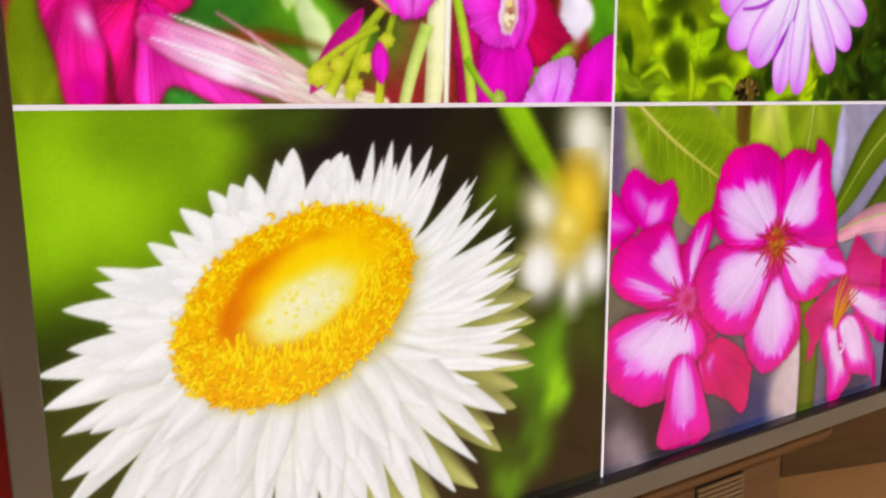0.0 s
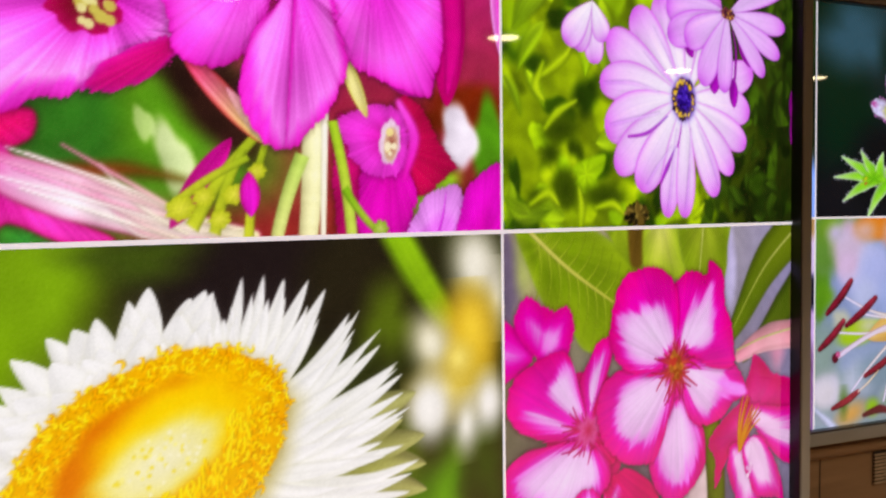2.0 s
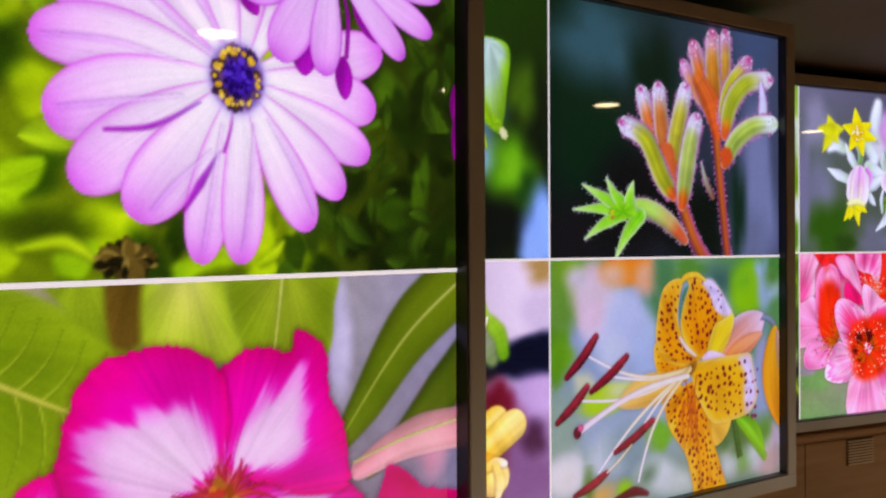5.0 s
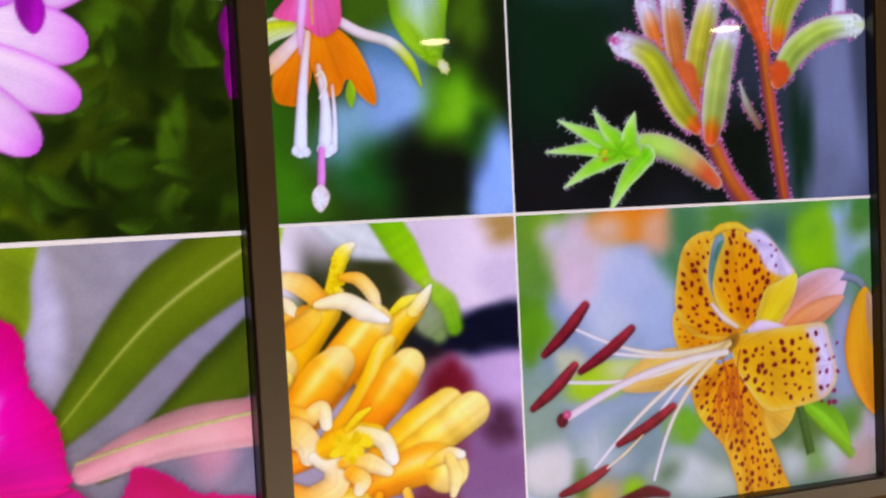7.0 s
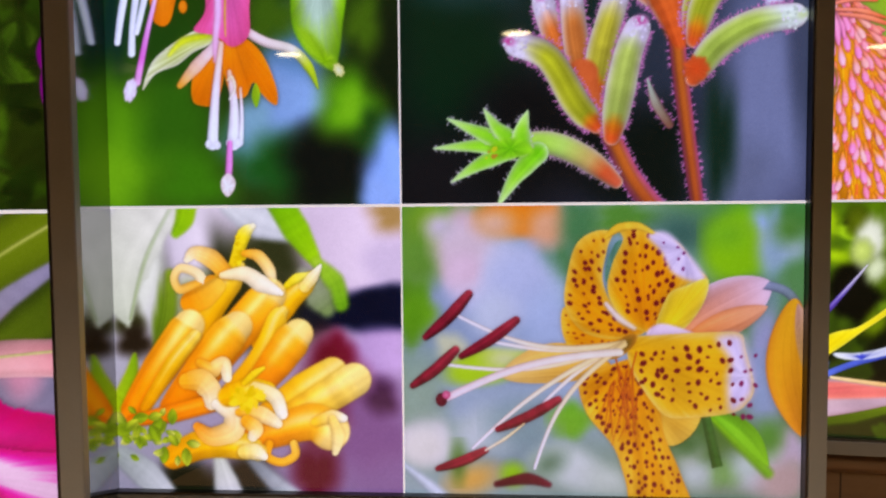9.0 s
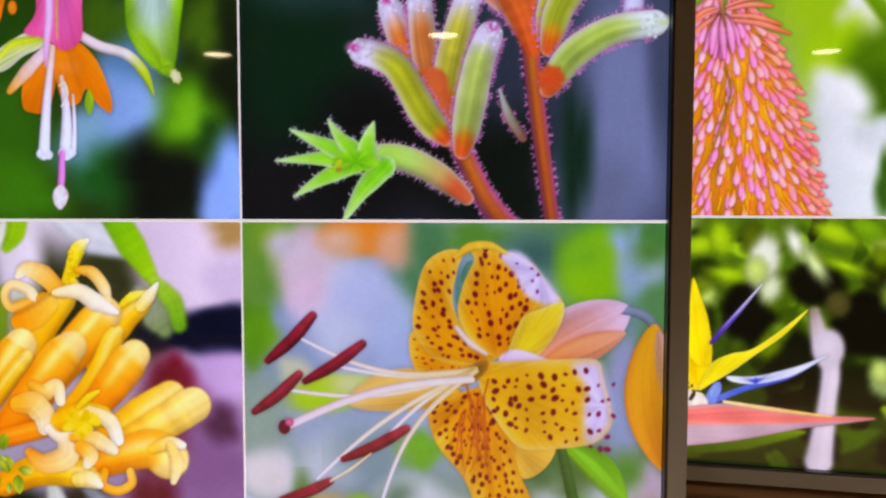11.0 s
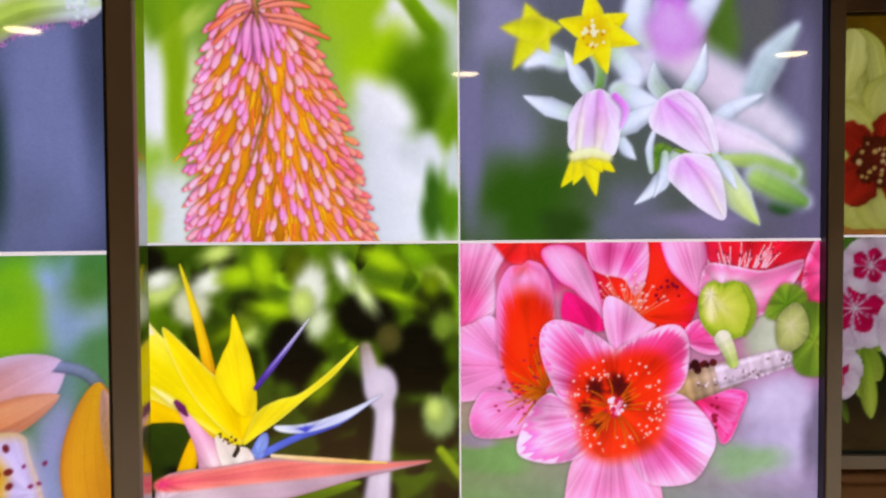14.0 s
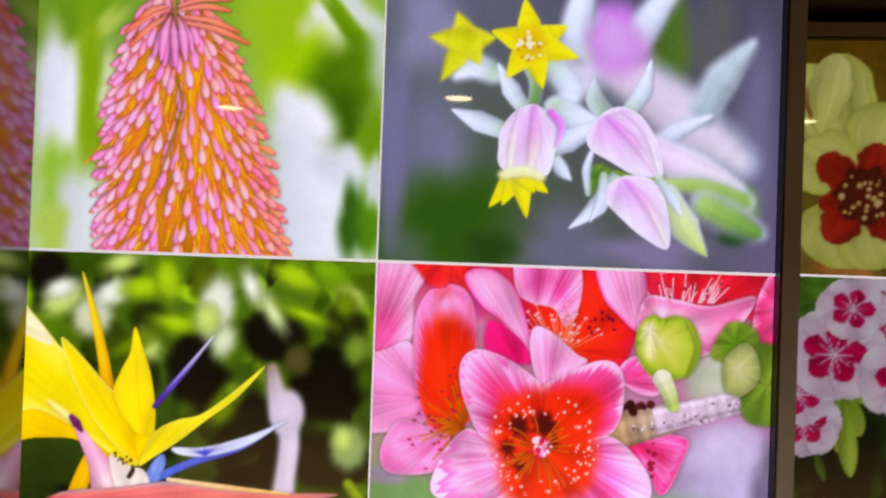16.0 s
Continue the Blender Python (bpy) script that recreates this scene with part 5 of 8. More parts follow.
    finger((0.714, 0.160, 0.872, 0.211, 1.009, 0.250, 1.076, 0.222), (0.0718, 0.1086, 0.1319, 0.1416))
    lip((1.028, 0.251, 1.086, 0.270, 1.125, 0.265), (0.0349, 0.0485, 0.0291), ((0, (250, 190, 50)), (1, (255, 246, 230))))
    lip((1.086, 0.261, 1.105, 0.202, 1.094, 0.144), (0.0291, 0.0485, 0.0233), ((0, (254, 210, 110)), (1, (255, 230, 170))))
    lip((0.861, 0.171, 0.854, 0.126, 0.905, 0.107, 0.952, 0.133, 0.949, 0.172), (0.0291, 0.0310, 0.0310, 0.0291), ((0, (244, 160, 20)), (1, (250, 190, 80))))
    finger((0.515, 0.119, 0.635, 0.170, 0.773, 0.161, 0.821, 0.142), (0.0853, 0.1086, 0.0950, 0.0621), YF)
    lip((0.772, 0.141, 0.812, 0.142, 0.841, 0.126), (0.0485, 0.0582, 0.0291), ((0, (252, 214, 110)), (1, (255, 246, 220))))
    finger((0.369, 0.247, 0.519, 0.277, 0.659, 0.313), (0.0388, 0.0659, 0.0621), DP, (250, 160, 40))
    # pale curls in the heart
    lip((0.623, 0.454, 0.662, 0.431, 0.705, 0.454, 0.716, 0.405), (0.0349, 0.0582, 0.0485, 0.0349))
    lip((0.572, 0.391, 0.621, 0.392, 0.656, 0.356, 0.659, 0.313), (0.0582, 0.0873, 0.0814, 0.0485))
    lip((0.678, 0.308, 0.732, 0.278, 0.731, 0.220, 0.656, 0.196, 0.607, 0.229), (0.0388, 0.0737, 0.0814, 0.0679, 0.0349), ((0, (255, 240, 214)), (0.6, (254, 206, 130)), (1, (244, 150, 40))))
    finger((0.718, 0.337, 0.797, 0.357, 0.855, 0.357), (0.0718, 0.0950, 0.0718), ((0, (240, 170, 10)), (1, (250, 200, 20))))
    lip((0.817, 0.372, 0.884, 0.338, 0.908, 0.279), (0.0388, 0.0543, 0.0427), ((0, (254, 220, 140)), (1, (255, 250, 236))))
    lip((0.756, 0.282, 0.834, 0.275, 0.892, 0.244), (0.0291, 0.0621, 0.0349))
    lip((0.785, 0.249, 0.813, 0.224, 0.803, 0.196), (0.0485, 0.0582, 0.0349))
    c.specks(30, 0.787, 0.333, 0.0543, 0.0310, 10, 0.010, ((250, 220, 40), (226, 190, 6), (246, 206, 30)), stretch=2.0)
    c.sweep((0.778, 0.386, 0.814, 0.419, 0.847, 0.439), (0.0194, 0.0271, 0.0116), ((0, (236, 190, 20)), (1, (246, 220, 50))), shadow=0.3)
    # green buds at the foot
    for k in range(46):
        x, y = 0.438, 0.208
        x, y = x + g.uniform(-0.13, 0.13), y + g.uniform(-0.075, 0.075) - 0.2 * (g.uniform(0, 0.1))
        a, L = g.uniform(0, 6.28), g.uniform(0.03, 0.07)
        c.petal(x, y, x + L * math.cos(a), y + L * math.sin(a), L * 0.6, (110, 136, 24), ((196, 206, 60), (150, 176, 30), (216, 220, 110))[k % 3], fat=0.5)


def s2_BR(c):
    """A tiger lily with long stamens."""
    c.backdrop(((160, 180, 176), (120, 140, 106), (110, 160, 60), (90, 150, 80)), [
        (0.495, 0.627, 0.5, 0.4, 0, (160, 180, 200), 0.5), (0.096, 0.914, 0.10, 0.10, 0, (130, 176, 50), 0.5), (0.037, 0.658, 0.05, 0.12, 0, (96, 150, 40), 0.5), (0.314, 0.734, 0.14, 0.10, 0, (206, 212, 240), 0.6), (0.215, 0.860, 0.07, 0.12, 0, (226, 190, 190), 0.5), (0.214, 0.769, 0.06, 0.08, 0, (232, 206, 216), 0.6),
        (0.415, 0.969, 0.13, 0.06, 0, (246, 130, 40), 0.4), (0.603, 0.934, 0.06, 0.08, 0, (90, 140, 90), 0.6), (0.531, 0.772, 0.06, 0.12, 0, (90, 140, 90), 0.6), (0.745, 0.952, 0.10, 0.05, 0, (96, 150, 60), 0.6), (1.114, 0.883, 0.10, 0.10, 0, (130, 200, 30), 0.5), (1.218, 0.884, 0.06, 0.10, 0, (160, 190, 226), 0.6), (1.303, 0.937, 0.04, 0.08, 0, (80, 140, 70), 0.6),
        (0.294, 0.460, 0.14, 0.045, 8, (190, 226, 60), 0.4), (0.165, 0.513, 0.05, 0.05, 0, (206, 214, 170), 0.6), (0.237, 0.330, 0.16, 0.06, 0, (160, 180, 190), 0.6), (0.068, 0.196, 0.08, 0.08, 0, (226, 220, 220), 0.5), (0.384, 0.166, 0.14, 0.07, 0, (126, 150, 150), 0.6), (0.567, 0.263, 0.05, 0.06, 0, (110, 180, 50), 0.6),
        (1.207, 0.458, 0.06, 0.2, 0, (160, 166, 190), 0.6), (1.034, 0.220, 0.14, 0.08, 0, (90, 126, 60), 0.6), (0.963, 0.163, 0.05, 0.05, 0, (206, 206, 190), 0.6), (1.298, 0.172, 0.06, 0.06, 0, (190, 176, 180), 0.6), (0.728, 0.774, 0.05, 0.1, 0, (110, 150, 150), 0.5)], rough=0.0)
    for x, y, r, col in ((0.314, 0.778, 0.12, (214, 222, 234)), (0.057, 0.629, 0.06, (120, 176, 40)), (0.185, 0.797, 0.07, (230, 200, 206)), (0.283, 0.211, 0.10, (196, 212, 206)), (0.516, 0.117, 0.08, (200, 218, 196)), (1.109, 0.862, 0.08, (146, 200, 40)), (1.268, 0.860, 0.07, (182, 202, 216)), (1.226, 0.085, 0.08, (206, 196, 200)), (0.086, 0.191, 0.06, (232, 236, 230)), (0.479, 0.702, 0.08, (176, 202, 206)), (0.553, 0.251, 0.05, (120, 180, 50)), (1.082, 0.084, 0.05, (96, 150, 50))):
        c.sweep((x - r * 0.4, y, x, y + r * 0.1, x + r * 0.4, y), (r * 1.3, r * 1.6, r * 1.2), ((0, col), (1, col)), soft=r * 0.6, shadow=0, shine=0, veins=0)
    # hazy leaves and blossoms far behind
    for x, y, rx, ry, a, col, soft in ((0.055, 0.815, 0.0747, 0.0934, 0, (110, 156, 60), 0.05), (0.034, 0.627, 0.0448, 0.0747, 0, (104, 160, 30), 0.04), (0.204, 0.870, 0.0934, 0.0822, 0, (226, 206, 206), 0.05), (0.213, 0.777, 0.0560, 0.0560, 20, (236, 206, 214), 0.04), (0.130, 0.927, 0.0448, 0.0373, 0, (214, 206, 210), 0.04), (0.406, 0.738, 0.1120, 0.1120, 0, (188, 202, 226), 0.06), (0.498, 0.625, 0.0747, 0.0934, 0, (176, 196, 222), 0.06), (0.314, 0.626, 0.0747, 0.0747, 0, (200, 214, 224), 0.05),
                                       (0.389, 0.951, 0.1158, 0.0560, 0, (250, 146, 40), 0.03), (0.315, 0.934, 0.0635, 0.0448, 0, (238, 190, 150), 0.04), (0.498, 0.922, 0.0672, 0.0635, 0, (236, 176, 130), 0.04), (0.589, 0.921, 0.0485, 0.0747, 0, (84, 136, 84), 0.05), (0.931, 0.899, 0.0934, 0.0672, 0, (74, 112, 96), 0.06), (1.110, 0.824, 0.0934, 0.0971, 0, (142, 204, 24), 0.05), (1.082, 0.897, 0.0635, 0.0448, 0, (126, 190, 40), 0.05), (1.233, 0.841, 0.0448, 0.0635, 0, (150, 180, 190), 0.04), (1.200, 0.695, 0.0560, 0.0448, 0, (120, 156, 150), 0.05), (1.285, 0.913, 0.0485, 0.0485, 0, (90, 140, 60), 0.05),
                                       (0.276, 0.438, 0.1307, 0.0485, 8, (176, 222, 40), 0.02), (0.350, 0.475, 0.0635, 0.0336, 0, (214, 226, 150), 0.03), (0.069, 0.361, 0.0747, 0.1120, 0, (150, 176, 150), 0.06), (0.067, 0.170, 0.0822, 0.0672, 0, (236, 236, 214), 0.04), (0.236, 0.055, 0.0822, 0.0448, 20, (226, 176, 90), 0.04), (0.376, 0.076, 0.0373, 0.0373, 0, (150, 206, 30), 0.03), (0.189, 0.113, 0.0187, 0.0560, 0, (84, 126, 40), 0.03), (0.405, 0.248, 0.1120, 0.0747, 0, (136, 164, 160), 0.06), (0.590, 0.277, 0.0747, 0.0299, 0, (120, 184, 50), 0.03), (0.590, 0.097, 0.0934, 0.0635, -30, (206, 220, 206), 0.04), (0.701, 0.059, 0.0747, 0.0448, -20, (196, 212, 190), 0.04),
                                       (0.497, 0.115, 0.0560, 0.0373, 30, (110, 140, 110), 0.04), (0.955, 0.194, 0.0747, 0.0560, 0, (84, 124, 70), 0.05), (0.992, 0.081, 0.0560, 0.0448, 0, (190, 206, 190), 0.04), (1.172, 0.120, 0.0747, 0.0485, 30, (190, 210, 190), 0.05), (1.281, 0.065, 0.0822, 0.0672, 30, (186, 164, 150), 0.04), (1.205, 0.363, 0.0373, 0.1120, 0, (150, 170, 190), 0.05), (1.225, 0.214, 0.0448, 0.0560, 0, (96, 150, 60), 0.04)):
        c.disc(x, y, rx, ry, a, col, col, soft=soft, shadow=0)
    c.sweep((1.045, 0.279, 1.135, 0.195, 1.227, 0.092), (0.0261, 0.0485, 0.0336), ((0, (140, 206, 30)), (1, (116, 170, 40))), soft=0.010, shadow=0)
    c.sweep((-0.010, 0.111, 0.085, 0.035, 0.141, -0.023), (0.0187, 0.0373, 0.0560), ((0, (190, 206, 206)), (1, (206, 216, 220))), soft=0.010, shadow=0)
    c.cut()
    g = c.rng
    D = (112, 24, 34)
    c.stroke(1.015, 0.310, 1.061, 0.111, 0.0287, 0.03587, (70, 110, 50), (60, 100, 40))
    c.petal(1.033, 0.302, 1.229, 0.116, 0.07175, (120, 190, 40), (140, 206, 40), fat=0.5, bend=0.2)
    # bud and the far petal
    c.petal(0.907, 0.552, 1.229, 0.734, 0.1883, (250, 150, 90), (240, 190, 196), (246, 214, 232), fat=0.5, blunt=0.6, veins=0.03, n=18, m=11)
    c.petal(0.942, 0.535, 1.218, 0.655, 0.08968, (246, 140, 70), (244, 170, 130), fat=0.5)
    c.stroke(1.211, 0.725, 1.322, 0.638, 0.0287, 0.03229, (130, 140, 160), (110, 130, 120), bend=0.35)
    c.petal(1.304, 0.682, 1.353, 0.210, 0.1507, (250, 184, 40), (244, 156, 30), (222, 140, 40), fat=0.5, blunt=0.55, bend=-0.16, n=20, m=11)
    c.petal(1.316, 0.665, 1.391, 0.354, 0.07175, (206, 160, 140), (230, 180, 60), fat=0.5)
    c.petal(0.801, 0.324, 1.006, 0.283, 0.2332, (246, 190, 50), (250, 210, 100), (244, 180, 50), fat=0.6, blunt=0.6)
    c.petal(0.711, 0.449, 0.334, 0.420, 0.1363, (246, 176, 50), (250, 206, 120), fat=0.5, blunt=0.6, bend=-0.15)
    OG = ((0, (206, 104, 16)), (0.45, (236, 138, 12)), (0.85, (250, 168, 22)), (1, (252, 196, 60)))
    LI = ((0, (236, 226, 246)), (0.7, (226, 212, 244)), (1, (236, 220, 236)))
    # upper petals, arched back
    c.loop((0.863, 0.293, 0.994, 0.294, 0.976, 0.224, 0.897, 0.184), (0.845, 0.308), ((0, (240, 170, 40)), (1, (250, 200, 80))))
    c.loop((0.556, 0.655, 0.542, 0.571, 0.589, 0.492, 0.690, 0.503, 0.782, 0.529, 0.680, 0.580), (0.771, 0.514), OG, (250, 190, 60), spots=(0.026, 0.005, (150, 60, 30)))
    c.loop((0.717, 0.544, 0.611, 0.571, 0.553, 0.655, 0.558, 0.757, 0.589, 0.864, 0.651, 0.908, 0.708, 0.903, 0.692, 0.848, 0.678, 0.738, 0.731, 0.633, 0.818, 0.570), (0.793, 0.542), OG, (252, 206, 90), spots=(0.030, 0.0080, D))
    c.loop((0.833, 0.562, 0.753, 0.604, 0.695, 0.700, 0.709, 0.811, 0.744, 0.877, 0.730, 0.918, 0.791, 0.928, 0.859, 0.901, 0.931, 0.864, 0.982, 0.790, 1.021, 0.746, 0.950, 0.724, 0.883, 0.625, 0.855, 0.544), (0.822, 0.551), OG, (252, 206, 80), spots=(0.032, 0.0090, D))
    c.loop((0.827, 0.891, 0.881, 0.905, 0.935, 0.860, 1.014, 0.753, 0.972, 0.739, 0.907, 0.769, 0.871, 0.835), (0.949, 0.846), LI, soft=0.010, shadow=0, spots=(0.042, 0.006, (130, 60, 110)))
    c.sweep((0.689, 0.889, 0.730, 0.918, 0.791, 0.924, 0.841, 0.902), (0.01483, 0.02966, 0.02595, 0.01112), ((0, (250, 190, 50)), (1, (252, 206, 70))), shadow=0.1)
    c.loop((0.741, 0.873, 0.716, 0.863, 0.687, 0.782, 0.691, 0.737, 0.712, 0.807), (0.707, 0.793), ((0, (110, 150, 150)), (1, (90, 140, 110))), shadow=0)
    c.sweep((0.689, 0.663, 0.731, 0.615, 0.782, 0.581), (0.01483, 0.02224, 0.01483), ((0, (240, 220, 210)), (1, (250, 226, 190))), soft=0.004)
    c.loop((0.854, 0.573, 0.893, 0.692, 0.950, 0.724, 1.023, 0.746, 1.008, 0.662, 0.937, 0.573), (0.862, 0.551), ((0, (250, 200, 10)), (0.7, (252, 216, 40)), (1, (246, 206, 50))), (252, 230, 120))
    c.loop((0.825, 0.570, 0.879, 0.597, 0.991, 0.558, 0.952, 0.532, 0.844, 0.540), (0.826, 0.551), ((0, (232, 206, 226)), (1, (240, 214, 230))), soft=0.004)
    # lower and right petals
    c.loop((0.783, 0.477, 0.681, 0.447, 0.600, 0.402, 0.626, 0.289, 0.715, 0.176, 0.755, 0.062, 0.796, -0.071, 0.979, -0.069, 0.941, 0.083, 0.886, 0.214, 0.867, 0.327, 0.830, 0.421), (0.772, 0.486), OG, (240, 160, 40), veins=0.06, spots=(0.028, 0.0080, D))
    c.loop((0.764, 0.544, 0.862, 0.559, 1.041, 0.569, 1.130, 0.565, 1.149, 0.510, 1.179, 0.384, 1.151, 0.324, 1.098, 0.294, 0.976, 0.279, 0.885, 0.286, 0.808, 0.380, 0.768, 0.458), (0.753, 0.505), ((0, (206, 130, 20)), (0.4, (246, 176, 20)), (0.9, (252, 192, 40)), (1, (252, 206, 90))), (250, 206, 100), veins=0.03)
    c.loop((1.056, 0.547, 1.130, 0.558, 1.153, 0.495, 1.175, 0.384, 1.141, 0.324, 1.101, 0.309, 1.089, 0.402, 1.096, 0.476), (1.150, 0.421), LI, soft=0.022, shadow=0)
    for k in range(64):
        x, y = 0.794, 0.430
        u, v = (k % 11) / 10, (k // 11) / 5
        x, y = x + 0.02 + u * 0.36 + g.uniform(-0.012, 0.012), y + (v - 0.5) * (0.13 + 0.13 * u) - 0.02 * u + g.uniform(-0.010, 0.010)
        z = 0.0105 * g.uniform(0.5, 1.25)
        c.dot(x, y, z, z * 0.75, g.uniform(0, 180), (130, 30, 80) if u > 0.85 else D)
    # throat lines and stamens
    for k in range(18):
        x, y = 0.743, 0.414
        c.stroke(x + g.uniform(-0.05, 0.05), y + g.uniform(-0.1, 0.1), x + g.uniform(-0.08, 0.06), y - g.uniform(0.1, 0.24), 0.006, 0.002, (190, 90, 30), (210, 116, 40), n=7, m=3)
    c.disc(0.743, 0.519, 0.06098, 0.02511, 40, (90, 84, 30), (190, 130, 40))
    Wt = (252, 240, 236)
    for x1, y1, b in ((0.133, 0.457, 0.16), (0.312, 0.534, 0.12), (0.188, 0.624, 0.20), (0.476, 0.320, -0.10), (0.236, 0.163, -0.10), (0.448, 0.094, -0.2)):
        c.stroke(0.756, 0.532, x1, y1, 0.021, 0.011, (240, 206, 130), Wt, bend=b, cap=True)
    c.stroke(0.747, 0.501, 0.135, 0.333, 0.026, 0.026, (250, 232, 200), (252, 222, 222), bend=-0.12, cap=True)
    c.disc(0.132, 0.333, 0.01973, 0.02332, 0, (120, 24, 50), (90, 16, 40))
    c.disc(0.149, 0.350, 0.01435, 0.01435, 0, (240, 130, 160), (200, 80, 120))
    for x0, y0, x1, y1, w in ((0.080, 0.549, 0.228, 0.697, 0.04125), (0.202, 0.484, 0.388, 0.608, 0.03946), (0.034, 0.381, 0.182, 0.506, 0.03946), (0.325, 0.232, 0.529, 0.336, 0.03767), (0.118, 0.092, 0.280, 0.158, 0.03587)):
        c.sweep((x0, y0, (x0 + x1) / 2 + 0.006, (y0 + y1) / 2 - 0.004, x1, y1), (w * 0.55, w * 0.95, w, w * 0.7), ((0, (120, 24, 44)), (0.6, (140, 40, 54)), (1, (150, 52, 62))), shine=0.3, veins=0.10, shadow=0.2)
    c.sweep((0.320, 0.041, 0.423, 0.061, 0.497, 0.042), (0.0187, 0.0411, 0.0187), ((0, (84, 14, 34)), (1, (110, 30, 50))), soft=0.004, shadow=0.2)
    c.sweep((0.283, 0.159, 0.349, 0.200, 0.414, 0.252), (0.0075, 0.0112, 0.0056), ((0, (246, 226, 190)), (1, (250, 220, 150))), shadow=0.1)


def s2_TL(c):
    """A fuchsia in orange, pink and white."""
    c.backdrop(((84, 130, 16), (24, 30, 24), (40, 80, 14), (36, 60, 12)), [
        (0.407, 0.205, 0.14, 0.20, 0, (96, 146, 20), 0.7), (0.326, 0.112, 0.10, 0.12, 0, (116, 166, 24), 0.8), (0.565, 0.315, 0.12, 0.20, 0, (58, 104, 18), 0.7), (0.616, 0.088, 0.12, 0.10, 0, (70, 122, 18), 0.7), (0.496, 0.577, 0.14, 0.12, 0, (40, 76, 18), 0.7), (0.343, 0.637, 0.05, 0.16, 0, (20, 52, 40), 0.7), (0.830, 0.216, 0.10, 0.10, 0, (90, 140, 130), 0.7), (0.947, 0.362, 0.13, 0.18, -20, (136, 164, 200), 0.5), (0.831, 0.281, 0.06, 0.08, 0, (130, 166, 176), 0.7),
        (1.007, 0.564, 0.10, 0.10, 0, (92, 130, 160), 0.7), (0.904, 0.140, 0.10, 0.10, 30, (36, 90, 30), 0.7), (1.093, 0.137, 0.16, 0.14, 0, (20, 24, 18), 0.5), (1.285, 0.465, 0.10, 0.20, 0, (24, 34, 16), 0.6), (1.162, 0.339, 0.10, 0.11, 0, (100, 156, 20), 0.7), (1.171, 0.330, 0.05, 0.06, 0, (124, 180, 30), 0.8), (1.245, 0.245, 0.06, 0.08, 0, (40, 76, 24), 0.7), (1.308, 0.096, 0.10, 0.15, 0, (150, 180, 238), 0.5), (1.260, 0.032, 0.06, 0.06, 0, (150, 176, 226), 0.7), (0.896, 0.640, 0.10, 0.08, 0, (70, 100, 20), 0.7), (1.213, 0.613, 0.06, 0.10, 0, (76, 104, 20), 0.7)], rough=0.0)
    c.cut()
    g = c.rng
    # the leaf tip that hangs in from above
    c.loop((0.993, 0.783, 0.967, 0.638, 1.006, 0.536, 1.080, 0.474, 1.108, 0.455, 1.127, 0.496, 1.142, 0.596, 1.150, 0.778), (1.067, 0.781), ((0, (206, 222, 206)), (0.65, (180, 206, 170)), (0.9, (136, 180, 40)), (1, (120, 170, 20))), veins=0.05, soft=0.003)
    c.loop((0.989, 0.601, 1.025, 0.517, 1.089, 0.466, 1.122, 0.487, 1.081, 0.525, 1.035, 0.581), (1.080, 0.488), ((0, (130, 176, 10)), (1, (150, 190, 40))), soft=0.010, shadow=0)
    c.disc(1.128, 0.458, 0.0166, 0.0240, 30, (236, 236, 190), (214, 206, 120), wave=0.08)
    # flower cut by the margin
    c.loop((0.483, 0.781, 0.483, 0.661, 0.501, 0.625, 0.535, 0.621, 0.559, 0.664, 0.574, 0.778), (0.530, 0.779), ((0, (255, 150, 40)), (1, (244, 126, 16))), veins=0.05)
    c.disc(0.594, 0.682, 0.0148, 0.0222, 0, (255, 150, 40), (244, 126, 16))
    for path, w in (((0.407, 0.802, 0.375, 0.655, 0.360, 0.566), (0.0296, 0.0259, 0.0222)), ((0.445, 0.801, 0.417, 0.635, 0.409, 0.528), (0.0296, 0.0222, 0.0259)), ((0.483, 0.799, 0.444, 0.653, 0.429, 0.598), (0.0259, 0.0222, 0.0185))):
        c.sweep(path, w, ((0, (226, 226, 240)), (1, (246, 244, 252))), shine=0.15, shadow=0.25)
    c.sweep((0.496, 0.707, 0.461, 0.578, 0.426, 0.430), (0.0148, 0.0203, 0.0259), ((0, (240, 190, 226)), (0.7, (226, 110, 196)), (1, (236, 170, 210))), shine=0.2)
    c.disc(0.401, 0.403, 0.0222, 0.0406, -14, (252, 246, 244), (236, 206, 226), wave=0.05)
    # sepals
    c.loop((0.735, 0.617, 0.649, 0.607, 0.552, 0.557, 0.478, 0.494, 0.444, 0.402, 0.492, 0.457, 0.570, 0.486, 0.628, 0.528, 0.705, 0.563), (0.725, 0.599), ((0, (236, 226, 206)), (0.6, (190, 206, 40)), (1, (224, 226, 170))), (238, 224, 200), rim=0.006, veins=0.06)
    c.sweep((0.668, 0.582, 0.591, 0.566, 0.542, 0.521), (0.0148, 0.0259, 0.0111), ((0, (196, 206, 30)), (1, (226, 230, 60))), soft=0.005, shadow=0)
    c.sweep((0.792, 0.606, 0.875, 0.558, 0.969, 0.528, 1.024, 0.471, 1.056, 0.397), (0.0296, 0.0333, 0.0333, 0.0333, 0.0055), ((0, (250, 200, 200)), (0.5, (226, 214, 190)), (0.75, (180, 200, 40)), (1, (150, 176, 30))), shine=0.2)
    # orange skirt
    SK = ((0, (255, 120, 40)), (0.5, (255, 140, 18)), (1, (246, 124, 10)))
    skirt = lambda path, foot: c.loop(path, foot, SK, (255, 150, 30), rim=0.004, veins=0.05, fold=0.05, shadow=0.4)
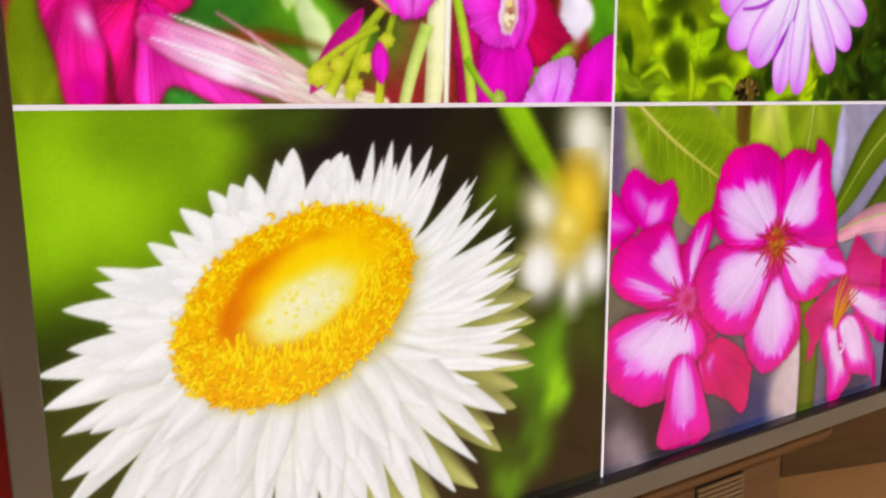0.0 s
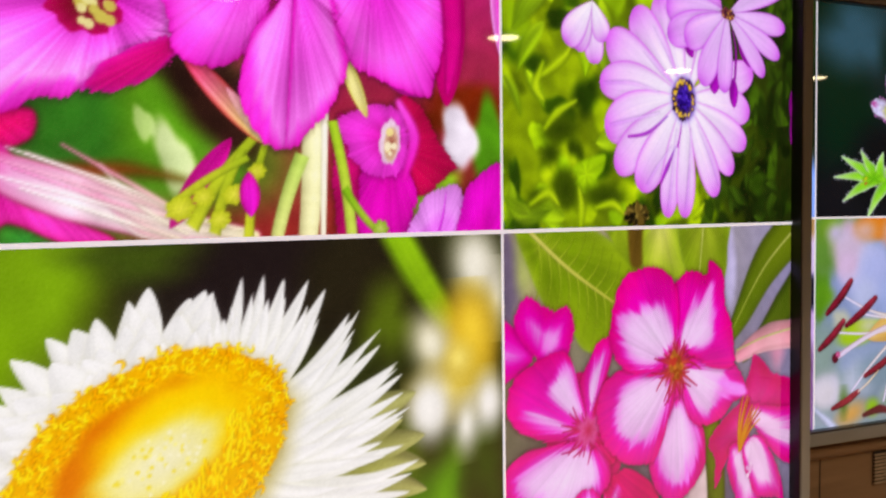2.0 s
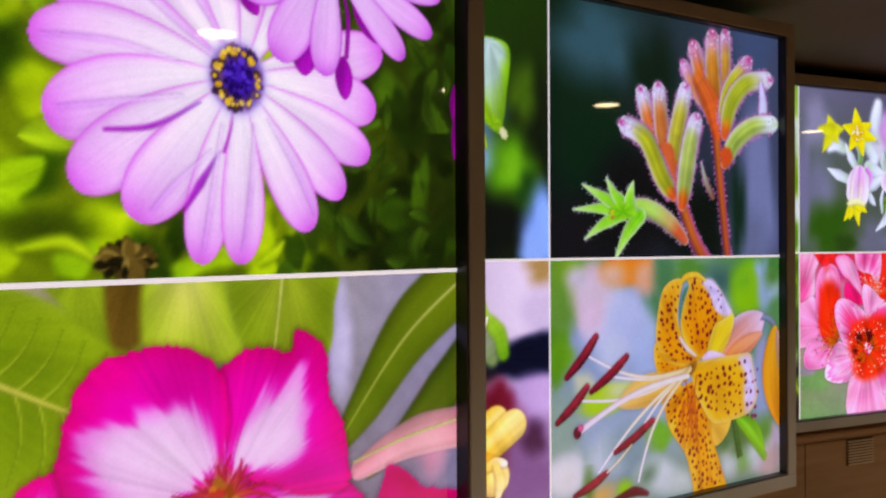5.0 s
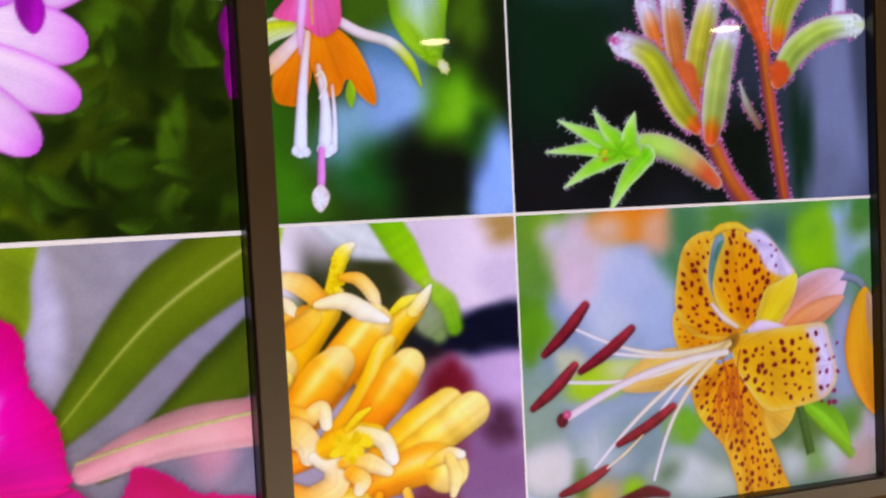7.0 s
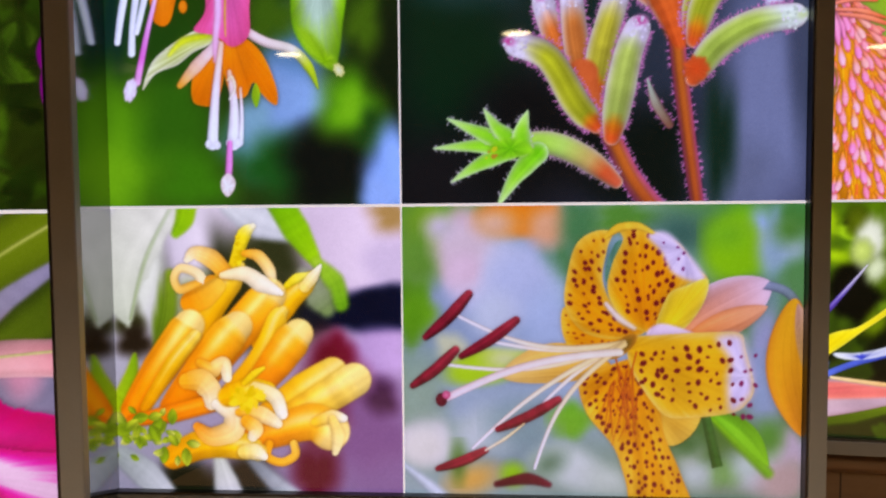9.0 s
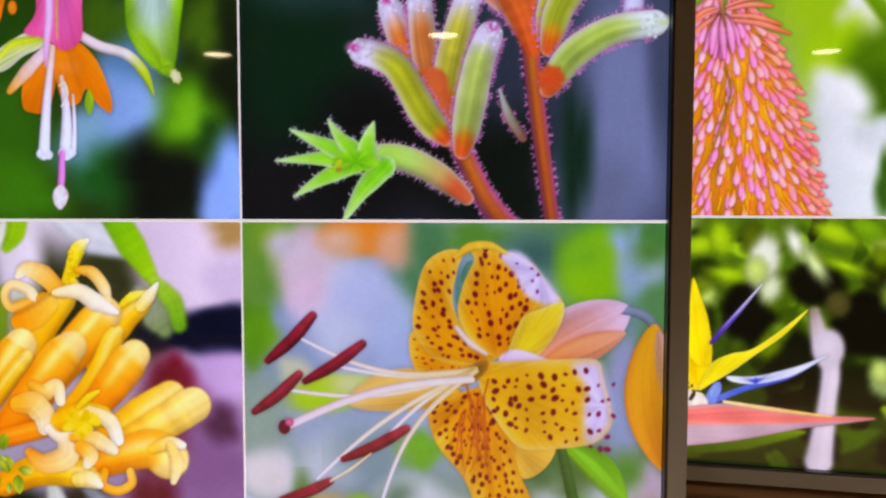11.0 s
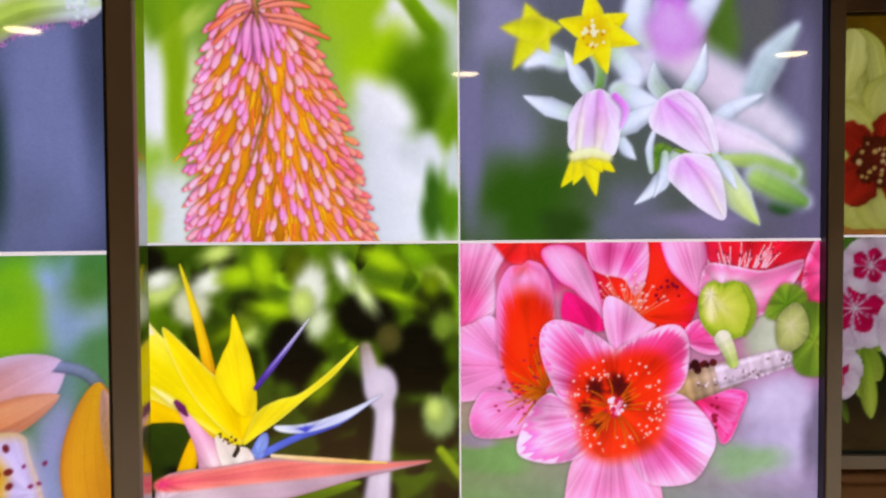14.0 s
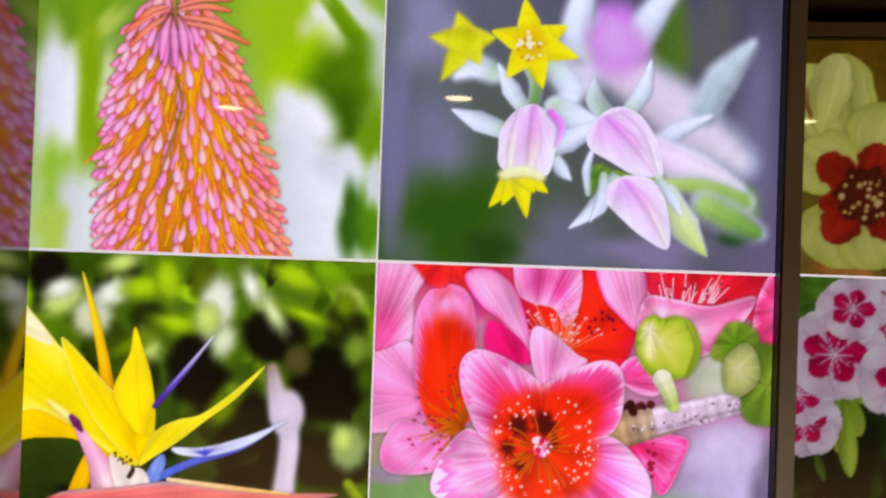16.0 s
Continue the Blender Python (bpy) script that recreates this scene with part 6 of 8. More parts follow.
    skirt((0.734, 0.571, 0.666, 0.527, 0.622, 0.444, 0.618, 0.370, 0.646, 0.347, 0.700, 0.353, 0.731, 0.442), (0.734, 0.589))
    skirt((0.724, 0.571, 0.731, 0.460, 0.758, 0.376, 0.805, 0.375, 0.831, 0.421, 0.853, 0.392, 0.890, 0.354, 0.914, 0.348, 0.913, 0.400, 0.883, 0.484, 0.847, 0.540, 0.791, 0.579), (0.754, 0.607))
    c.sweep((0.709, 0.553, 0.636, 0.481, 0.577, 0.417), (0.0296, 0.0443, 0.0222), ((0, (252, 214, 226)), (0.6, (250, 190, 150)), (1, (250, 160, 60))), shine=0.12, shadow=0.3)
    c.loop((0.840, 0.420, 0.856, 0.383, 0.842, 0.337, 0.826, 0.374), (0.840, 0.420), ((0, (190, 206, 30)), (1, (140, 180, 30))))
    # tube
    c.loop((0.688, 0.793, 0.670, 0.665, 0.630, 0.602, 0.706, 0.581, 0.762, 0.543, 0.819, 0.578, 0.825, 0.660, 0.815, 0.789), (0.749, 0.791), ((0, (255, 110, 160)), (0.6, (250, 110, 170)), (1, (244, 90, 140))), veins=0.06, shadow=0.3)
    c.sweep((0.715, 0.792, 0.715, 0.664, 0.705, 0.572, 0.704, 0.498), (0.0185, 0.0259, 0.0222, 0.0185), ((0, (250, 190, 226)), (1, (246, 170, 200))), shine=0.15, soft=0.004, shadow=0)
    c.sweep((0.744, 0.754, 0.739, 0.644, 0.740, 0.580), (0.0074, 0.0092, 0.0055), ((0, (206, 150, 60)), (1, (226, 160, 90))), shadow=0)
    # stamens and pistil
    for path, w in (((0.724, 0.553, 0.705, 0.424, 0.693, 0.312, 0.685, 0.215), (0.0185, 0.0259, 0.0333, 0.0406)), ((0.750, 0.460, 0.764, 0.348, 0.759, 0.217), (0.0148, 0.0296, 0.0480)), ((0.787, 0.403, 0.790, 0.310, 0.784, 0.217), (0.0092, 0.0129, 0.0185))):
        c.sweep(path, w, ((0, (255, 190, 160)), (0.4, (252, 226, 232)), (1, (250, 248, 252))), shine=0.2, shadow=0.35)
    c.sweep((0.744, 0.432, 0.759, 0.441, 0.768, 0.404, 0.750, 0.367), (0.0074, 0.0111, 0.0111, 0.0074), ((0, (250, 210, 160)), (1, (250, 230, 220))), shadow=0.2)
    for x, y in ((0.673, 0.215), (0.702, 0.211), (0.746, 0.218), (0.777, 0.217)):
        c.disc(x, y, 0.0129, 0.0148, 0, (255, 252, 248), (236, 226, 232))
    c.sweep((0.746, 0.218, 0.742, 0.143, 0.737, 0.090), (0.0185, 0.0240, 0.0222), ((0, (240, 130, 200)), (1, (232, 140, 200))), shine=0.2)
    c.loop((0.738, 0.115, 0.762, 0.090, 0.757, 0.058, 0.734, 0.034, 0.713, 0.059, 0.714, 0.094), (0.735, 0.068), ((0, (254, 248, 238)), (1, (244, 214, 206))))


def s2_TR(c):
    """Kangaroo paw: hairy tubes on red stems before a dark ground."""
    c.backdrop(((22, 22, 24), (66, 66, 84), (14, 40, 22), (78, 82, 106)), [
        (0.182, 0.486, 0.20, 0.24, 0, (14, 44, 24), 0.6), (0.247, 0.849, 0.22, 0.16, 0, (62, 92, 96), 0.7), (0.474, 0.211, 0.30, 0.20, 0, (22, 22, 22), 0.5), (0.547, 0.714, 0.12, 0.20, 0, (18, 40, 26), 0.6), (0.817, 0.117, 0.16, 0.2, 0, (18, 26, 20), 0.5),
        (1.199, 0.287, 0.15, 0.4, 0, (124, 126, 154), 0.6), (1.114, 0.093, 0.10, 0.14, 0, (110, 112, 134), 0.7), (1.162, 0.943, 0.14, 0.16, 0, (74, 86, 110), 0.7), (1.323, 0.600, 0.05, 0.4, 0, (76, 80, 98), 0.6), (1.053, 0.201, 0.05, 0.2, 0, (26, 50, 36), 0.7), (0.117, 0.084, 0.10, 0.12, 0, (28, 26, 28), 0.7)])
    c.cut()
    g = c.rng
    HR = (226, 134, 190)
    def bud(path, w, mid, tip=(226, 204, 222), foot=(220, 90, 40), end=(190, 60, 120)):
        """A furred tube from its orange foot to a pale tip with a darker mouth."""
        w = w * 1.10
        dark = [q * 0.84 for q in mid]
        pale = [0.72 * q + 0.28 * p for q, p in zip(mid, (226, 220, 206))]
        c.sweep(path, (w * 0.55, w * 0.92, w, w * 0.94, w * 0.9, w * 0.84), ((0, foot), (0.09, (224, 98, 36)), (0.17, mid), (0.62, mid), (0.74, pale), (0.88, tip), (1, tip)), (214, 190, 196), rim=3.2, shine=0.16, veins=0.05, shadow=0.42, hair=(230, 0.016, HR))
        c.sweep(path, (w * 0.40, w * 0.46, w * 0.42, w * 0.25), ((0, foot), (0.12, (214, 120, 30)), (0.22, dark), (0.7, mid), (1, tip)), soft=0.014, shadow=0, veins=0.06)
        x, y, px, py = path[-2], path[-1], path[-4], path[-3]
        n = math.hypot(x - px, y - py) + 1e-6
        c.disc(x + (x - px) / n * w * 0.28, y + (y - py) / n * w * 0.28, w * 0.24, w * 0.18, 0, end, [0.5 * q + 0.5 * p for q, p in zip(end, tip)], soft=0.010, shadow=0)
        c.specks(26, x, y, w * 0.44, w * 0.42, 0, w * 0.045, (tip, [q * 0.86 for q in tip], (240, 222, 232)))
    def stem(path, widths, c0, c1):
        c.sweep(path, [q * 1.08 for q in widths], ((0, c0), (1, c1)), (206, 90, 136), rim=2.2, shine=0.3, veins=0.05, hair=(300, 0.013, HR), shadow=0.3)
        c.sweep(path, [q * 0.5 for q in widths], ((0, (206, 120, 40)), (1, (176, 84, 40))), soft=0.007, shadow=0)
    OL, YE, OR, GR, YG = (184, 176, 34), (206, 168, 34), (222, 112, 44), (176, 192, 84), (184, 180, 44)
    stem((0.891, 0.816, 0.927, 0.423, 0.988, -0.021), (0.05251, 0.04901, 0.04201), (150, 84, 40), (122, 56, 52))
    stem((0.621, 0.409, 0.701, 0.230, 0.771, 0.085, 0.848, -0.021), (0.05251, 0.05601, 0.05952, 0.07002), (170, 100, 42), (150, 76, 74))
    c.sweep((0.893, 0.259, 0.849, 0.329, 0.821, 0.410), (0.02801, 0.03501, 0.003501), ((0, (130, 90, 70)), (1, (180, 196, 176))), (150, 80, 100), hair=(40, 0.012, HR))
    # upper spray
    bud((0.885, 0.631, 0.794, 0.701, 0.720, 0.809), 0.056, (214, 130, 90), (222, 150, 190))
    bud((0.908, 0.580, 0.840, 0.732, 0.784, 0.881), 0.088, OR, (220, 140, 160))
    bud((0.956, 0.624, 0.973, 0.799, 0.978, 0.962), 0.070, (196, 140, 60), (206, 140, 170))
    bud((0.928, 0.595, 0.898, 0.777, 0.895, 0.940), 0.092, (206, 130, 46), (220, 150, 166))
    c.sweep((0.810, 0.754, 0.878, 0.670, 0.924, 0.536), (0.0760, 0.1114, 0.0608), ((0, (206, 104, 48)), (1, (214, 90, 40))), soft=0.010, shadow=0, veins=0.06)
    bud((0.956, 0.571, 1.005, 0.735, 1.120, 0.861), 0.078, OL, (206, 130, 170))
    bud((0.971, 0.532, 1.012, 0.669, 1.111, 0.768, 1.254, 0.800), 0.086, (180, 182, 50), (224, 206, 220))
    c.sweep((1.219, 0.591, 1.228, 0.689, 1.212, 0.784), (0.0658, 0.0608, 0.0203), ((0, (206, 206, 214)), (1, (214, 190, 226))), (190, 140, 190), hair=(50, 0.012, HR))
    bud((0.970, 0.407, 1.043, 0.510, 1.159, 0.581, 1.288, 0.602), 0.088, GR, (226, 230, 214), end=(206, 214, 150))
    c.disc(0.978, 0.439, 0.0405, 0.0405, 0, (224, 84, 36), (206, 90, 44), wave=0.08, soft=0.006, shadow=0.1)
    # lower spray
    bud((0.603, 0.392, 0.536, 0.514, 0.480, 0.662), 0.0815, (214, 110, 50), (230, 208, 228), (220, 90, 40), (196, 60, 130))
    bud((0.625, 0.365, 0.589, 0.531, 0.572, 0.686), 0.0815, (206, 120, 60), (230, 208, 228), (220, 90, 40), (196, 60, 130))
    bud((0.649, 0.374, 0.677, 0.529, 0.726, 0.697), 0.0875, (196, 180, 62), (230, 208, 228), (220, 90, 40), (196, 60, 130))
    c.sweep((0.610, 0.426, 0.632, 0.339, 0.674, 0.251), (0.105, 0.07702, 0.05251), ((0, (208, 100, 54)), (1, (196, 100, 52))), soft=0.006, shadow=0)
    bud((0.653, 0.259, 0.589, 0.332, 0.497, 0.483, 0.391, 0.530), 0.0875, YG, (230, 208, 228), (220, 90, 40), (196, 60, 130))
    bud((0.706, 0.220, 0.730, 0.356, 0.758, 0.491, 0.789, 0.573), 0.0905, (184, 194, 96), (230, 208, 228), (220, 90, 40), (196, 60, 130))
    # open star
    c.sweep((0.362, 0.193, 0.497, 0.203, 0.618, 0.153, 0.720, 0.072), (0.06302, 0.07702, 0.08052, 0.07702, 0.04551), ((0, (150, 206, 50)), (0.45, (176, 206, 96)), (0.72, (190, 150, 90)), (0.85, (206, 90, 50)), (1, (196, 90, 60))), (214, 190, 170), rim=4, shine=0.22, hair=(170, 0.016, (206, 160, 180)), shadow=0.3)
    def ray(path, w):
        c.sweep(path, (w, w * 0.9, w * 0.5, w * 0.06), ((0, (120, 196, 24)), (0.5, (150, 214, 50)), (1, (214, 236, 170))), (216, 234, 186), rim=2.5, shine=0.1, hair=(26, 0.012, (220, 200, 206)))
    ray((0.461, 0.171, 0.389, 0.093, 0.325, -0.010), 0.07352)
    ray((0.371, 0.182, 0.263, 0.133, 0.171, 0.076), 0.06302)
    ray((0.371, 0.193, 0.245, 0.197, 0.111, 0.190), 0.05952)
    ray((0.371, 0.200, 0.264, 0.243, 0.159, 0.289), 0.06302)
    ray((0.389, 0.207, 0.329, 0.253, 0.282, 0.320), 0.06302)
    ray((0.407, 0.193, 0.411, 0.253, 0.429, 0.312), 0.07002)
    c.loop((0.299, 0.193, 0.354, 0.221, 0.425, 0.207, 0.443, 0.171, 0.371, 0.154, 0.310, 0.161), (0.371, 0.186), ((0, (110, 180, 20)), (1, (146, 206, 40))), soft=0.008, shadow=0)
    c.specks(9, 0.303, 0.168, 0.03501, 0.0175, 30, 0.005952, ((206, 200, 40), (186, 130, 50)))


def s3_BL(c):
    """A bird-of-paradise flower before dark leaves."""
    c.backdrop(((34, 44, 14), (40, 50, 16), (84, 110, 20), (96, 130, 24)), [], rough=0.03,
        wild=[(60, 0.07, ((60, 84, 12), (110, 146, 16), (84, 112, 14), (34, 40, 12), (136, 172, 30)), (0, 0.60, 1.34, 1.0)), (40, 0.07, ((24, 26, 12), (40, 52, 12), (70, 92, 16), (18, 18, 10)), (0.2, 0.0, 1.34, 0.55))])
    def leaf(x, y, rx, ry, a, col, soft=0.022):
        c.disc(x, y, rx, ry, a, [q * 1.05 for q in col], [q * 0.86 for q in col], wave=0.025, soft=soft, shadow=0.25)
    D, OL, LM, PL, WH = (22, 20, 10), (110, 132, 14), (160, 196, 24), (192, 214, 116), (230, 238, 218)
    for x, y, rx, ry, a, col in ((0.253, 0.928, 0.0652, 0.0724, 0, D), (0.448, 0.697, 0.0724, 0.0724, 0, (60, 80, 14)), (0.767, 0.625, 0.1087, 0.1358, 0, D), (1.000, 0.736, 0.1087, 0.0815, 0, D), (1.185, 0.590, 0.1268, 0.1268, 0, (20, 18, 8)), (1.237, 0.774, 0.0724, 0.0724, 0, (40, 46, 12)), (0.914, 0.443, 0.1087, 0.1087, 0, (26, 28, 12)), (1.189, 0.332, 0.1268, 0.0906, 0, (30, 32, 12)), (0.587, 0.788, 0.0543, 0.0435, 0, (40, 50, 12)), (0.762, 0.916, 0.0471, 0.0652, 0, (90, 104, 16)), (0.856, 0.699, 0.0543, 0.0906, 20, (84, 110, 16)), (0.573, 0.589, 0.0543, 0.0724, 0, (40, 50, 12)),
                                 (0.306, 0.839, 0.0797, 0.0471, 30, PL), (0.297, 0.875, 0.0543, 0.0326, 20, WH), (0.403, 0.786, 0.0652, 0.0688, -30, (206, 212, 176)), (0.471, 0.868, 0.0724, 0.0398, 25, WH), (0.568, 0.887, 0.0724, 0.0398, 10, LM), (0.647, 0.915, 0.0435, 0.0724, 10, LM), (0.496, 0.967, 0.0616, 0.0326, 20, PL), (0.589, 0.697, 0.0398, 0.0543, 30, PL), (0.676, 0.770, 0.0797, 0.0326, -6, LM), (0.536, 0.697, 0.0906, 0.0290, 30, OL), (0.809, 0.826, 0.0580, 0.1050, -10, WH), (0.837, 0.717, 0.0398, 0.0580, -20, (206, 220, 180)), (0.782, 0.789, 0.0435, 0.0543, 0, PL),
                                 (0.924, 0.900, 0.0290, 0.0616, 25, WH), (0.998, 0.818, 0.0290, 0.0724, 30, (206, 224, 160)), (1.069, 0.938, 0.0906, 0.0398, -20, LM), (1.178, 0.958, 0.0797, 0.0471, -30, (120, 160, 20)), (1.253, 0.876, 0.0471, 0.0326, -30, PL), (1.108, 0.810, 0.0797, 0.0217, -20, LM), (1.235, 0.848, 0.0362, 0.0435, 0, OL), (1.279, 0.701, 0.0471, 0.0580, 0, (116, 140, 50)), (1.262, 0.377, 0.0616, 0.0761, 0, (150, 172, 110)), (1.243, 0.405, 0.0362, 0.0471, 10, PL), (0.841, 0.498, 0.0435, 0.0724, -30, OL), (0.876, 0.553, 0.0362, 0.0362, 0, (110, 140, 30)), (0.716, 0.480, 0.0362, 0.0362, 0, (70, 90, 20)), (1.313, 0.608, 0.0362, 0.0543, 0, (70, 90, 16))):
        leaf(x, y, rx, ry, a, col)
    c.sweep((1.001, 0.626, 1.031, 0.479, 1.063, 0.406, 1.053, 0.259, 1.030, 0.040), (0.0471, 0.0797, 0.0724, 0.0724, 0.1087), ((0, (150, 136, 130)), (0.2, (206, 194, 214)), (1, (196, 184, 202))), soft=0.012, shadow=0.2)
    c.disc(1.083, 0.663, 0.0471, 0.0543, 0, (92, 84, 44), (70, 70, 30), soft=0.016, shadow=0)
    c.disc(1.058, 0.488, 0.0543, 0.0761, 0, (216, 204, 222), (200, 188, 208), soft=0.012, shadow=0)
    c.sweep((1.264, 0.257, 1.378, 0.108, 1.454, 0.014), (0.0362, 0.0398, 0.0435), ((0, (130, 150, 30)), (1, (120, 140, 30))), soft=0.008)
    c.sweep((0.547, 0.075, 0.758, 0.117, 0.973, 0.150), (0.0906, 0.1087, 0.0181), ((0, (70, 90, 16)), (1, (110, 136, 20))), soft=0.008)
    c.cut()
    Y = ((0, (248, 192, 2)), (0.45, (253, 214, 4)), (0.85, (250, 226, 16)), (1, (252, 236, 90)))
    # the thin upright sepal
    c.sweep((0.473, 0.481, 0.453, 0.607, 0.415, 0.768, 0.367, 0.929), (0.0471, 0.0398, 0.0290, 0.0054), ((0, (230, 150, 20)), (0.4, (236, 180, 20)), (1, (232, 214, 50))), shine=0.12)
    # the sepals to the left, in one sheaf
    c.loop((0.429, 0.382, 0.394, 0.329, 0.352, 0.230, 0.323, 0.123, 0.380, 0.123, 0.418, 0.248, 0.454, 0.355), (0.436, 0.409), ((0, (236, 170, 8)), (1, (240, 186, 10))), (220, 150, 4))
    c.loop((0.125, 0.375, 0.245, 0.381, 0.367, 0.377, 0.455, 0.319, 0.542, 0.354, 0.469, 0.481, 0.277, 0.526, 0.123, 0.526), (0.542, 0.318), ((0, (244, 186, 2)), (0.7, (246, 200, 6)), (1, (240, 190, 8))), veins=0.04)
    c.loop((0.116, 0.882, 0.204, 0.793, 0.274, 0.714, 0.318, 0.669, 0.472, 0.549, 0.593, 0.462, 0.622, 0.408, 0.595, 0.318, 0.543, 0.297, 0.463, 0.346, 0.375, 0.409, 0.244, 0.472, 0.123, 0.499), (0.569, 0.318), Y, (244, 226, 120), rim=0.004, veins=0.035, fold=0.03)
    c.loop((0.305, 0.714, 0.388, 0.639, 0.482, 0.538, 0.620, 0.426, 0.586, 0.318, 0.525, 0.333, 0.409, 0.463, 0.336, 0.606), (0.569, 0.318), ((0, (250, 190, 2)), (0.6, (253, 210, 4)), (1, (254, 224, 20))), (246, 236, 170), rim=0.004, veins=0.03, fold=0.03, shadow=0.16)
    c.loop((0.117, 0.864, 0.225, 0.767, 0.278, 0.696, 0.236, 0.696, 0.118, 0.766), (0.118, 0.766), ((0, (246, 232, 140)), (1, (250, 240, 190))), soft=0.004, shadow=0)
    c.sweep((0.269, 0.503, 0.322, 0.463, 0.375, 0.418), (0.0109, 0.0290, 0.0145), ((0, (250, 230, 130)), (1, (252, 232, 150))), soft=0.005, shadow=0)
    # the middle and the right sepal
    c.loop((0.544, 0.755, 0.575, 0.679, 0.605, 0.589, 0.623, 0.462, 0.611, 0.408, 0.558, 0.408, 0.483, 0.526, 0.502, 0.607, 0.531, 0.670), (0.586, 0.354), ((0, (250, 180, 2)), (0.5, (253, 206, 6)), (1, (250, 226, 30))), (240, 196, 10), rim=0.004, veins=0.03)
    c.loop((0.574, 0.300, 0.620, 0.408, 0.690, 0.451, 0.770, 0.473, 0.859, 0.538, 0.976, 0.639, 0.894, 0.538, 0.788, 0.453, 0.700, 0.381, 0.622, 0.327), (0.574, 0.300), ((0, (250, 190, 2)), (0.6, (252, 214, 8)), (1, (236, 222, 40))), (252, 232, 110), rim=0.004, veins=0.03, shadow=0.3)
    # blue arrows
    c.sweep((0.619, 0.495, 0.671, 0.562, 0.735, 0.643, 0.805, 0.735), (0.0163, 0.0235, 0.0163, 0.0036), ((0, (76, 44, 140)), (0.5, (104, 84, 180)), (1, (226, 226, 240))), lit=(206, 200, 232), shine=0.1)
    c.sweep((0.623, 0.254, 0.755, 0.317, 0.906, 0.367, 1.044, 0.456), (0.0290, 0.0254, 0.0181, 0.0036), ((0, (96, 120, 216)), (0.6, (70, 84, 190)), (1, (210, 216, 240))), shine=0.1)
    c.loop((0.683, 0.361, 0.705, 0.339, 0.790, 0.335, 0.915, 0.370, 1.023, 0.439, 1.048, 0.459, 0.933, 0.410, 0.790, 0.367), (0.790, 0.335), ((0, (40, 44, 170)), (0.55, (70, 80, 200)), (0.8, (190, 196, 240)), (1, (214, 220, 248))), soft=0.002)
    c.loop((0.593, 0.255, 0.622, 0.318, 0.651, 0.339, 0.662, 0.317, 0.653, 0.278, 0.632, 0.242), (0.623, 0.264), ((0, (110, 140, 220)), (1, (150, 170, 236))), (90, 104, 200))
    # pink foot
    c.loop((0.344, 0.449, 0.376, 0.427, 0.422, 0.373, 0.476, 0.319, 0.543, 0.268, 0.563, 0.174, 0.440, 0.167, 0.406, 0.302), (0.492, 0.175), ((0, (250, 226, 216)), (0.6, (240, 196, 206)), (1, (226, 160, 190))), (206, 130, 170), rim=0.006, veins=0.06)
    c.loop((0.476, 0.326, 0.543, 0.297, 0.596, 0.278, 0.615, 0.191, 0.527, 0.174), (0.562, 0.192), ((0, (252, 246, 238)), (1, (246, 226, 214))), veins=0.04)
    c.sweep((0.348, 0.452, 0.366, 0.431, 0.383, 0.406), (0.0181, 0.0290, 0.0091), ((0, (110, 40, 100)), (1, (96, 34, 84))), shadow=0.2)
    c.specks(12, 0.516, 0.322, 0.0471, 0.0145, -30, 0.004, ((96, 60, 30), (60, 40, 20)))
    c.sweep((0.543, 0.261, 0.554, 0.282, 0.553, 0.297), (0.0145, 0.0163, 0.0072), ((0, (40, 30, 20)), (1, (60, 50, 30))), shadow=0)
    # the long bract
    c.loop((0.295, 0.191, 0.516, 0.227, 0.689, 0.252, 0.860, 0.235, 1.028, 0.223, 1.229, 0.222, 1.091, 0.189, 0.947, 0.160, 0.737, 0.104, 0.521, 0.065, 0.299, 0.041), (0.297, 0.110), ((0, (206, 180, 196)), (0.6, (222, 196, 206)), (1, (190, 160, 180))), (150, 110, 120), rim=0.004, veins=0.04)
    c.loop((0.295, 0.191, 0.516, 0.222, 0.690, 0.239, 0.861, 0.224, 1.028, 0.219, 1.229, 0.222, 1.091, 0.200, 0.841, 0.176, 0.562, 0.157, 0.296, 0.140), (0.296, 0.168), ((0, (226, 60, 130)), (0.6, (232, 90, 110)), (1, (236, 130, 120))), soft=0.006, shadow=0, veins=0.06)
    c.sweep((0.672, 0.256, 0.860, 0.235, 1.070, 0.219), (0.0134, 0.0200, 0.0067), ((0, (240, 214, 170)), (0.6, (244, 190, 130)), (1, (246, 200, 100))), shadow=0)


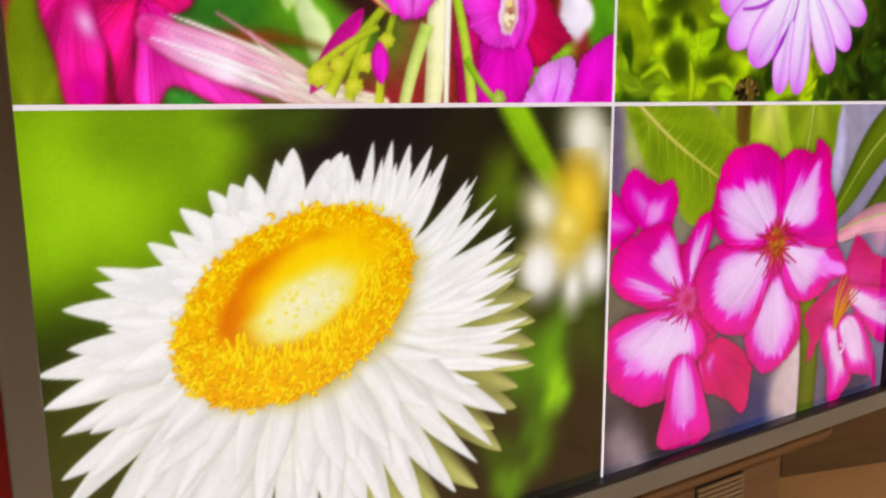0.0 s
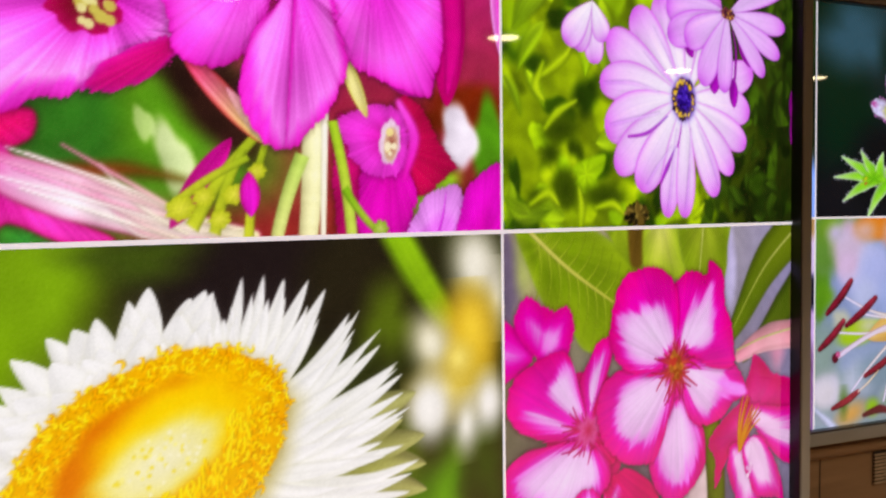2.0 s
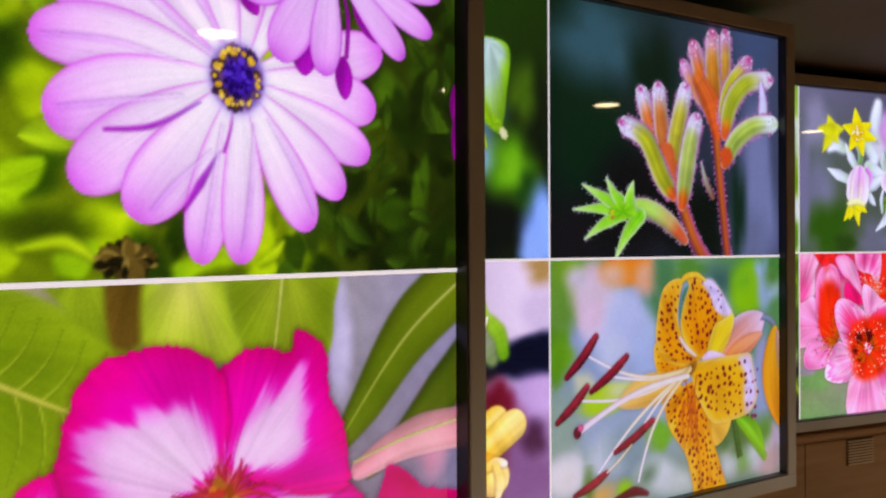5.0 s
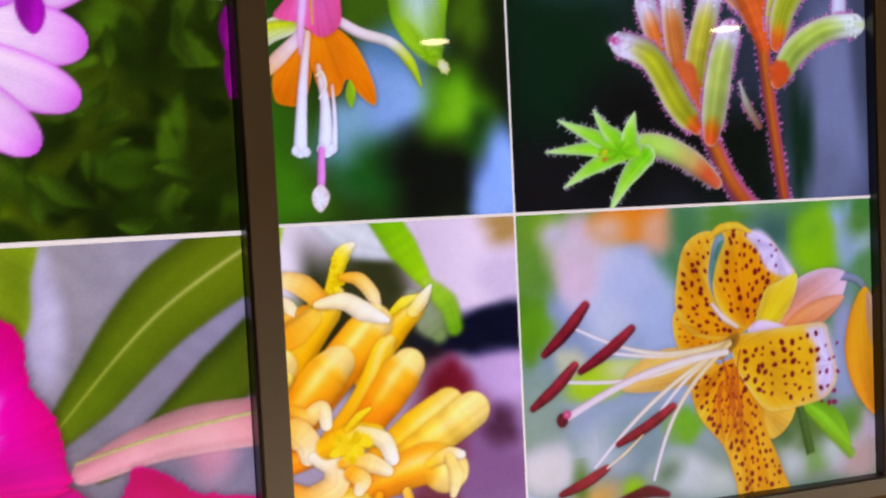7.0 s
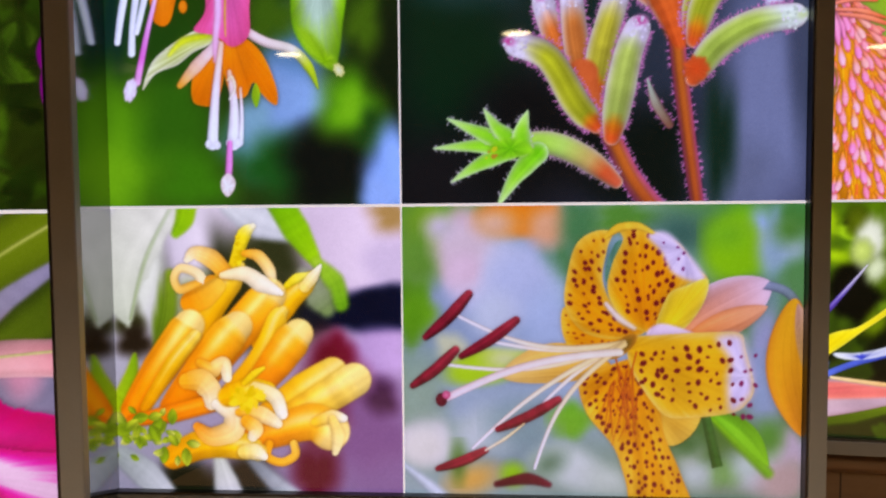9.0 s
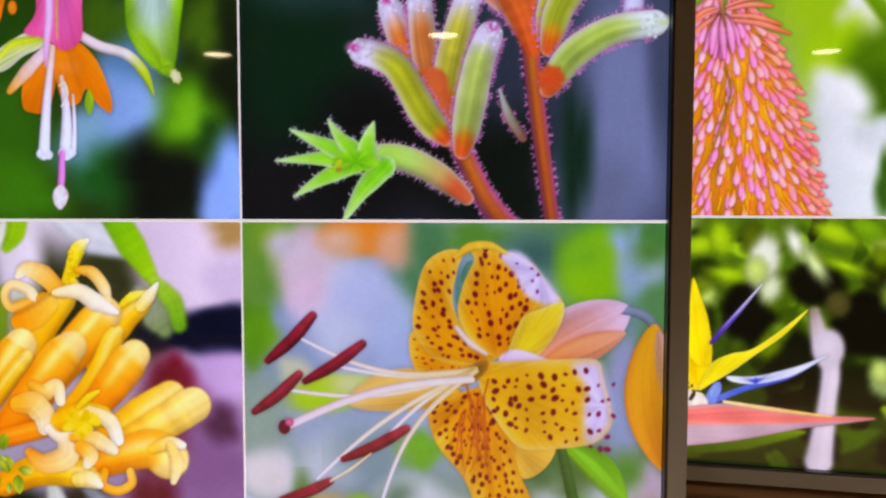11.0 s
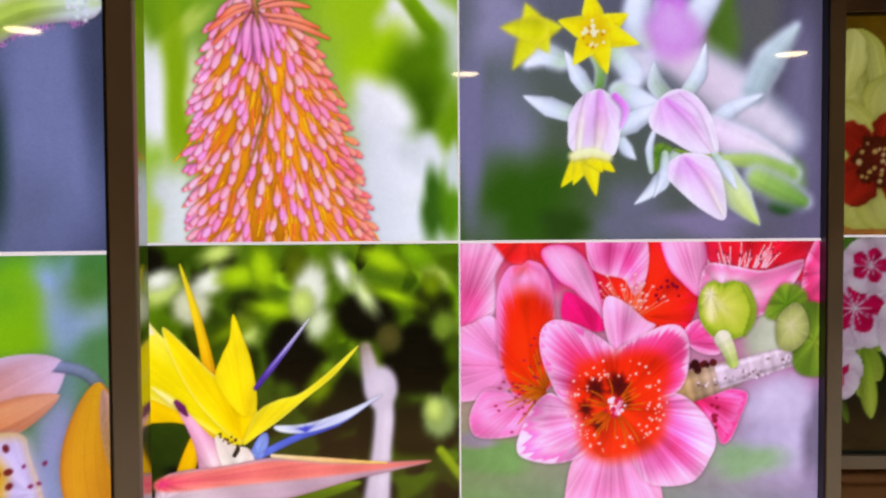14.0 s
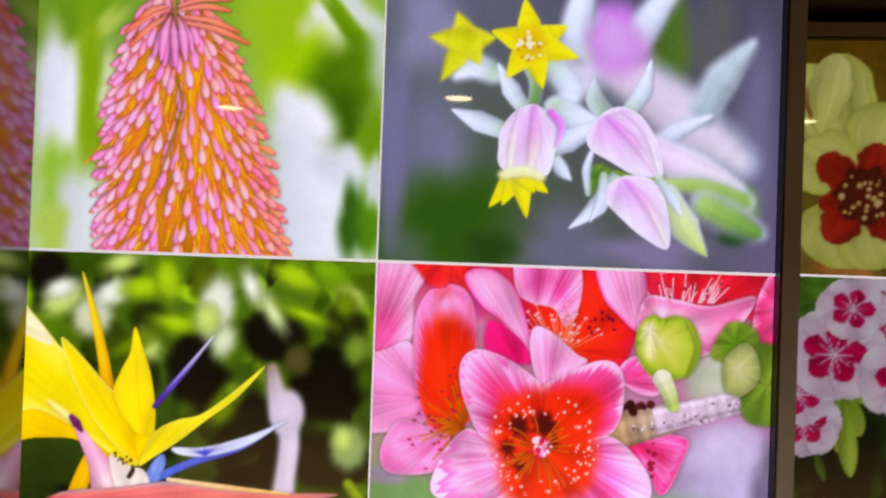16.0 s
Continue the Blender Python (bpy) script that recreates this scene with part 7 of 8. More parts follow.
def s3_BR(c):
    """Red cotton tree flowers, green buds and a bare twig."""
    c.backdrop(((110, 160, 90), (150, 150, 170), (236, 140, 180), (200, 100, 140)), [
        (0.115, 0.226, 0.16, 0.06, 0, (120, 166, 96), 0.4), (0.057, 0.294, 0.08, 0.03, 0, (150, 146, 150), 0.5), (1.198, 0.285, 0.20, 0.18, 0, (186, 184, 206), 0.5), (1.195, 0.405, 0.12, 0.08, 0, (206, 202, 222), 0.6), (1.055, 0.188, 0.14, 0.06, 0, (140, 180, 130), 0.6), (1.128, 0.645, 0.08, 0.10, 0, (190, 206, 170), 0.5), (1.325, 0.263, 0.05, 0.16, 0, (120, 116, 132), 0.6), (1.208, 0.765, 0.08, 0.06, 0, (96, 140, 40), 0.5), (0.513, 0.957, 0.5, 0.12, 0, (226, 60, 90), 0.5), (0.318, 0.878, 0.05, 0.05, 0, (190, 60, 120), 0.5)], rough=0.02)
    c.cut()
    def leafy(path, foot, stops, *edge, **k):
        """A petal with marked veins and folds."""
        k.setdefault("veins", 0.075)
        k.setdefault("fold", 0.075)
        k.setdefault("uneven", 0.10)
        k.setdefault("shadow", 0.42)
        c.loop(path, foot, stops, *edge, **k)
    g = c.rng
    # back row
    PK, PL, DP, RD = (242, 100, 156), (250, 176, 206), (234, 44, 112), (240, 52, 20)
    soft_pink = ((0, (246, 130, 180)), (0.6, PK), (0.85, PL), (1, (250, 206, 226)))
    leafy((-0.068, 1.046, 0.103, 1.010, 0.165, 0.963, 0.128, 0.877, 0.126, 0.753, 0.051, 0.676, -0.082, 0.705), (-0.025, 0.648), soft_pink, (250, 206, 226), soft=0.006)
    leafy((0.122, 1.029, 0.315, 1.032, 0.326, 0.955, 0.298, 0.897, 0.201, 0.916, 0.152, 0.954), (0.238, 1.031), ((0, (240, 60, 50)), (1, (236, 40, 40))), soft=0.006)
    leafy((0.482, 1.034, 0.731, 1.037, 0.893, 1.020, 0.877, 0.804, 0.819, 0.666, 0.678, 0.646, 0.517, 0.725, 0.495, 0.841), (0.677, 0.725), ((0, (242, 60, 16)), (0.75, (238, 46, 30)), (1, (228, 30, 70))), veins=0.06)
    leafy((0.472, 1.053, 0.650, 1.056, 0.688, 0.959, 0.674, 0.852, 0.635, 0.803, 0.594, 0.861, 0.514, 0.880, 0.466, 0.922), (0.536, 0.783), ((0, DP), (0.6, (238, 80, 150)), (0.9, (248, 160, 200)), (1, PL)), PL)
    for k in range(44):
        a = radians(g.uniform(25, 165))
        x, y = 0.617, 0.705
        L = g.uniform(0.05, 0.19)
        c.stroke(x + 0.04 * math.cos(a), y + 0.04 * math.sin(a), x + L * math.cos(a), y + L * math.sin(a), 0.005, 0.003, (240, 90, 40), (250, 170, 150))
        c.dot(x + L * math.cos(a), y + L * math.sin(a), 0.006, 0.004, 0, (250, 200, 190))
    c.specks(12, 0.756, 0.803, 0.05855, 0.05074, 0, 0.005074, ((120, 10, 50),))
    leafy((0.872, 1.039, 1.307, 1.045, 1.330, 0.925, 1.290, 0.845, 1.122, 0.884, 0.916, 0.902), (1.061, 0.844), ((0, (226, 40, 60)), (0.7, (220, 34, 50)), (1, (200, 40, 80))))
    for k in range(26):
        x, y = 1.008, 0.907
        u = g.uniform(-0.14, 0.16)
        c.stroke(x + u * 0.8, y - 0.01, x + u * 1.1 + g.uniform(-0.02, 0.02), y + g.uniform(0.03, 0.10), 0.006, 0.003, (250, 200, 200), (255, 236, 230))
        c.dot(x + u * 1.1, y + g.uniform(0.0, 0.06), 0.005, 0.006, 0, (150, 40, 60))
    leafy((0.735, 1.037, 0.873, 1.020, 0.907, 0.941, 0.892, 0.863, 0.881, 0.792, 0.815, 0.843, 0.757, 0.911), (0.899, 0.725), ((0, DP), (0.5, (244, 120, 176)), (0.85, (250, 170, 204)), (1, PL)), (236, 70, 140))
    leafy((0.906, 0.912, 0.998, 0.907, 1.122, 0.888, 1.272, 0.925, 1.218, 0.815, 1.146, 0.741, 1.064, 0.717, 0.899, 0.745, 0.877, 0.823), (0.969, 0.804), ((0, (250, 200, 214)), (0.6, (250, 190, 206)), (0.9, (240, 120, 168)), (1, (248, 180, 206))), (250, 210, 222))
    leafy((1.370, 1.046, 1.288, 0.945, 1.262, 0.805, 1.276, 0.745, 1.377, 0.725), (1.374, 0.886), ((0, (240, 130, 170)), (0.8, (226, 70, 120)), (1, (240, 150, 180))))
    leafy((0.819, 0.670, 0.879, 0.713, 0.946, 0.654, 0.959, 0.590, 0.902, 0.583, 0.840, 0.617), (0.820, 0.626), ((0, DP), (0.8, (244, 100, 160)), (1, PL)), PL)
    # left flower
    leafy((0.127, 0.728, 0.041, 0.709, -0.082, 0.648, -0.079, 0.449, 0.064, 0.434, 0.160, 0.452, 0.206, 0.571), (0.187, 0.552), ((0, (244, 120, 160)), (0.5, (246, 146, 190)), (0.9, (246, 160, 200)), (1, PL)), PL)
    leafy((0.199, 0.452, 0.102, 0.476, 0.049, 0.419, 0.033, 0.352, 0.066, 0.300, 0.191, 0.301, 0.259, 0.339, 0.296, 0.416), (0.266, 0.455), ((0, (236, 60, 90)), (0.35, (240, 90, 150)), (0.8, (248, 160, 204)), (1, (236, 110, 170))), (250, 190, 216))
    leafy((0.286, 0.445, 0.193, 0.452, 0.145, 0.571, 0.131, 0.724, 0.140, 0.839, 0.178, 0.908, 0.224, 0.916, 0.251, 0.932, 0.302, 0.909, 0.334, 0.830, 0.349, 0.647, 0.363, 0.531), (0.262, 0.493), ((0, (238, 70, 10)), (0.86, (240, 54, 18)), (0.94, (242, 70, 90)), (1, (248, 130, 180))), (250, 150, 190), veins=0.05)
    leafy((0.156, 0.808, 0.178, 0.885, 0.251, 0.909, 0.302, 0.890, 0.323, 0.809, 0.280, 0.824, 0.214, 0.828), (0.240, 0.916), ((0, PL), (1, (248, 150, 196))), soft=0.045, shadow=0, veins=0.02)
    for k in range(44):
        a = radians(g.uniform(60, 300))
        x, y = 0.305, 0.464
        L = g.uniform(0.04, 0.16)
        c.stroke(x, y, x + L * math.cos(a), y + L * math.sin(a), 0.008, 0.004, (150, 70, 10), (214, 130, 20))
        c.dot(x + L * math.cos(a) * 1.25, y + L * math.sin(a) * 1.25, 0.006, 0.004, 0, (150, 40, 70))
    leafy((0.293, 0.951, 0.322, 0.986, 0.394, 0.983, 0.458, 0.933, 0.495, 0.851, 0.525, 0.725, 0.477, 0.732, 0.417, 0.817, 0.353, 0.863), (0.538, 0.686), ((0, (238, 70, 130)), (0.4, (246, 140, 190)), (0.85, (250, 176, 210)), (1, (246, 150, 190))), (226, 60, 130), rim=0.006)
    leafy((0.374, 0.805, 0.417, 0.809, 0.501, 0.740, 0.518, 0.674, 0.379, 0.705), (0.499, 0.647), ((0, (220, 20, 90)), (1, (230, 36, 116))))
    # twig and lower right blossom
    leafy((0.804, 0.418, 0.915, 0.456, 1.028, 0.451, 1.062, 0.427, 1.035, 0.348, 0.995, 0.265, 0.958, 0.257, 0.928, 0.329, 0.845, 0.370), (0.864, 0.429), ((0, (226, 30, 80)), (0.6, (236, 60, 120)), (0.9, (246, 120, 176)), (1, (226, 40, 110))), (248, 150, 190), veins=0.08)
    c.specks(8, 0.947, 0.388, 0.02342, 0.07806, 0, 0.007806, ((150, 20, 60),))
    c.stroke(0.783, 0.450, 1.027, 0.517, 0.1249, 0.09758, (176, 150, 90), (206, 190, 180), m=9, veins=0.12)
    c.stroke(0.945, 0.497, 1.259, 0.581, 0.08587, 0.07806, (214, 200, 206), (190, 180, 180), m=9, veins=0.14)
    c.specks(60, 1.068, 0.522, 0.203, 0.03513, 15, 0.004684, ((232, 222, 226), (150, 130, 130), (214, 204, 206), (120, 96, 90), (240, 232, 236)))
    c.specks(9, 0.882, 0.543, 0.07026, 0.01756, 0, 0.01171, ((60, 20, 20), (90, 30, 30)))
    # buds
    leafy((1.186, 0.835, 1.274, 0.815, 1.284, 0.755, 1.210, 0.705, 1.126, 0.725), (1.208, 0.765), ((0, (96, 140, 30)), (1, (120, 150, 50))), soft=0.006)
    leafy((1.255, 0.745, 1.334, 0.765, 1.378, 0.685, 1.382, 0.524, 1.298, 0.493, 1.234, 0.545), (1.316, 0.625), ((0, (130, 160, 50)), (1, (96, 130, 40))), soft=0.006)
    leafy((1.180, 0.725, 1.242, 0.769, 1.285, 0.725, 1.291, 0.645, 1.233, 0.589, 1.178, 0.605, 1.165, 0.665), (1.220, 0.685), ((0, (206, 212, 150)), (0.6, (176, 190, 110)), (1, (140, 150, 90))), veins=0.0, fold=0.02)
    leafy((0.929, 0.853, 0.962, 0.843, 1.011, 0.852, 1.066, 0.824, 1.094, 0.745, 1.069, 0.669, 1.004, 0.636, 0.931, 0.646, 0.883, 0.705, 0.873, 0.784, 0.897, 0.833), (0.949, 0.764), ((0, (226, 234, 150)), (0.35, (206, 222, 96)), (0.8, (176, 204, 60)), (1, (120, 156, 30))), (150, 180, 60), veins=0.0, fold=0.015)
    leafy((0.897, 0.823, 0.930, 0.827, 0.947, 0.764, 0.936, 0.701, 0.904, 0.713, 0.890, 0.774), (0.918, 0.804), ((0, (236, 240, 190)), (1, (214, 226, 130))), soft=0.012, shadow=0)
    c.sweep((1.045, 0.834, 1.080, 0.745, 1.049, 0.650), (0.009758, 0.01952, 0.009758), ((0, (150, 176, 50)), (1, (110, 140, 40))), soft=0.006, shadow=0)
    c.sweep((0.967, 0.638, 0.988, 0.598, 1.005, 0.551), (0.06635, 0.05464, 0.04293), ((0, (226, 236, 190)), (1, (170, 200, 100))))
    # the great flower
    leafy((0.563, 0.592, 0.526, 0.686, 0.520, 0.771, 0.543, 0.802, 0.606, 0.773, 0.677, 0.713, 0.713, 0.689, 0.638, 0.637), (0.580, 0.549), ((0, (240, 90, 150)), (0.5, (244, 130, 184)), (0.9, (250, 176, 210)), (1, PL)), (250, 200, 222))
    leafy((0.446, 0.268, 0.526, 0.214, 0.645, 0.245, 0.728, 0.135, 0.711, -0.022, 0.411, -0.014, 0.389, 0.143), (0.554, 0.354), ((0, RD), (0.4, (242, 80, 130)), (0.62, (246, 140, 190)), (1, PL)), PL)
    leafy((0.732, 0.442, 0.820, 0.433, 0.907, 0.353, 0.941, 0.279, 0.926, 0.210, 0.850, 0.113, 0.688, 0.116, 0.626, 0.236, 0.684, 0.352), (0.602, 0.402), ((0, RD), (0.45, (238, 50, 110)), (0.8, (244, 120, 180)), (1, (250, 190, 220))), (250, 200, 222), veins=0.12)
    leafy((0.384, 0.423, 0.321, 0.454, 0.259, 0.401, 0.222, 0.328, 0.203, 0.259, 0.231, 0.220, 0.329, 0.198, 0.427, 0.216, 0.495, 0.277, 0.494, 0.375), (0.553, 0.374), ((0, RD), (0.42, (242, 80, 140)), (0.62, (246, 130, 186)), (0.85, (250, 186, 216)), (0.97, (238, 110, 180)), (1, (250, 200, 222))), (250, 200, 222))
    leafy((0.569, 0.592, 0.488, 0.666, 0.399, 0.709, 0.336, 0.717, 0.294, 0.682, 0.289, 0.609, 0.320, 0.512, 0.376, 0.423, 0.503, 0.394, 0.581, 0.471), (0.566, 0.442), ((0, RD), (0.55, (242, 56, 40)), (0.70, (242, 76, 130)), (0.88, (248, 150, 196)), (0.97, (250, 180, 212)), (1, (240, 100, 170))), (252, 214, 230))
    leafy((0.563, 0.592, 0.638, 0.643, 0.734, 0.689, 0.802, 0.689, 0.838, 0.634, 0.836, 0.528, 0.807, 0.459, 0.743, 0.426, 0.643, 0.402, 0.561, 0.471), (0.582, 0.432), ((0, RD), (0.6, (242, 56, 36)), (0.78, (244, 60, 110)), (0.95, (244, 90, 150)), (1, (252, 190, 216))), (252, 196, 220), rim=0.010)
    leafy((0.400, 0.438, 0.432, 0.531, 0.510, 0.581, 0.599, 0.592, 0.699, 0.599, 0.761, 0.538, 0.746, 0.440, 0.756, 0.361, 0.722, 0.263, 0.638, 0.216, 0.526, 0.202, 0.450, 0.249, 0.425, 0.356), (0.567, 0.393), ((0, (236, 60, 10)), (1, (243, 54, 22))), soft=0.035, shadow=0)
    for dx, dy, r in ((0.492, 0.468, 0.03903), (0.577, 0.475, 0.04684), (0.456, 0.395, 0.02927), (0.602, 0.416, 0.02537), (0.500, 0.335, 0.02537)):
        c.disc(dx, dy, r * 0.8, r, 30, (84, 14, 20), (110, 22, 16), wave=0.16, soft=0.012, shadow=0)
    for k in range(30):
        a, L = radians(g.uniform(0, 360)), g.uniform(0.07, 0.16)
        x, y = 0.559, 0.397
        L = L * (1.15 if math.sin(a) < 0 else 0.8)
        c.stroke(x + 0.03 * math.cos(a), y + 0.03 * math.sin(a), x + L * math.cos(a), y + L * 0.9 * math.sin(a), 0.008, 0.004, (170, 70, 10), (226, 130, 20), bend=g.uniform(-0.2, 0.2))
    c.specks(95, 0.567, 0.403, 0.1913, 0.1717, 0, 0.004098, ((255, 206, 190), (255, 226, 206), (250, 180, 160)), inner=0.6)
    c.specks(30, 0.567, 0.397, 0.03903, 0.03122, 0, 0.007806, ((255, 230, 236), (240, 150, 180), (255, 240, 240), (200, 30, 70)))


def s3_TL(c):
    """A poker flower, pink over orange."""
    c.backdrop(((176, 206, 130), (206, 224, 214), (96, 132, 24), (130, 170, 60)), [
        (0.275, 0.626, 0.09, 0.10, 0, (196, 214, 190), 0.6), (0.307, 0.771, 0.16, 0.07, 40, (110, 148, 30), 0.5), (0.395, 0.739, 0.10, 0.03, 45, (170, 196, 90), 0.6), (0.261, 0.465, 0.08, 0.24, 0, (228, 236, 246), 0.45), (0.373, 0.504, 0.05, 0.30, 4, (132, 166, 24), 0.6), (0.425, 0.524, 0.03, 0.12, 0, (206, 220, 170), 0.6), (0.264, 0.250, 0.06, 0.12, 0, (150, 190, 70), 0.6), (0.354, 0.109, 0.08, 0.16, 0, (214, 228, 226), 0.5), (0.259, 0.071, 0.05, 0.08, 0, (170, 200, 90), 0.6),
        (0.981, 0.818, 0.10, 0.10, 20, (170, 190, 120), 0.6), (1.055, 0.765, 0.20, 0.20, -30, (150, 190, 30), 0.6), (1.128, 0.750, 0.07, 0.10, 20, (232, 240, 244), 0.5), (1.238, 0.810, 0.12, 0.06, -45, (206, 222, 210), 0.6), (1.220, 0.772, 0.03, 0.16, 40, (110, 150, 16), 0.5), (1.305, 0.646, 0.04, 0.12, 0, (206, 220, 224), 0.6),
        (1.057, 0.618, 0.10, 0.14, -30, (156, 200, 14), 0.6), (1.204, 0.587, 0.12, 0.14, 0, (86, 124, 12), 0.55), (1.188, 0.457, 0.09, 0.10, 0, (66, 100, 10), 0.6), (1.060, 0.453, 0.10, 0.12, 20, (232, 240, 246), 0.5), (1.100, 0.252, 0.14, 0.16, 0, (226, 236, 246), 0.5), (1.228, 0.291, 0.10, 0.08, -30, (222, 234, 240), 0.5), (1.309, 0.405, 0.05, 0.10, 0, (110, 150, 20), 0.6),
        (1.103, 0.068, 0.14, 0.12, 0, (220, 232, 240), 0.5), (1.249, 0.126, 0.05, 0.12, 0, (64, 104, 30), 0.5), (1.314, 0.127, 0.05, 0.12, 10, (92, 140, 24), 0.5), (1.317, 0.257, 0.03, 0.08, 0, (200, 216, 214), 0.6)], rough=0.0)
    c.cut()
    g = c.rng
    ax, ay = 0.634, 0.821
    fx, fy = 0.735, -0.157
    # half widths from the crown to the foot
    S, H = (0, 0.06, 0.15, 0.33, 0.52, 0.82, 1.0), [k * 0.00182 for k in (40, 88, 108, 138, 160, 175, 182)]
    half = lambda s: float(np.interp(s, S, H))
    run = (0.02, 0.12, 0.3, 0.55, 0.8, 1.0)
    side = [(ax + (fx - ax) * s + q * half(s) * 0.86, ay + (fy - ay) * s) for q, way in ((-1, run), (1, run[::-1])) for s in way]
    c.loop([v for p in side for v in p], (ax, ay), ((0, (196, 120, 110)), (0.25, (214, 130, 70)), (0.6, (222, 150, 24)), (1, (226, 140, 30))), veins=0.10, uneven=0.1)
    # feet of the florets: yellow and orange streaks
    for k in range(260):
        s, u = g.uniform(0.22, 1.0), g.uniform(-0.92, 0.92)
        x, y = ax + (fx - ax) * s + u * half(s), ay + (fy - ay) * s
        lean, L = u * 0.75, g.uniform(0.07, 0.13)
        col = ((250, 172, 30), (246, 146, 40), (240, 118, 60), (252, 186, 40), (226, 140, 40))[k % 5]
        c.stroke(x, y, x + math.sin(lean) * L, y - math.cos(lean) * L, 0.010, 0.006, col, [q * 0.94 for q in col], veins=0.05, shadow=0.2, bend=g.uniform(-0.12, 0.12))
    florets = []
    rows = 34
    for k in range(rows):
        s = 0.03 + 1.0 * k / (rows - 1)
        n = int(6 + 5.0 * min(1, s * 1.6))
        for j in range(n):
            t = -1 + 2 * (j + 0.5 + 0.5 * (k % 2) - 0.25 + g.uniform(-0.34, 0.34)) / n
            florets.append((s + g.uniform(-0.016, 0.016), math.sin(t * 1.45) / math.sin(1.45), t))
    for s, u, t in sorted(florets, key=lambda f: (-round(f[0] * 14), -abs(f[1]))):
        # the tip lies at (x, y); the floret hangs outwards and down
        x, y = ax + (fx - ax) * s + u * half(s) * 1.04, ay + (fy - ay) * s
        lean = t * (1.05 + 0.15 * (u > 0)) + g.uniform(-0.14, 0.14)
        L = (0.092 if s < 0.25 else 0.078) * g.uniform(0.8, 1.2)
        dx, dy = math.sin(lean) * L, -math.cos(lean) * L
        warm = min(1.0, max(0.0, 1.3 * s - 0.25 + 0.45 * max(0, u - 0.2) - 0.3 * max(0, -u - 0.4) + g.uniform(-0.18, 0.18)))
        foot = (240 + 8 * warm, 122 + 34 * warm, 120 - 96 * warm)
        far = abs(u) ** 3
        tip = (250 + g.uniform(-6, 5), 158 + g.uniform(-22, 26) - 30 * far * (u > 0), 198 + g.uniform(-18, 16) - 84 * far * (u > 0))
        w = g.uniform(0.023, 0.030)
        c.sweep((x - dx, y - dy, x - dx * 0.45 + g.uniform(-0.004, 0.004), y - dy * 0.45 + 0.004, x, y), (w * 0.35, w * 0.62, w, w * 0.55), ((0, foot), (0.28, [0.6 * p + 0.4 * q for p, q in zip(foot, tip)]), (0.5, tip), (0.9, [min(255, q * 1.06) for q in tip]), (1, (226, 110, 130))), shine=0.22, veins=0.03, shadow=0.30)
    # the crown: longer florets spread sideways
    for x0, y0, x1, y1 in ((0.649, 0.822, 0.818, 0.851), (0.658, 0.811, 0.815, 0.814), (0.613, 0.811, 0.475, 0.731), (0.622, 0.793, 0.490, 0.685), (0.658, 0.786, 0.848, 0.743), (0.667, 0.768, 0.882, 0.707), (0.604, 0.820, 0.517, 0.773)):
        c.sweep((x0, y0, (x0 + x1) / 2, (y0 + y1) / 2 + 0.012, x1, y1), (0.012, 0.019, 0.022, 0.010), ((0, (222, 130, 120)), (0.6, (240, 140, 110)), (1, (226, 100, 70))), shine=0.25, shadow=0.4)
    for k in range(12):
        x, y = 0.632, 0.785
        u = g.uniform(-1, 1)
        c.sweep((x + 0.02 * u, y, x + 0.05 * u, y - 0.05, x + 0.075 * u + g.uniform(-0.01, 0.01), y - g.uniform(0.10, 0.16)), (0.010, 0.020, 0.028, 0.014), ((0, (196, 120, 130)), (0.5, (236, 150, 200)), (1, (232, 130, 190))), shine=0.25, shadow=0.45)
    c.sweep((0.621, 0.857, 0.629, 0.825, 0.645, 0.749), (0.0181, 0.0163, 0.0073), ((0, (214, 140, 110)), (1, (120, 90, 50))), shadow=0.3)
    c.sweep((0.647, 0.586, 0.672, 0.496, 0.639, 0.368, 0.605, 0.258), (0.0054, 0.0091, 0.0109, 0.0054), ((0, (110, 100, 40)), (1, (150, 120, 30))), soft=0.003, shadow=0)


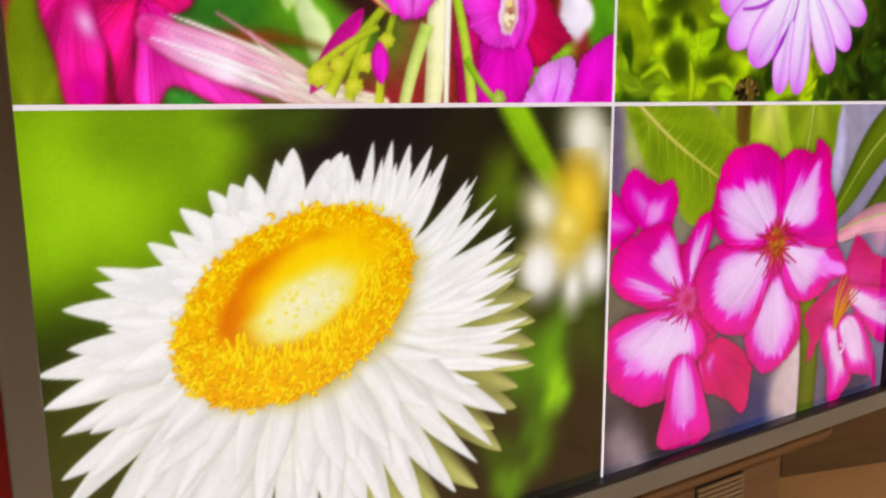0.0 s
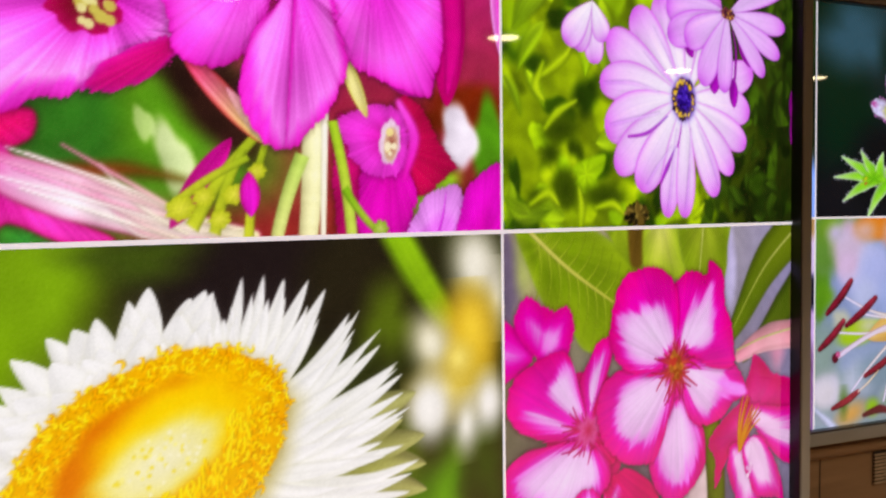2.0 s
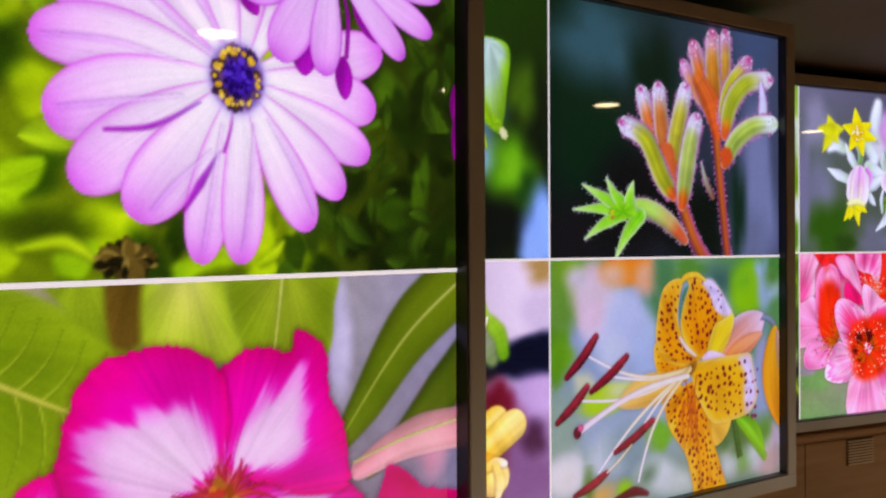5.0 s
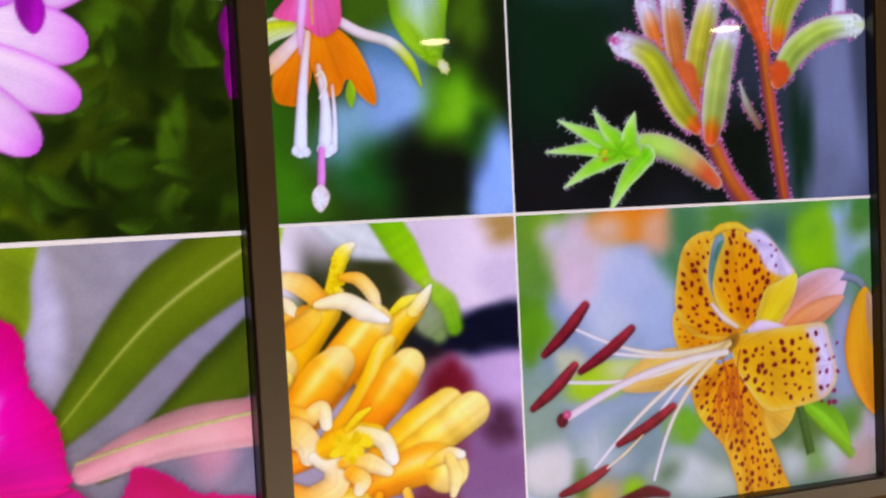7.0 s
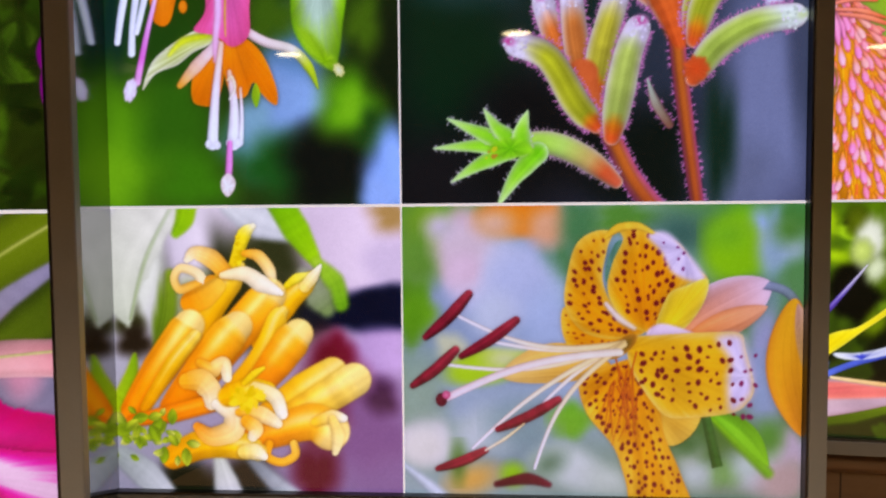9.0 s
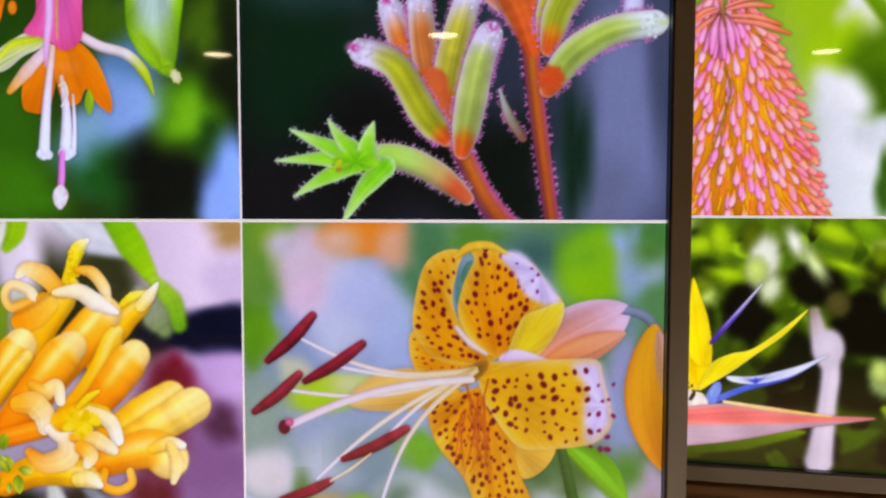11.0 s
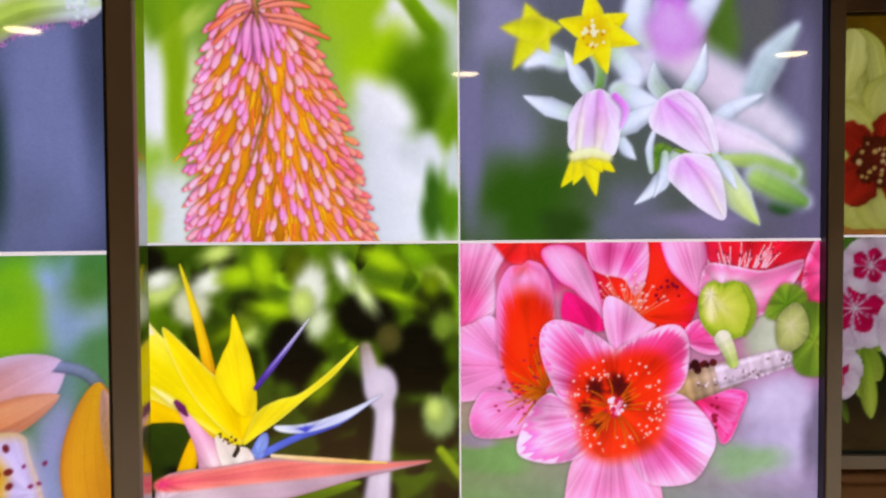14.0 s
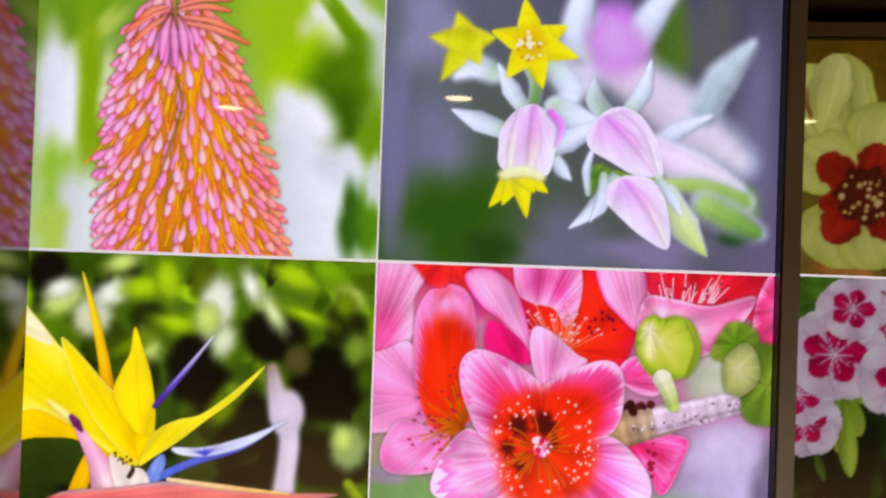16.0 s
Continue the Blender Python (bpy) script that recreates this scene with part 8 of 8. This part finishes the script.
def s3_TR(c):
    """Pale pink bells with yellow star tips."""
    c.backdrop(((60, 92, 26), (110, 100, 126), (116, 112, 136), (80, 78, 92)), [
        (0.118, 0.295, 0.16, 0.3, 0, (116, 116, 136), 0.5), (0.236, 0.146, 0.18, 0.16, 0, (56, 92, 22), 0.6), (0.040, 0.426, 0.05, 0.3, 0, (120, 116, 142), 0.6), (0.149, 0.788, 0.10, 0.14, 0, (140, 136, 160), 0.6), (0.630, 0.075, 0.14, 0.12, 0, (110, 110, 124), 0.6), (0.374, 0.052, 0.08, 0.06, 0, (50, 76, 26), 0.6), (0.913, 0.059, 0.16, 0.06, 0, (130, 120, 146), 0.6), (0.959, 0.785, 0.08, 0.14, 0, (84, 112, 44), 0.5), (1.102, 0.791, 0.08, 0.16, 0, (96, 96, 96), 0.6), (1.254, 0.481, 0.06, 0.3, 0, (116, 110, 134), 0.6),
        (0.985, 0.512, 0.10, 0.12, 30, (206, 190, 196), 0.5), (0.776, 0.796, 0.09, 0.10, 0, (206, 130, 220), 0.5), (0.748, 0.718, 0.06, 0.05, 0, (206, 80, 200), 0.6), (0.877, 0.820, 0.04, 0.10, -30, (190, 190, 226), 0.5), (0.637, 0.771, 0.05, 0.12, -30, (206, 206, 232), 0.5), (0.659, 0.637, 0.08, 0.06, 0, (214, 206, 220), 0.5), (1.147, 0.635, 0.035, 0.14, -30, (176, 186, 190), 0.45), (1.007, 0.415, 0.06, 0.06, 0, (206, 196, 206), 0.6), (1.200, 0.143, 0.06, 0.05, 0, (40, 80, 30), 0.4), (1.218, 0.242, 0.06, 0.05, -30, (120, 150, 90), 0.6)], rough=0.0)
    c.cut()
    g = c.rng
    SE = ((0, (176, 196, 170)), (0.4, (206, 214, 226)), (1, (232, 234, 246)))
    def sepal(path, widths, soft=0.003, stops=SE):
        c.sweep(path, widths, stops, (222, 226, 240), rim=3, shine=0.2, veins=0.02, soft=soft, shadow=0.12)
    # far blossoms
    sepal((0.799, 0.662, 0.984, 0.532, 1.194, 0.380), (0.1745, 0.1939, 0.1164), 0.05, ((0, (214, 190, 206)), (1, (206, 196, 206))))
    sepal((1.077, 0.535, 1.136, 0.654, 1.231, 0.768), (0.09696, 0.1164, 0.03878), 0.02, ((0, (160, 176, 180)), (1, (190, 204, 206))))
    sepal((0.828, 0.740, 0.886, 0.840, 0.965, 0.960), (0.09696, 0.1086, 0.07757), 0.02)
    sepal((0.688, 0.715, 0.646, 0.810, 0.664, 0.926), (0.07757, 0.1164, 0.07757), 0.018)
    c.loop((0.676, 0.773, 0.755, 0.853, 0.857, 0.800, 0.879, 0.713, 0.799, 0.652, 0.708, 0.677), (0.755, 0.853), ((0, (222, 186, 230)), (0.6, (216, 160, 224)), (1, (206, 136, 210))), veins=0.0, fold=0.0, uneven=0.0, soft=0.045, shadow=0)
    sepal((0.363, 0.645, 0.305, 0.662, 0.247, 0.631), (0.07757, 0.09696, 0.03878), 0.018)
    sepal((0.559, 0.672, 0.620, 0.597, 0.601, 0.539), (0.07757, 0.09696, 0.07757), 0.02)
    def star(x, y, tips, w, soft, c0, c1):
        for tx, ty in zip(tips[0::2], tips[1::2]):
            c.sweep((x, y, (x + tx) / 2, (y + ty) / 2, tx, ty), (w, w * 0.75, w * 0.04), ((0, c0), (1, c1)), (250, 236, 60), rim=3, shine=0.1, soft=soft, shadow=0.1)
    star(0.274, 0.748, (0.240, 0.838, 0.369, 0.760, 0.320, 0.670, 0.194, 0.612, 0.153, 0.755), 0.0892, 0.010, (206, 204, 24), (226, 222, 50))
    sepal((0.473, 0.525, 0.427, 0.590, 0.382, 0.673), (0.04654, 0.06593, 0.005818))
    sepal((0.502, 0.535, 0.511, 0.612, 0.471, 0.668), (0.03878, 0.05042, 0.01551), 0.006, ((0, (90, 130, 60)), (1, (170, 190, 150))))
    star(0.491, 0.746, (0.465, 0.894, 0.608, 0.808, 0.648, 0.704, 0.533, 0.598, 0.411, 0.628, 0.357, 0.782), 0.1008, 0.002, (236, 200, 16), (250, 232, 30))
    c.disc(0.487, 0.742, 0.0543, 0.06205, 0, (214, 170, 24), (240, 204, 20), wave=0.08, soft=0.008, shadow=0)
    c.specks(24, 0.487, 0.738, 0.04266, 0.05042, 0, 0.006593, ((250, 236, 190), (206, 140, 20), (250, 240, 200)))
    # stalk and bracts
    sepal((0.406, 0.452, 0.320, 0.480, 0.232, 0.515), (0.05818, 0.07369, 0.005818))
    c.loop((0.685, 0.328, 0.745, 0.349, 0.806, 0.292, 0.747, 0.242, 0.698, 0.261), (0.725, 0.310), ((0, (80, 120, 40)), (1, (120, 150, 60))), soft=0.008)
    sepal((0.554, 0.402, 0.605, 0.326, 0.634, 0.296), (0.04266, 0.05042, 0.01164), 0.006)
    sepal((0.582, 0.528, 0.642, 0.501, 0.712, 0.474), (0.0892, 0.09696, 0.07757), 0.010)
    sepal((0.549, 0.379, 0.623, 0.423, 0.710, 0.472), (0.03103, 0.08145, 0.04266))
    sepal((0.758, 0.515, 0.712, 0.565, 0.707, 0.639), (0.05818, 0.06981, 0.007757), 0.003, ((0, (150, 170, 140)), (1, (206, 212, 222))))
    sepal((0.822, 0.526, 0.873, 0.602, 0.895, 0.704), (0.05042, 0.06205, 0.007757))
    sepal((0.697, 0.251, 0.689, 0.328, 0.704, 0.387), (0.01939, 0.03103, 0.01939))
    sepal((0.786, 0.311, 0.727, 0.209, 0.637, 0.133), (0.03878, 0.06593, 0.005818))
    sepal((0.916, 0.402, 0.986, 0.469, 1.100, 0.523), (0.05042, 0.06593, 0.01939), 0.012)
    sepal((0.926, 0.389, 1.071, 0.338, 1.196, 0.285), (0.1357, 0.1241, 0.05818), 0.016, ((0, (240, 206, 232)), (1, (214, 206, 206))))
    sepal((0.949, 0.292, 1.093, 0.283, 1.218, 0.242), (0.04654, 0.07757, 0.07757), 0.018, ((0, (170, 190, 110)), (1, (130, 160, 80))))
    sepal((1.094, 0.220, 1.178, 0.182, 1.267, 0.140), (0.09696, 0.1086, 0.05818), 0.028, ((0, (150, 180, 96)), (1, (110, 146, 70))))
    sepal((0.970, 0.257, 1.025, 0.148, 1.098, 0.058), (0.06593, 0.1086, 0.01164), 0.006, ((0, (206, 214, 170)), (1, (190, 210, 110))))
    # bells
    BE = ((0, (226, 130, 226)), (0.35, (236, 160, 234)), (0.7, (244, 200, 240)), (1, (250, 228, 246)))
    def bell(foot, path):
        c.loop(path, foot, BE, (250, 234, 246), veins=0.025, fold=0.03, uneven=0.05, shadow=0.16)
    bell((0.726, 0.504), (0.690, 0.460, 0.741, 0.524, 0.801, 0.545, 0.867, 0.516, 0.925, 0.428, 0.944, 0.311, 0.867, 0.309, 0.765, 0.361, 0.696, 0.402))
    c.sweep((0.752, 0.505, 0.834, 0.439, 0.923, 0.322), (0.007757, 0.02715, 0.007757), ((0, (222, 120, 222)), (1, (246, 220, 230))), soft=0.008, shadow=0)
    c.sweep((0.802, 0.533, 0.884, 0.466, 0.931, 0.334), (0.007757, 0.03103, 0.007757), ((0, (240, 180, 238)), (1, (250, 236, 240))), soft=0.008, shadow=0)
    c.sweep((0.785, 0.327, 0.877, 0.302, 0.952, 0.315), (0.01164, 0.01745, 0.005818), ((0, (120, 150, 50)), (1, (170, 190, 60))))
    bell((0.806, 0.312), (0.758, 0.279, 0.826, 0.316, 0.924, 0.295, 0.967, 0.198, 0.972, 0.076, 0.891, 0.106, 0.809, 0.171, 0.751, 0.233))
    c.sweep((0.827, 0.293, 0.899, 0.216, 0.961, 0.099), (0.007757, 0.03103, 0.007757), ((0, (226, 130, 224)), (1, (250, 240, 206))), soft=0.010, shadow=0)
    sepal((0.932, 0.307, 0.983, 0.237, 1.012, 0.187), (0.02715, 0.03878, 0.007757))
    sepal((0.746, 0.310, 0.737, 0.232, 0.708, 0.158), (0.02715, 0.03491, 0.005818))
    star(0.463, 0.319, (0.367, 0.194, 0.410, 0.202, 0.493, 0.162, 0.561, 0.248, 0.516, 0.247), 0.07757, 0.002, (246, 226, 60), (248, 222, 8))
    bell((0.492, 0.554), (0.396, 0.451, 0.440, 0.514, 0.502, 0.543, 0.550, 0.518, 0.595, 0.477, 0.584, 0.403, 0.558, 0.306, 0.487, 0.323, 0.458, 0.296, 0.396, 0.333, 0.391, 0.398))
    c.sweep((0.506, 0.535, 0.512, 0.420, 0.495, 0.312), (0.01164, 0.05042, 0.01939), ((0, (230, 140, 230)), (1, (250, 236, 200))), soft=0.008, shadow=0)
    c.sweep((0.459, 0.522, 0.438, 0.418, 0.428, 0.310), (0.007757, 0.03103, 0.01551), ((0, (240, 186, 238)), (1, (252, 240, 190))), soft=0.008, shadow=0)
    c.sweep((0.412, 0.302, 0.477, 0.315, 0.538, 0.298), (0.03491, 0.03878, 0.02715), ((0, (250, 240, 170)), (1, (250, 240, 170))), soft=0.010, shadow=0)
    sepal((0.562, 0.518, 0.599, 0.471, 0.584, 0.403), (0.03103, 0.03878, 0.01164), 0.004, ((0, (216, 110, 210)), (1, (236, 170, 236))))


def s4_BL(c):
    """Pink and white blossoms over dark leaves."""
    c.backdrop(((26, 34, 16), (26, 36, 14), (120, 160, 50), (70, 110, 40)), [(0.820, 0.232, 0.2, 0.2, 0, (20, 28, 14), 0.5)], rough=0.1, wild=[(30, 0.06, ((60, 90, 26), (30, 44, 16), (90, 120, 40)), (0, 0, 1.34, 0.5))])
    c.cut()
    g = c.rng
    Wt = (246, 214, 240)
    for x1, y1, x0, y0, w in ((0.843, 0.257, 0.839, 0.524, 0.07323), (0.926, 0.332, 0.863, 0.525, 0.083), (0.893, 0.160, 0.852, 0.500, 0.083), (0.960, 0.478, 0.887, 0.550, 0.07323)):
        c.petal(x0, y0, x1, y1, w, (120, 150, 40), (190, 206, 90), fat=0.6, blunt=0.6)
    for k in range(10):
        x, y, a = g.uniform(0.2, 0.9), g.uniform(0.05, 0.4), g.uniform(0, 6.28)
        c.petal(x, y, x + 0.14 * math.cos(a), y + 0.14 * math.sin(a), 0.04, (50, 76, 20), (110, 140, 50), fat=0.5, n=9, m=5)
    def bloom(x, y, r, turn):
        for k in range(6):
            a = radians(turn + 60 * k)
            c.petal(x, y, x + r * math.cos(a), y + r * 0.86 * math.sin(a), r * 0.95, (240, 190, 226), Wt, (250, 226, 246), fat=0.68, blunt=0.42, wave=0.10, veins=0.04)
        for k in range(5):
            a = radians(turn + 72 * k)
            c.petal(x, y, x + r * 0.62 * math.cos(a), y + r * 0.55 * math.sin(a), r * 0.42, (206, 20, 90), (196, 10, 80), fat=0.66, veins=0.08, wave=0.1)
        for k in range(10):
            a = radians(36 * k)
            c.stroke(x, y, x + r * 0.35 * math.cos(a), y + r * 0.35 * math.sin(a), 0.008, 0.003, (250, 226, 240), (250, 206, 230), n=5, m=3)
    bloom(0.697, 0.375, 0.16, 20)
    bloom(0.671, 0.496, 0.15, 50)
    bloom(1.027, 0.820, 0.24, 40)
    bloom(0.813, 0.670, 0.22, 10)
    bloom(0.882, 0.866, 0.15, 0)
    bloom(1.102, 0.579, 0.2, 30)


def s4_TL(c):
    """Pale yellow flower with red-brown marks."""
    c.backdrop(((150, 140, 70), (120, 90, 40), (120, 96, 20), (110, 84, 16)), [(0.856, 0.037, 0.12, 0.10, 0, (196, 130, 70), 0.5), (0.795, 0.915, 0.10, 0.12, 0, (110, 84, 14), 0.5)], rough=0.05)
    c.cut()
    Y, R = (226, 222, 120), (150, 40, 26)
    for x0, y0, x1, y1, w in ((0.875, 0.378, 0.794, 0.939, 0.2688), (0.875, 0.378, 0.650, 0.889, 0.2444), (0.911, 0.379, 1.038, 0.722, 0.3177), (0.911, 0.355, 0.655, 0.546, 0.2932), (0.911, 0.355, 0.735, 0.059, 0.3177), (0.923, 0.330, 1.000, 0.039, 0.3177), (0.947, 0.355, 1.234, 0.384, 0.3421)):
        c.petal(x0, y0, x1, y1, w, Y, (232, 230, 140), (206, 206, 100), fat=0.66, blunt=0.45, veins=0.05, wave=0.05)
    for x1, y1, w in ((0.729, 0.499, 0.1466), (0.770, 0.145, 0.1613), (0.732, 0.291, 0.09775), (0.980, 0.563, 0.1466), (1.046, 0.162, 0.1466)):
        c.petal(0.918, 0.355, x1, y1, w, R, (170, 50, 30), fat=0.62, blunt=0.5, veins=0.08, wave=0.1)
    c.disc(0.923, 0.343, 0.1222, 0.1173, 0, (110, 40, 26), (90, 40, 20), wave=0.1)
    c.specks(46, 0.923, 0.343, 0.1173, 0.1124, 0, 0.009775, ((226, 190, 120), (90, 30, 20), (236, 206, 150)))
    for x0, y0, x1, y1, w in ((0.774, 0.670, 0.735, 0.865, 0.1466), (0.702, 0.645, 0.743, 0.816, 0.1466)):
        c.petal(x0, y0, x1, y1, w, (150, 40, 30), (226, 222, 120), fat=0.6)
    c.petal(0.727, 0.596, 0.794, 0.939, 0.1711, (226, 222, 120), (232, 228, 140), fat=0.6, blunt=0.5, wave=0.08)


def ground(colour):
    def paint(c):
        c.backdrop((colour,) * 4, nx=12, ny=9)
    return paint


# ---- fill the displays ----
PICTURES = [
    (0, 0, 0, s1_TL, "lit panel showing magenta tobacco flowers", (0.99, 0.97, 1.0)),
    (0, 0, 1, s1_TR, "lit panel showing a lilac daisy over green leaves", (0.98, 0.95, 0.98)),
    (0, 1, 0, s1_BL, "lit panel showing a white and yellow strawflower", (0.98, 0.96, 0.97)),
    (0, 1, 1, s1_BR, "lit panel showing pink and white desert roses", (0.93, 0.87, 0.94)),
    (1, 0, 0, s2_TL, "lit panel showing an orange and pink fuchsia", (0.90, 0.92, 1.08)),
    (1, 0, 1, s2_TR, "lit panel showing a hairy kangaroo paw flower", (0.88, 0.92, 1.04)),
    (1, 1, 0, s2_BL, "lit panel showing orange honeysuckle blossoms", (0.97, 0.94, 0.98)),
    (1, 1, 1, s2_BR, "lit panel showing a spotted orange tiger lily", (0.86, 0.83, 0.97)),
    (2, 0, 0, s3_TL, "lit panel showing a pink and orange poker flower", (0.97, 0.94, 0.98)),
    (2, 0, 1, s3_TR, "lit panel showing pink bells with yellow tips", (0.94, 0.95, 1.02)),
    (2, 1, 0, s3_BL, "lit panel showing a yellow and blue strelitzia", (1.0, 0.98, 1.0)),
    (2, 1, 1, s3_BR, "lit panel showing red cotton tree flowers and buds", (0.97, 0.90, 1.01)),
    (3, 0, 0, s4_TL, "dim lit panel showing a pale yellow flower with red marks"),
    (3, 0, 1, ground((120, 110, 60)), "dim lit panel in pale yellow tones"),
    (3, 1, 0, s4_BL, "dim lit panel showing pink and white blossoms"),
    (3, 1, 1, ground((120, 70, 90)), "dim lit panel in pink and green tones"),
]
for k, (wall, row, column, paint, label, *tone) in enumerate(PICTURES):
    screen_panel(WALLS[wall], row, column, paint, label, 11 + k, SCREEN_DIM if wall == 3 else SCREEN, tone[0] if tone else (1, 1, 1), 140 if wall == 3 else 288)


# ---- red banner beside the first display ----
def red_banner(m):
    """A hanging cloth with a rolled rod above and a white lace border near its foot; it faces -y."""
    ob = tagged(empty("red_banner", m), "deep red hanging cloth banner with a white lace border", "banner")
    n, k = 40, 30
    bm = bmesh.new()
    rows = []
    for j in range(k + 1):
        z = -1.25 + 2.15 * j / k
        rows.append([bm.verts.new((-0.40 + 0.8 * i / n, 0.012 * math.sin(i * 0.55 + 0.3 * math.sin(z * 2)) * (1 - 0.25 * z), z)) for i in range(n + 1)])
    for j in range(k):
        for i in range(n):
            bm.faces.new((rows[j][i], rows[j][i + 1], rows[j + 1][i + 1], rows[j + 1][i]))
    bmesh.ops.solidify(bm, geom=bm.faces[:], thickness=0.004)
    part("cloth", bm, RED, ob, smooth=True)
    rod = bmesh.new()
    bmesh.ops.create_cone(rod, cap_ends=True, segments=16, radius1=0.014, radius2=0.014, depth=0.9, matrix=Matrix.Translation((0, 0, 0.905)) @ Matrix.Rotation(radians(90), 4, "Y"))
    part("rod", rod, BLACK, ob, "dark hanging rod", True)
    lace = bmesh.new()
    for i in range(14):
        for r, zz in ((0.026, -1.02), (0.015, -1.02), (0.019, -1.065)):
            c = bmesh.ops.create_circle(lace, cap_ends=False, segments=18, radius=r, matrix=Matrix.Translation((-0.37 + 0.057 * i, -0.02, zz)) @ Matrix.Rotation(radians(90), 4, "X"))
            edges = list({e for v in c["verts"] for e in v.link_edges})
            ext = bmesh.ops.extrude_edge_only(lace, edges=edges)
            vs = [g for g in ext["geom"] if isinstance(g, bmesh.types.BMVert)]
            mid = Vector((-0.37 + 0.057 * i, -0.02, zz))
            for v in vs:
                v.co = mid + (v.co - mid) * 0.72
    bmesh.ops.solidify(lace, geom=lace.faces[:], thickness=0.003)
    part("lace_border", lace, LACE, ob, "white crocheted lace border")
    # four straps from the rod up to the ceiling
    for x in (-0.3, 0.3):
        part("strap", boxed(x - 0.012, x + 0.012, -0.003, 0.003, 0.905, CEILING - 1.602), BLACK, ob)


x, y, a = DISPLAYS[0]
red_banner(pose(x, y, 1.6, 0, 0, a) @ pose(-1.645, 0.055, 0.0))
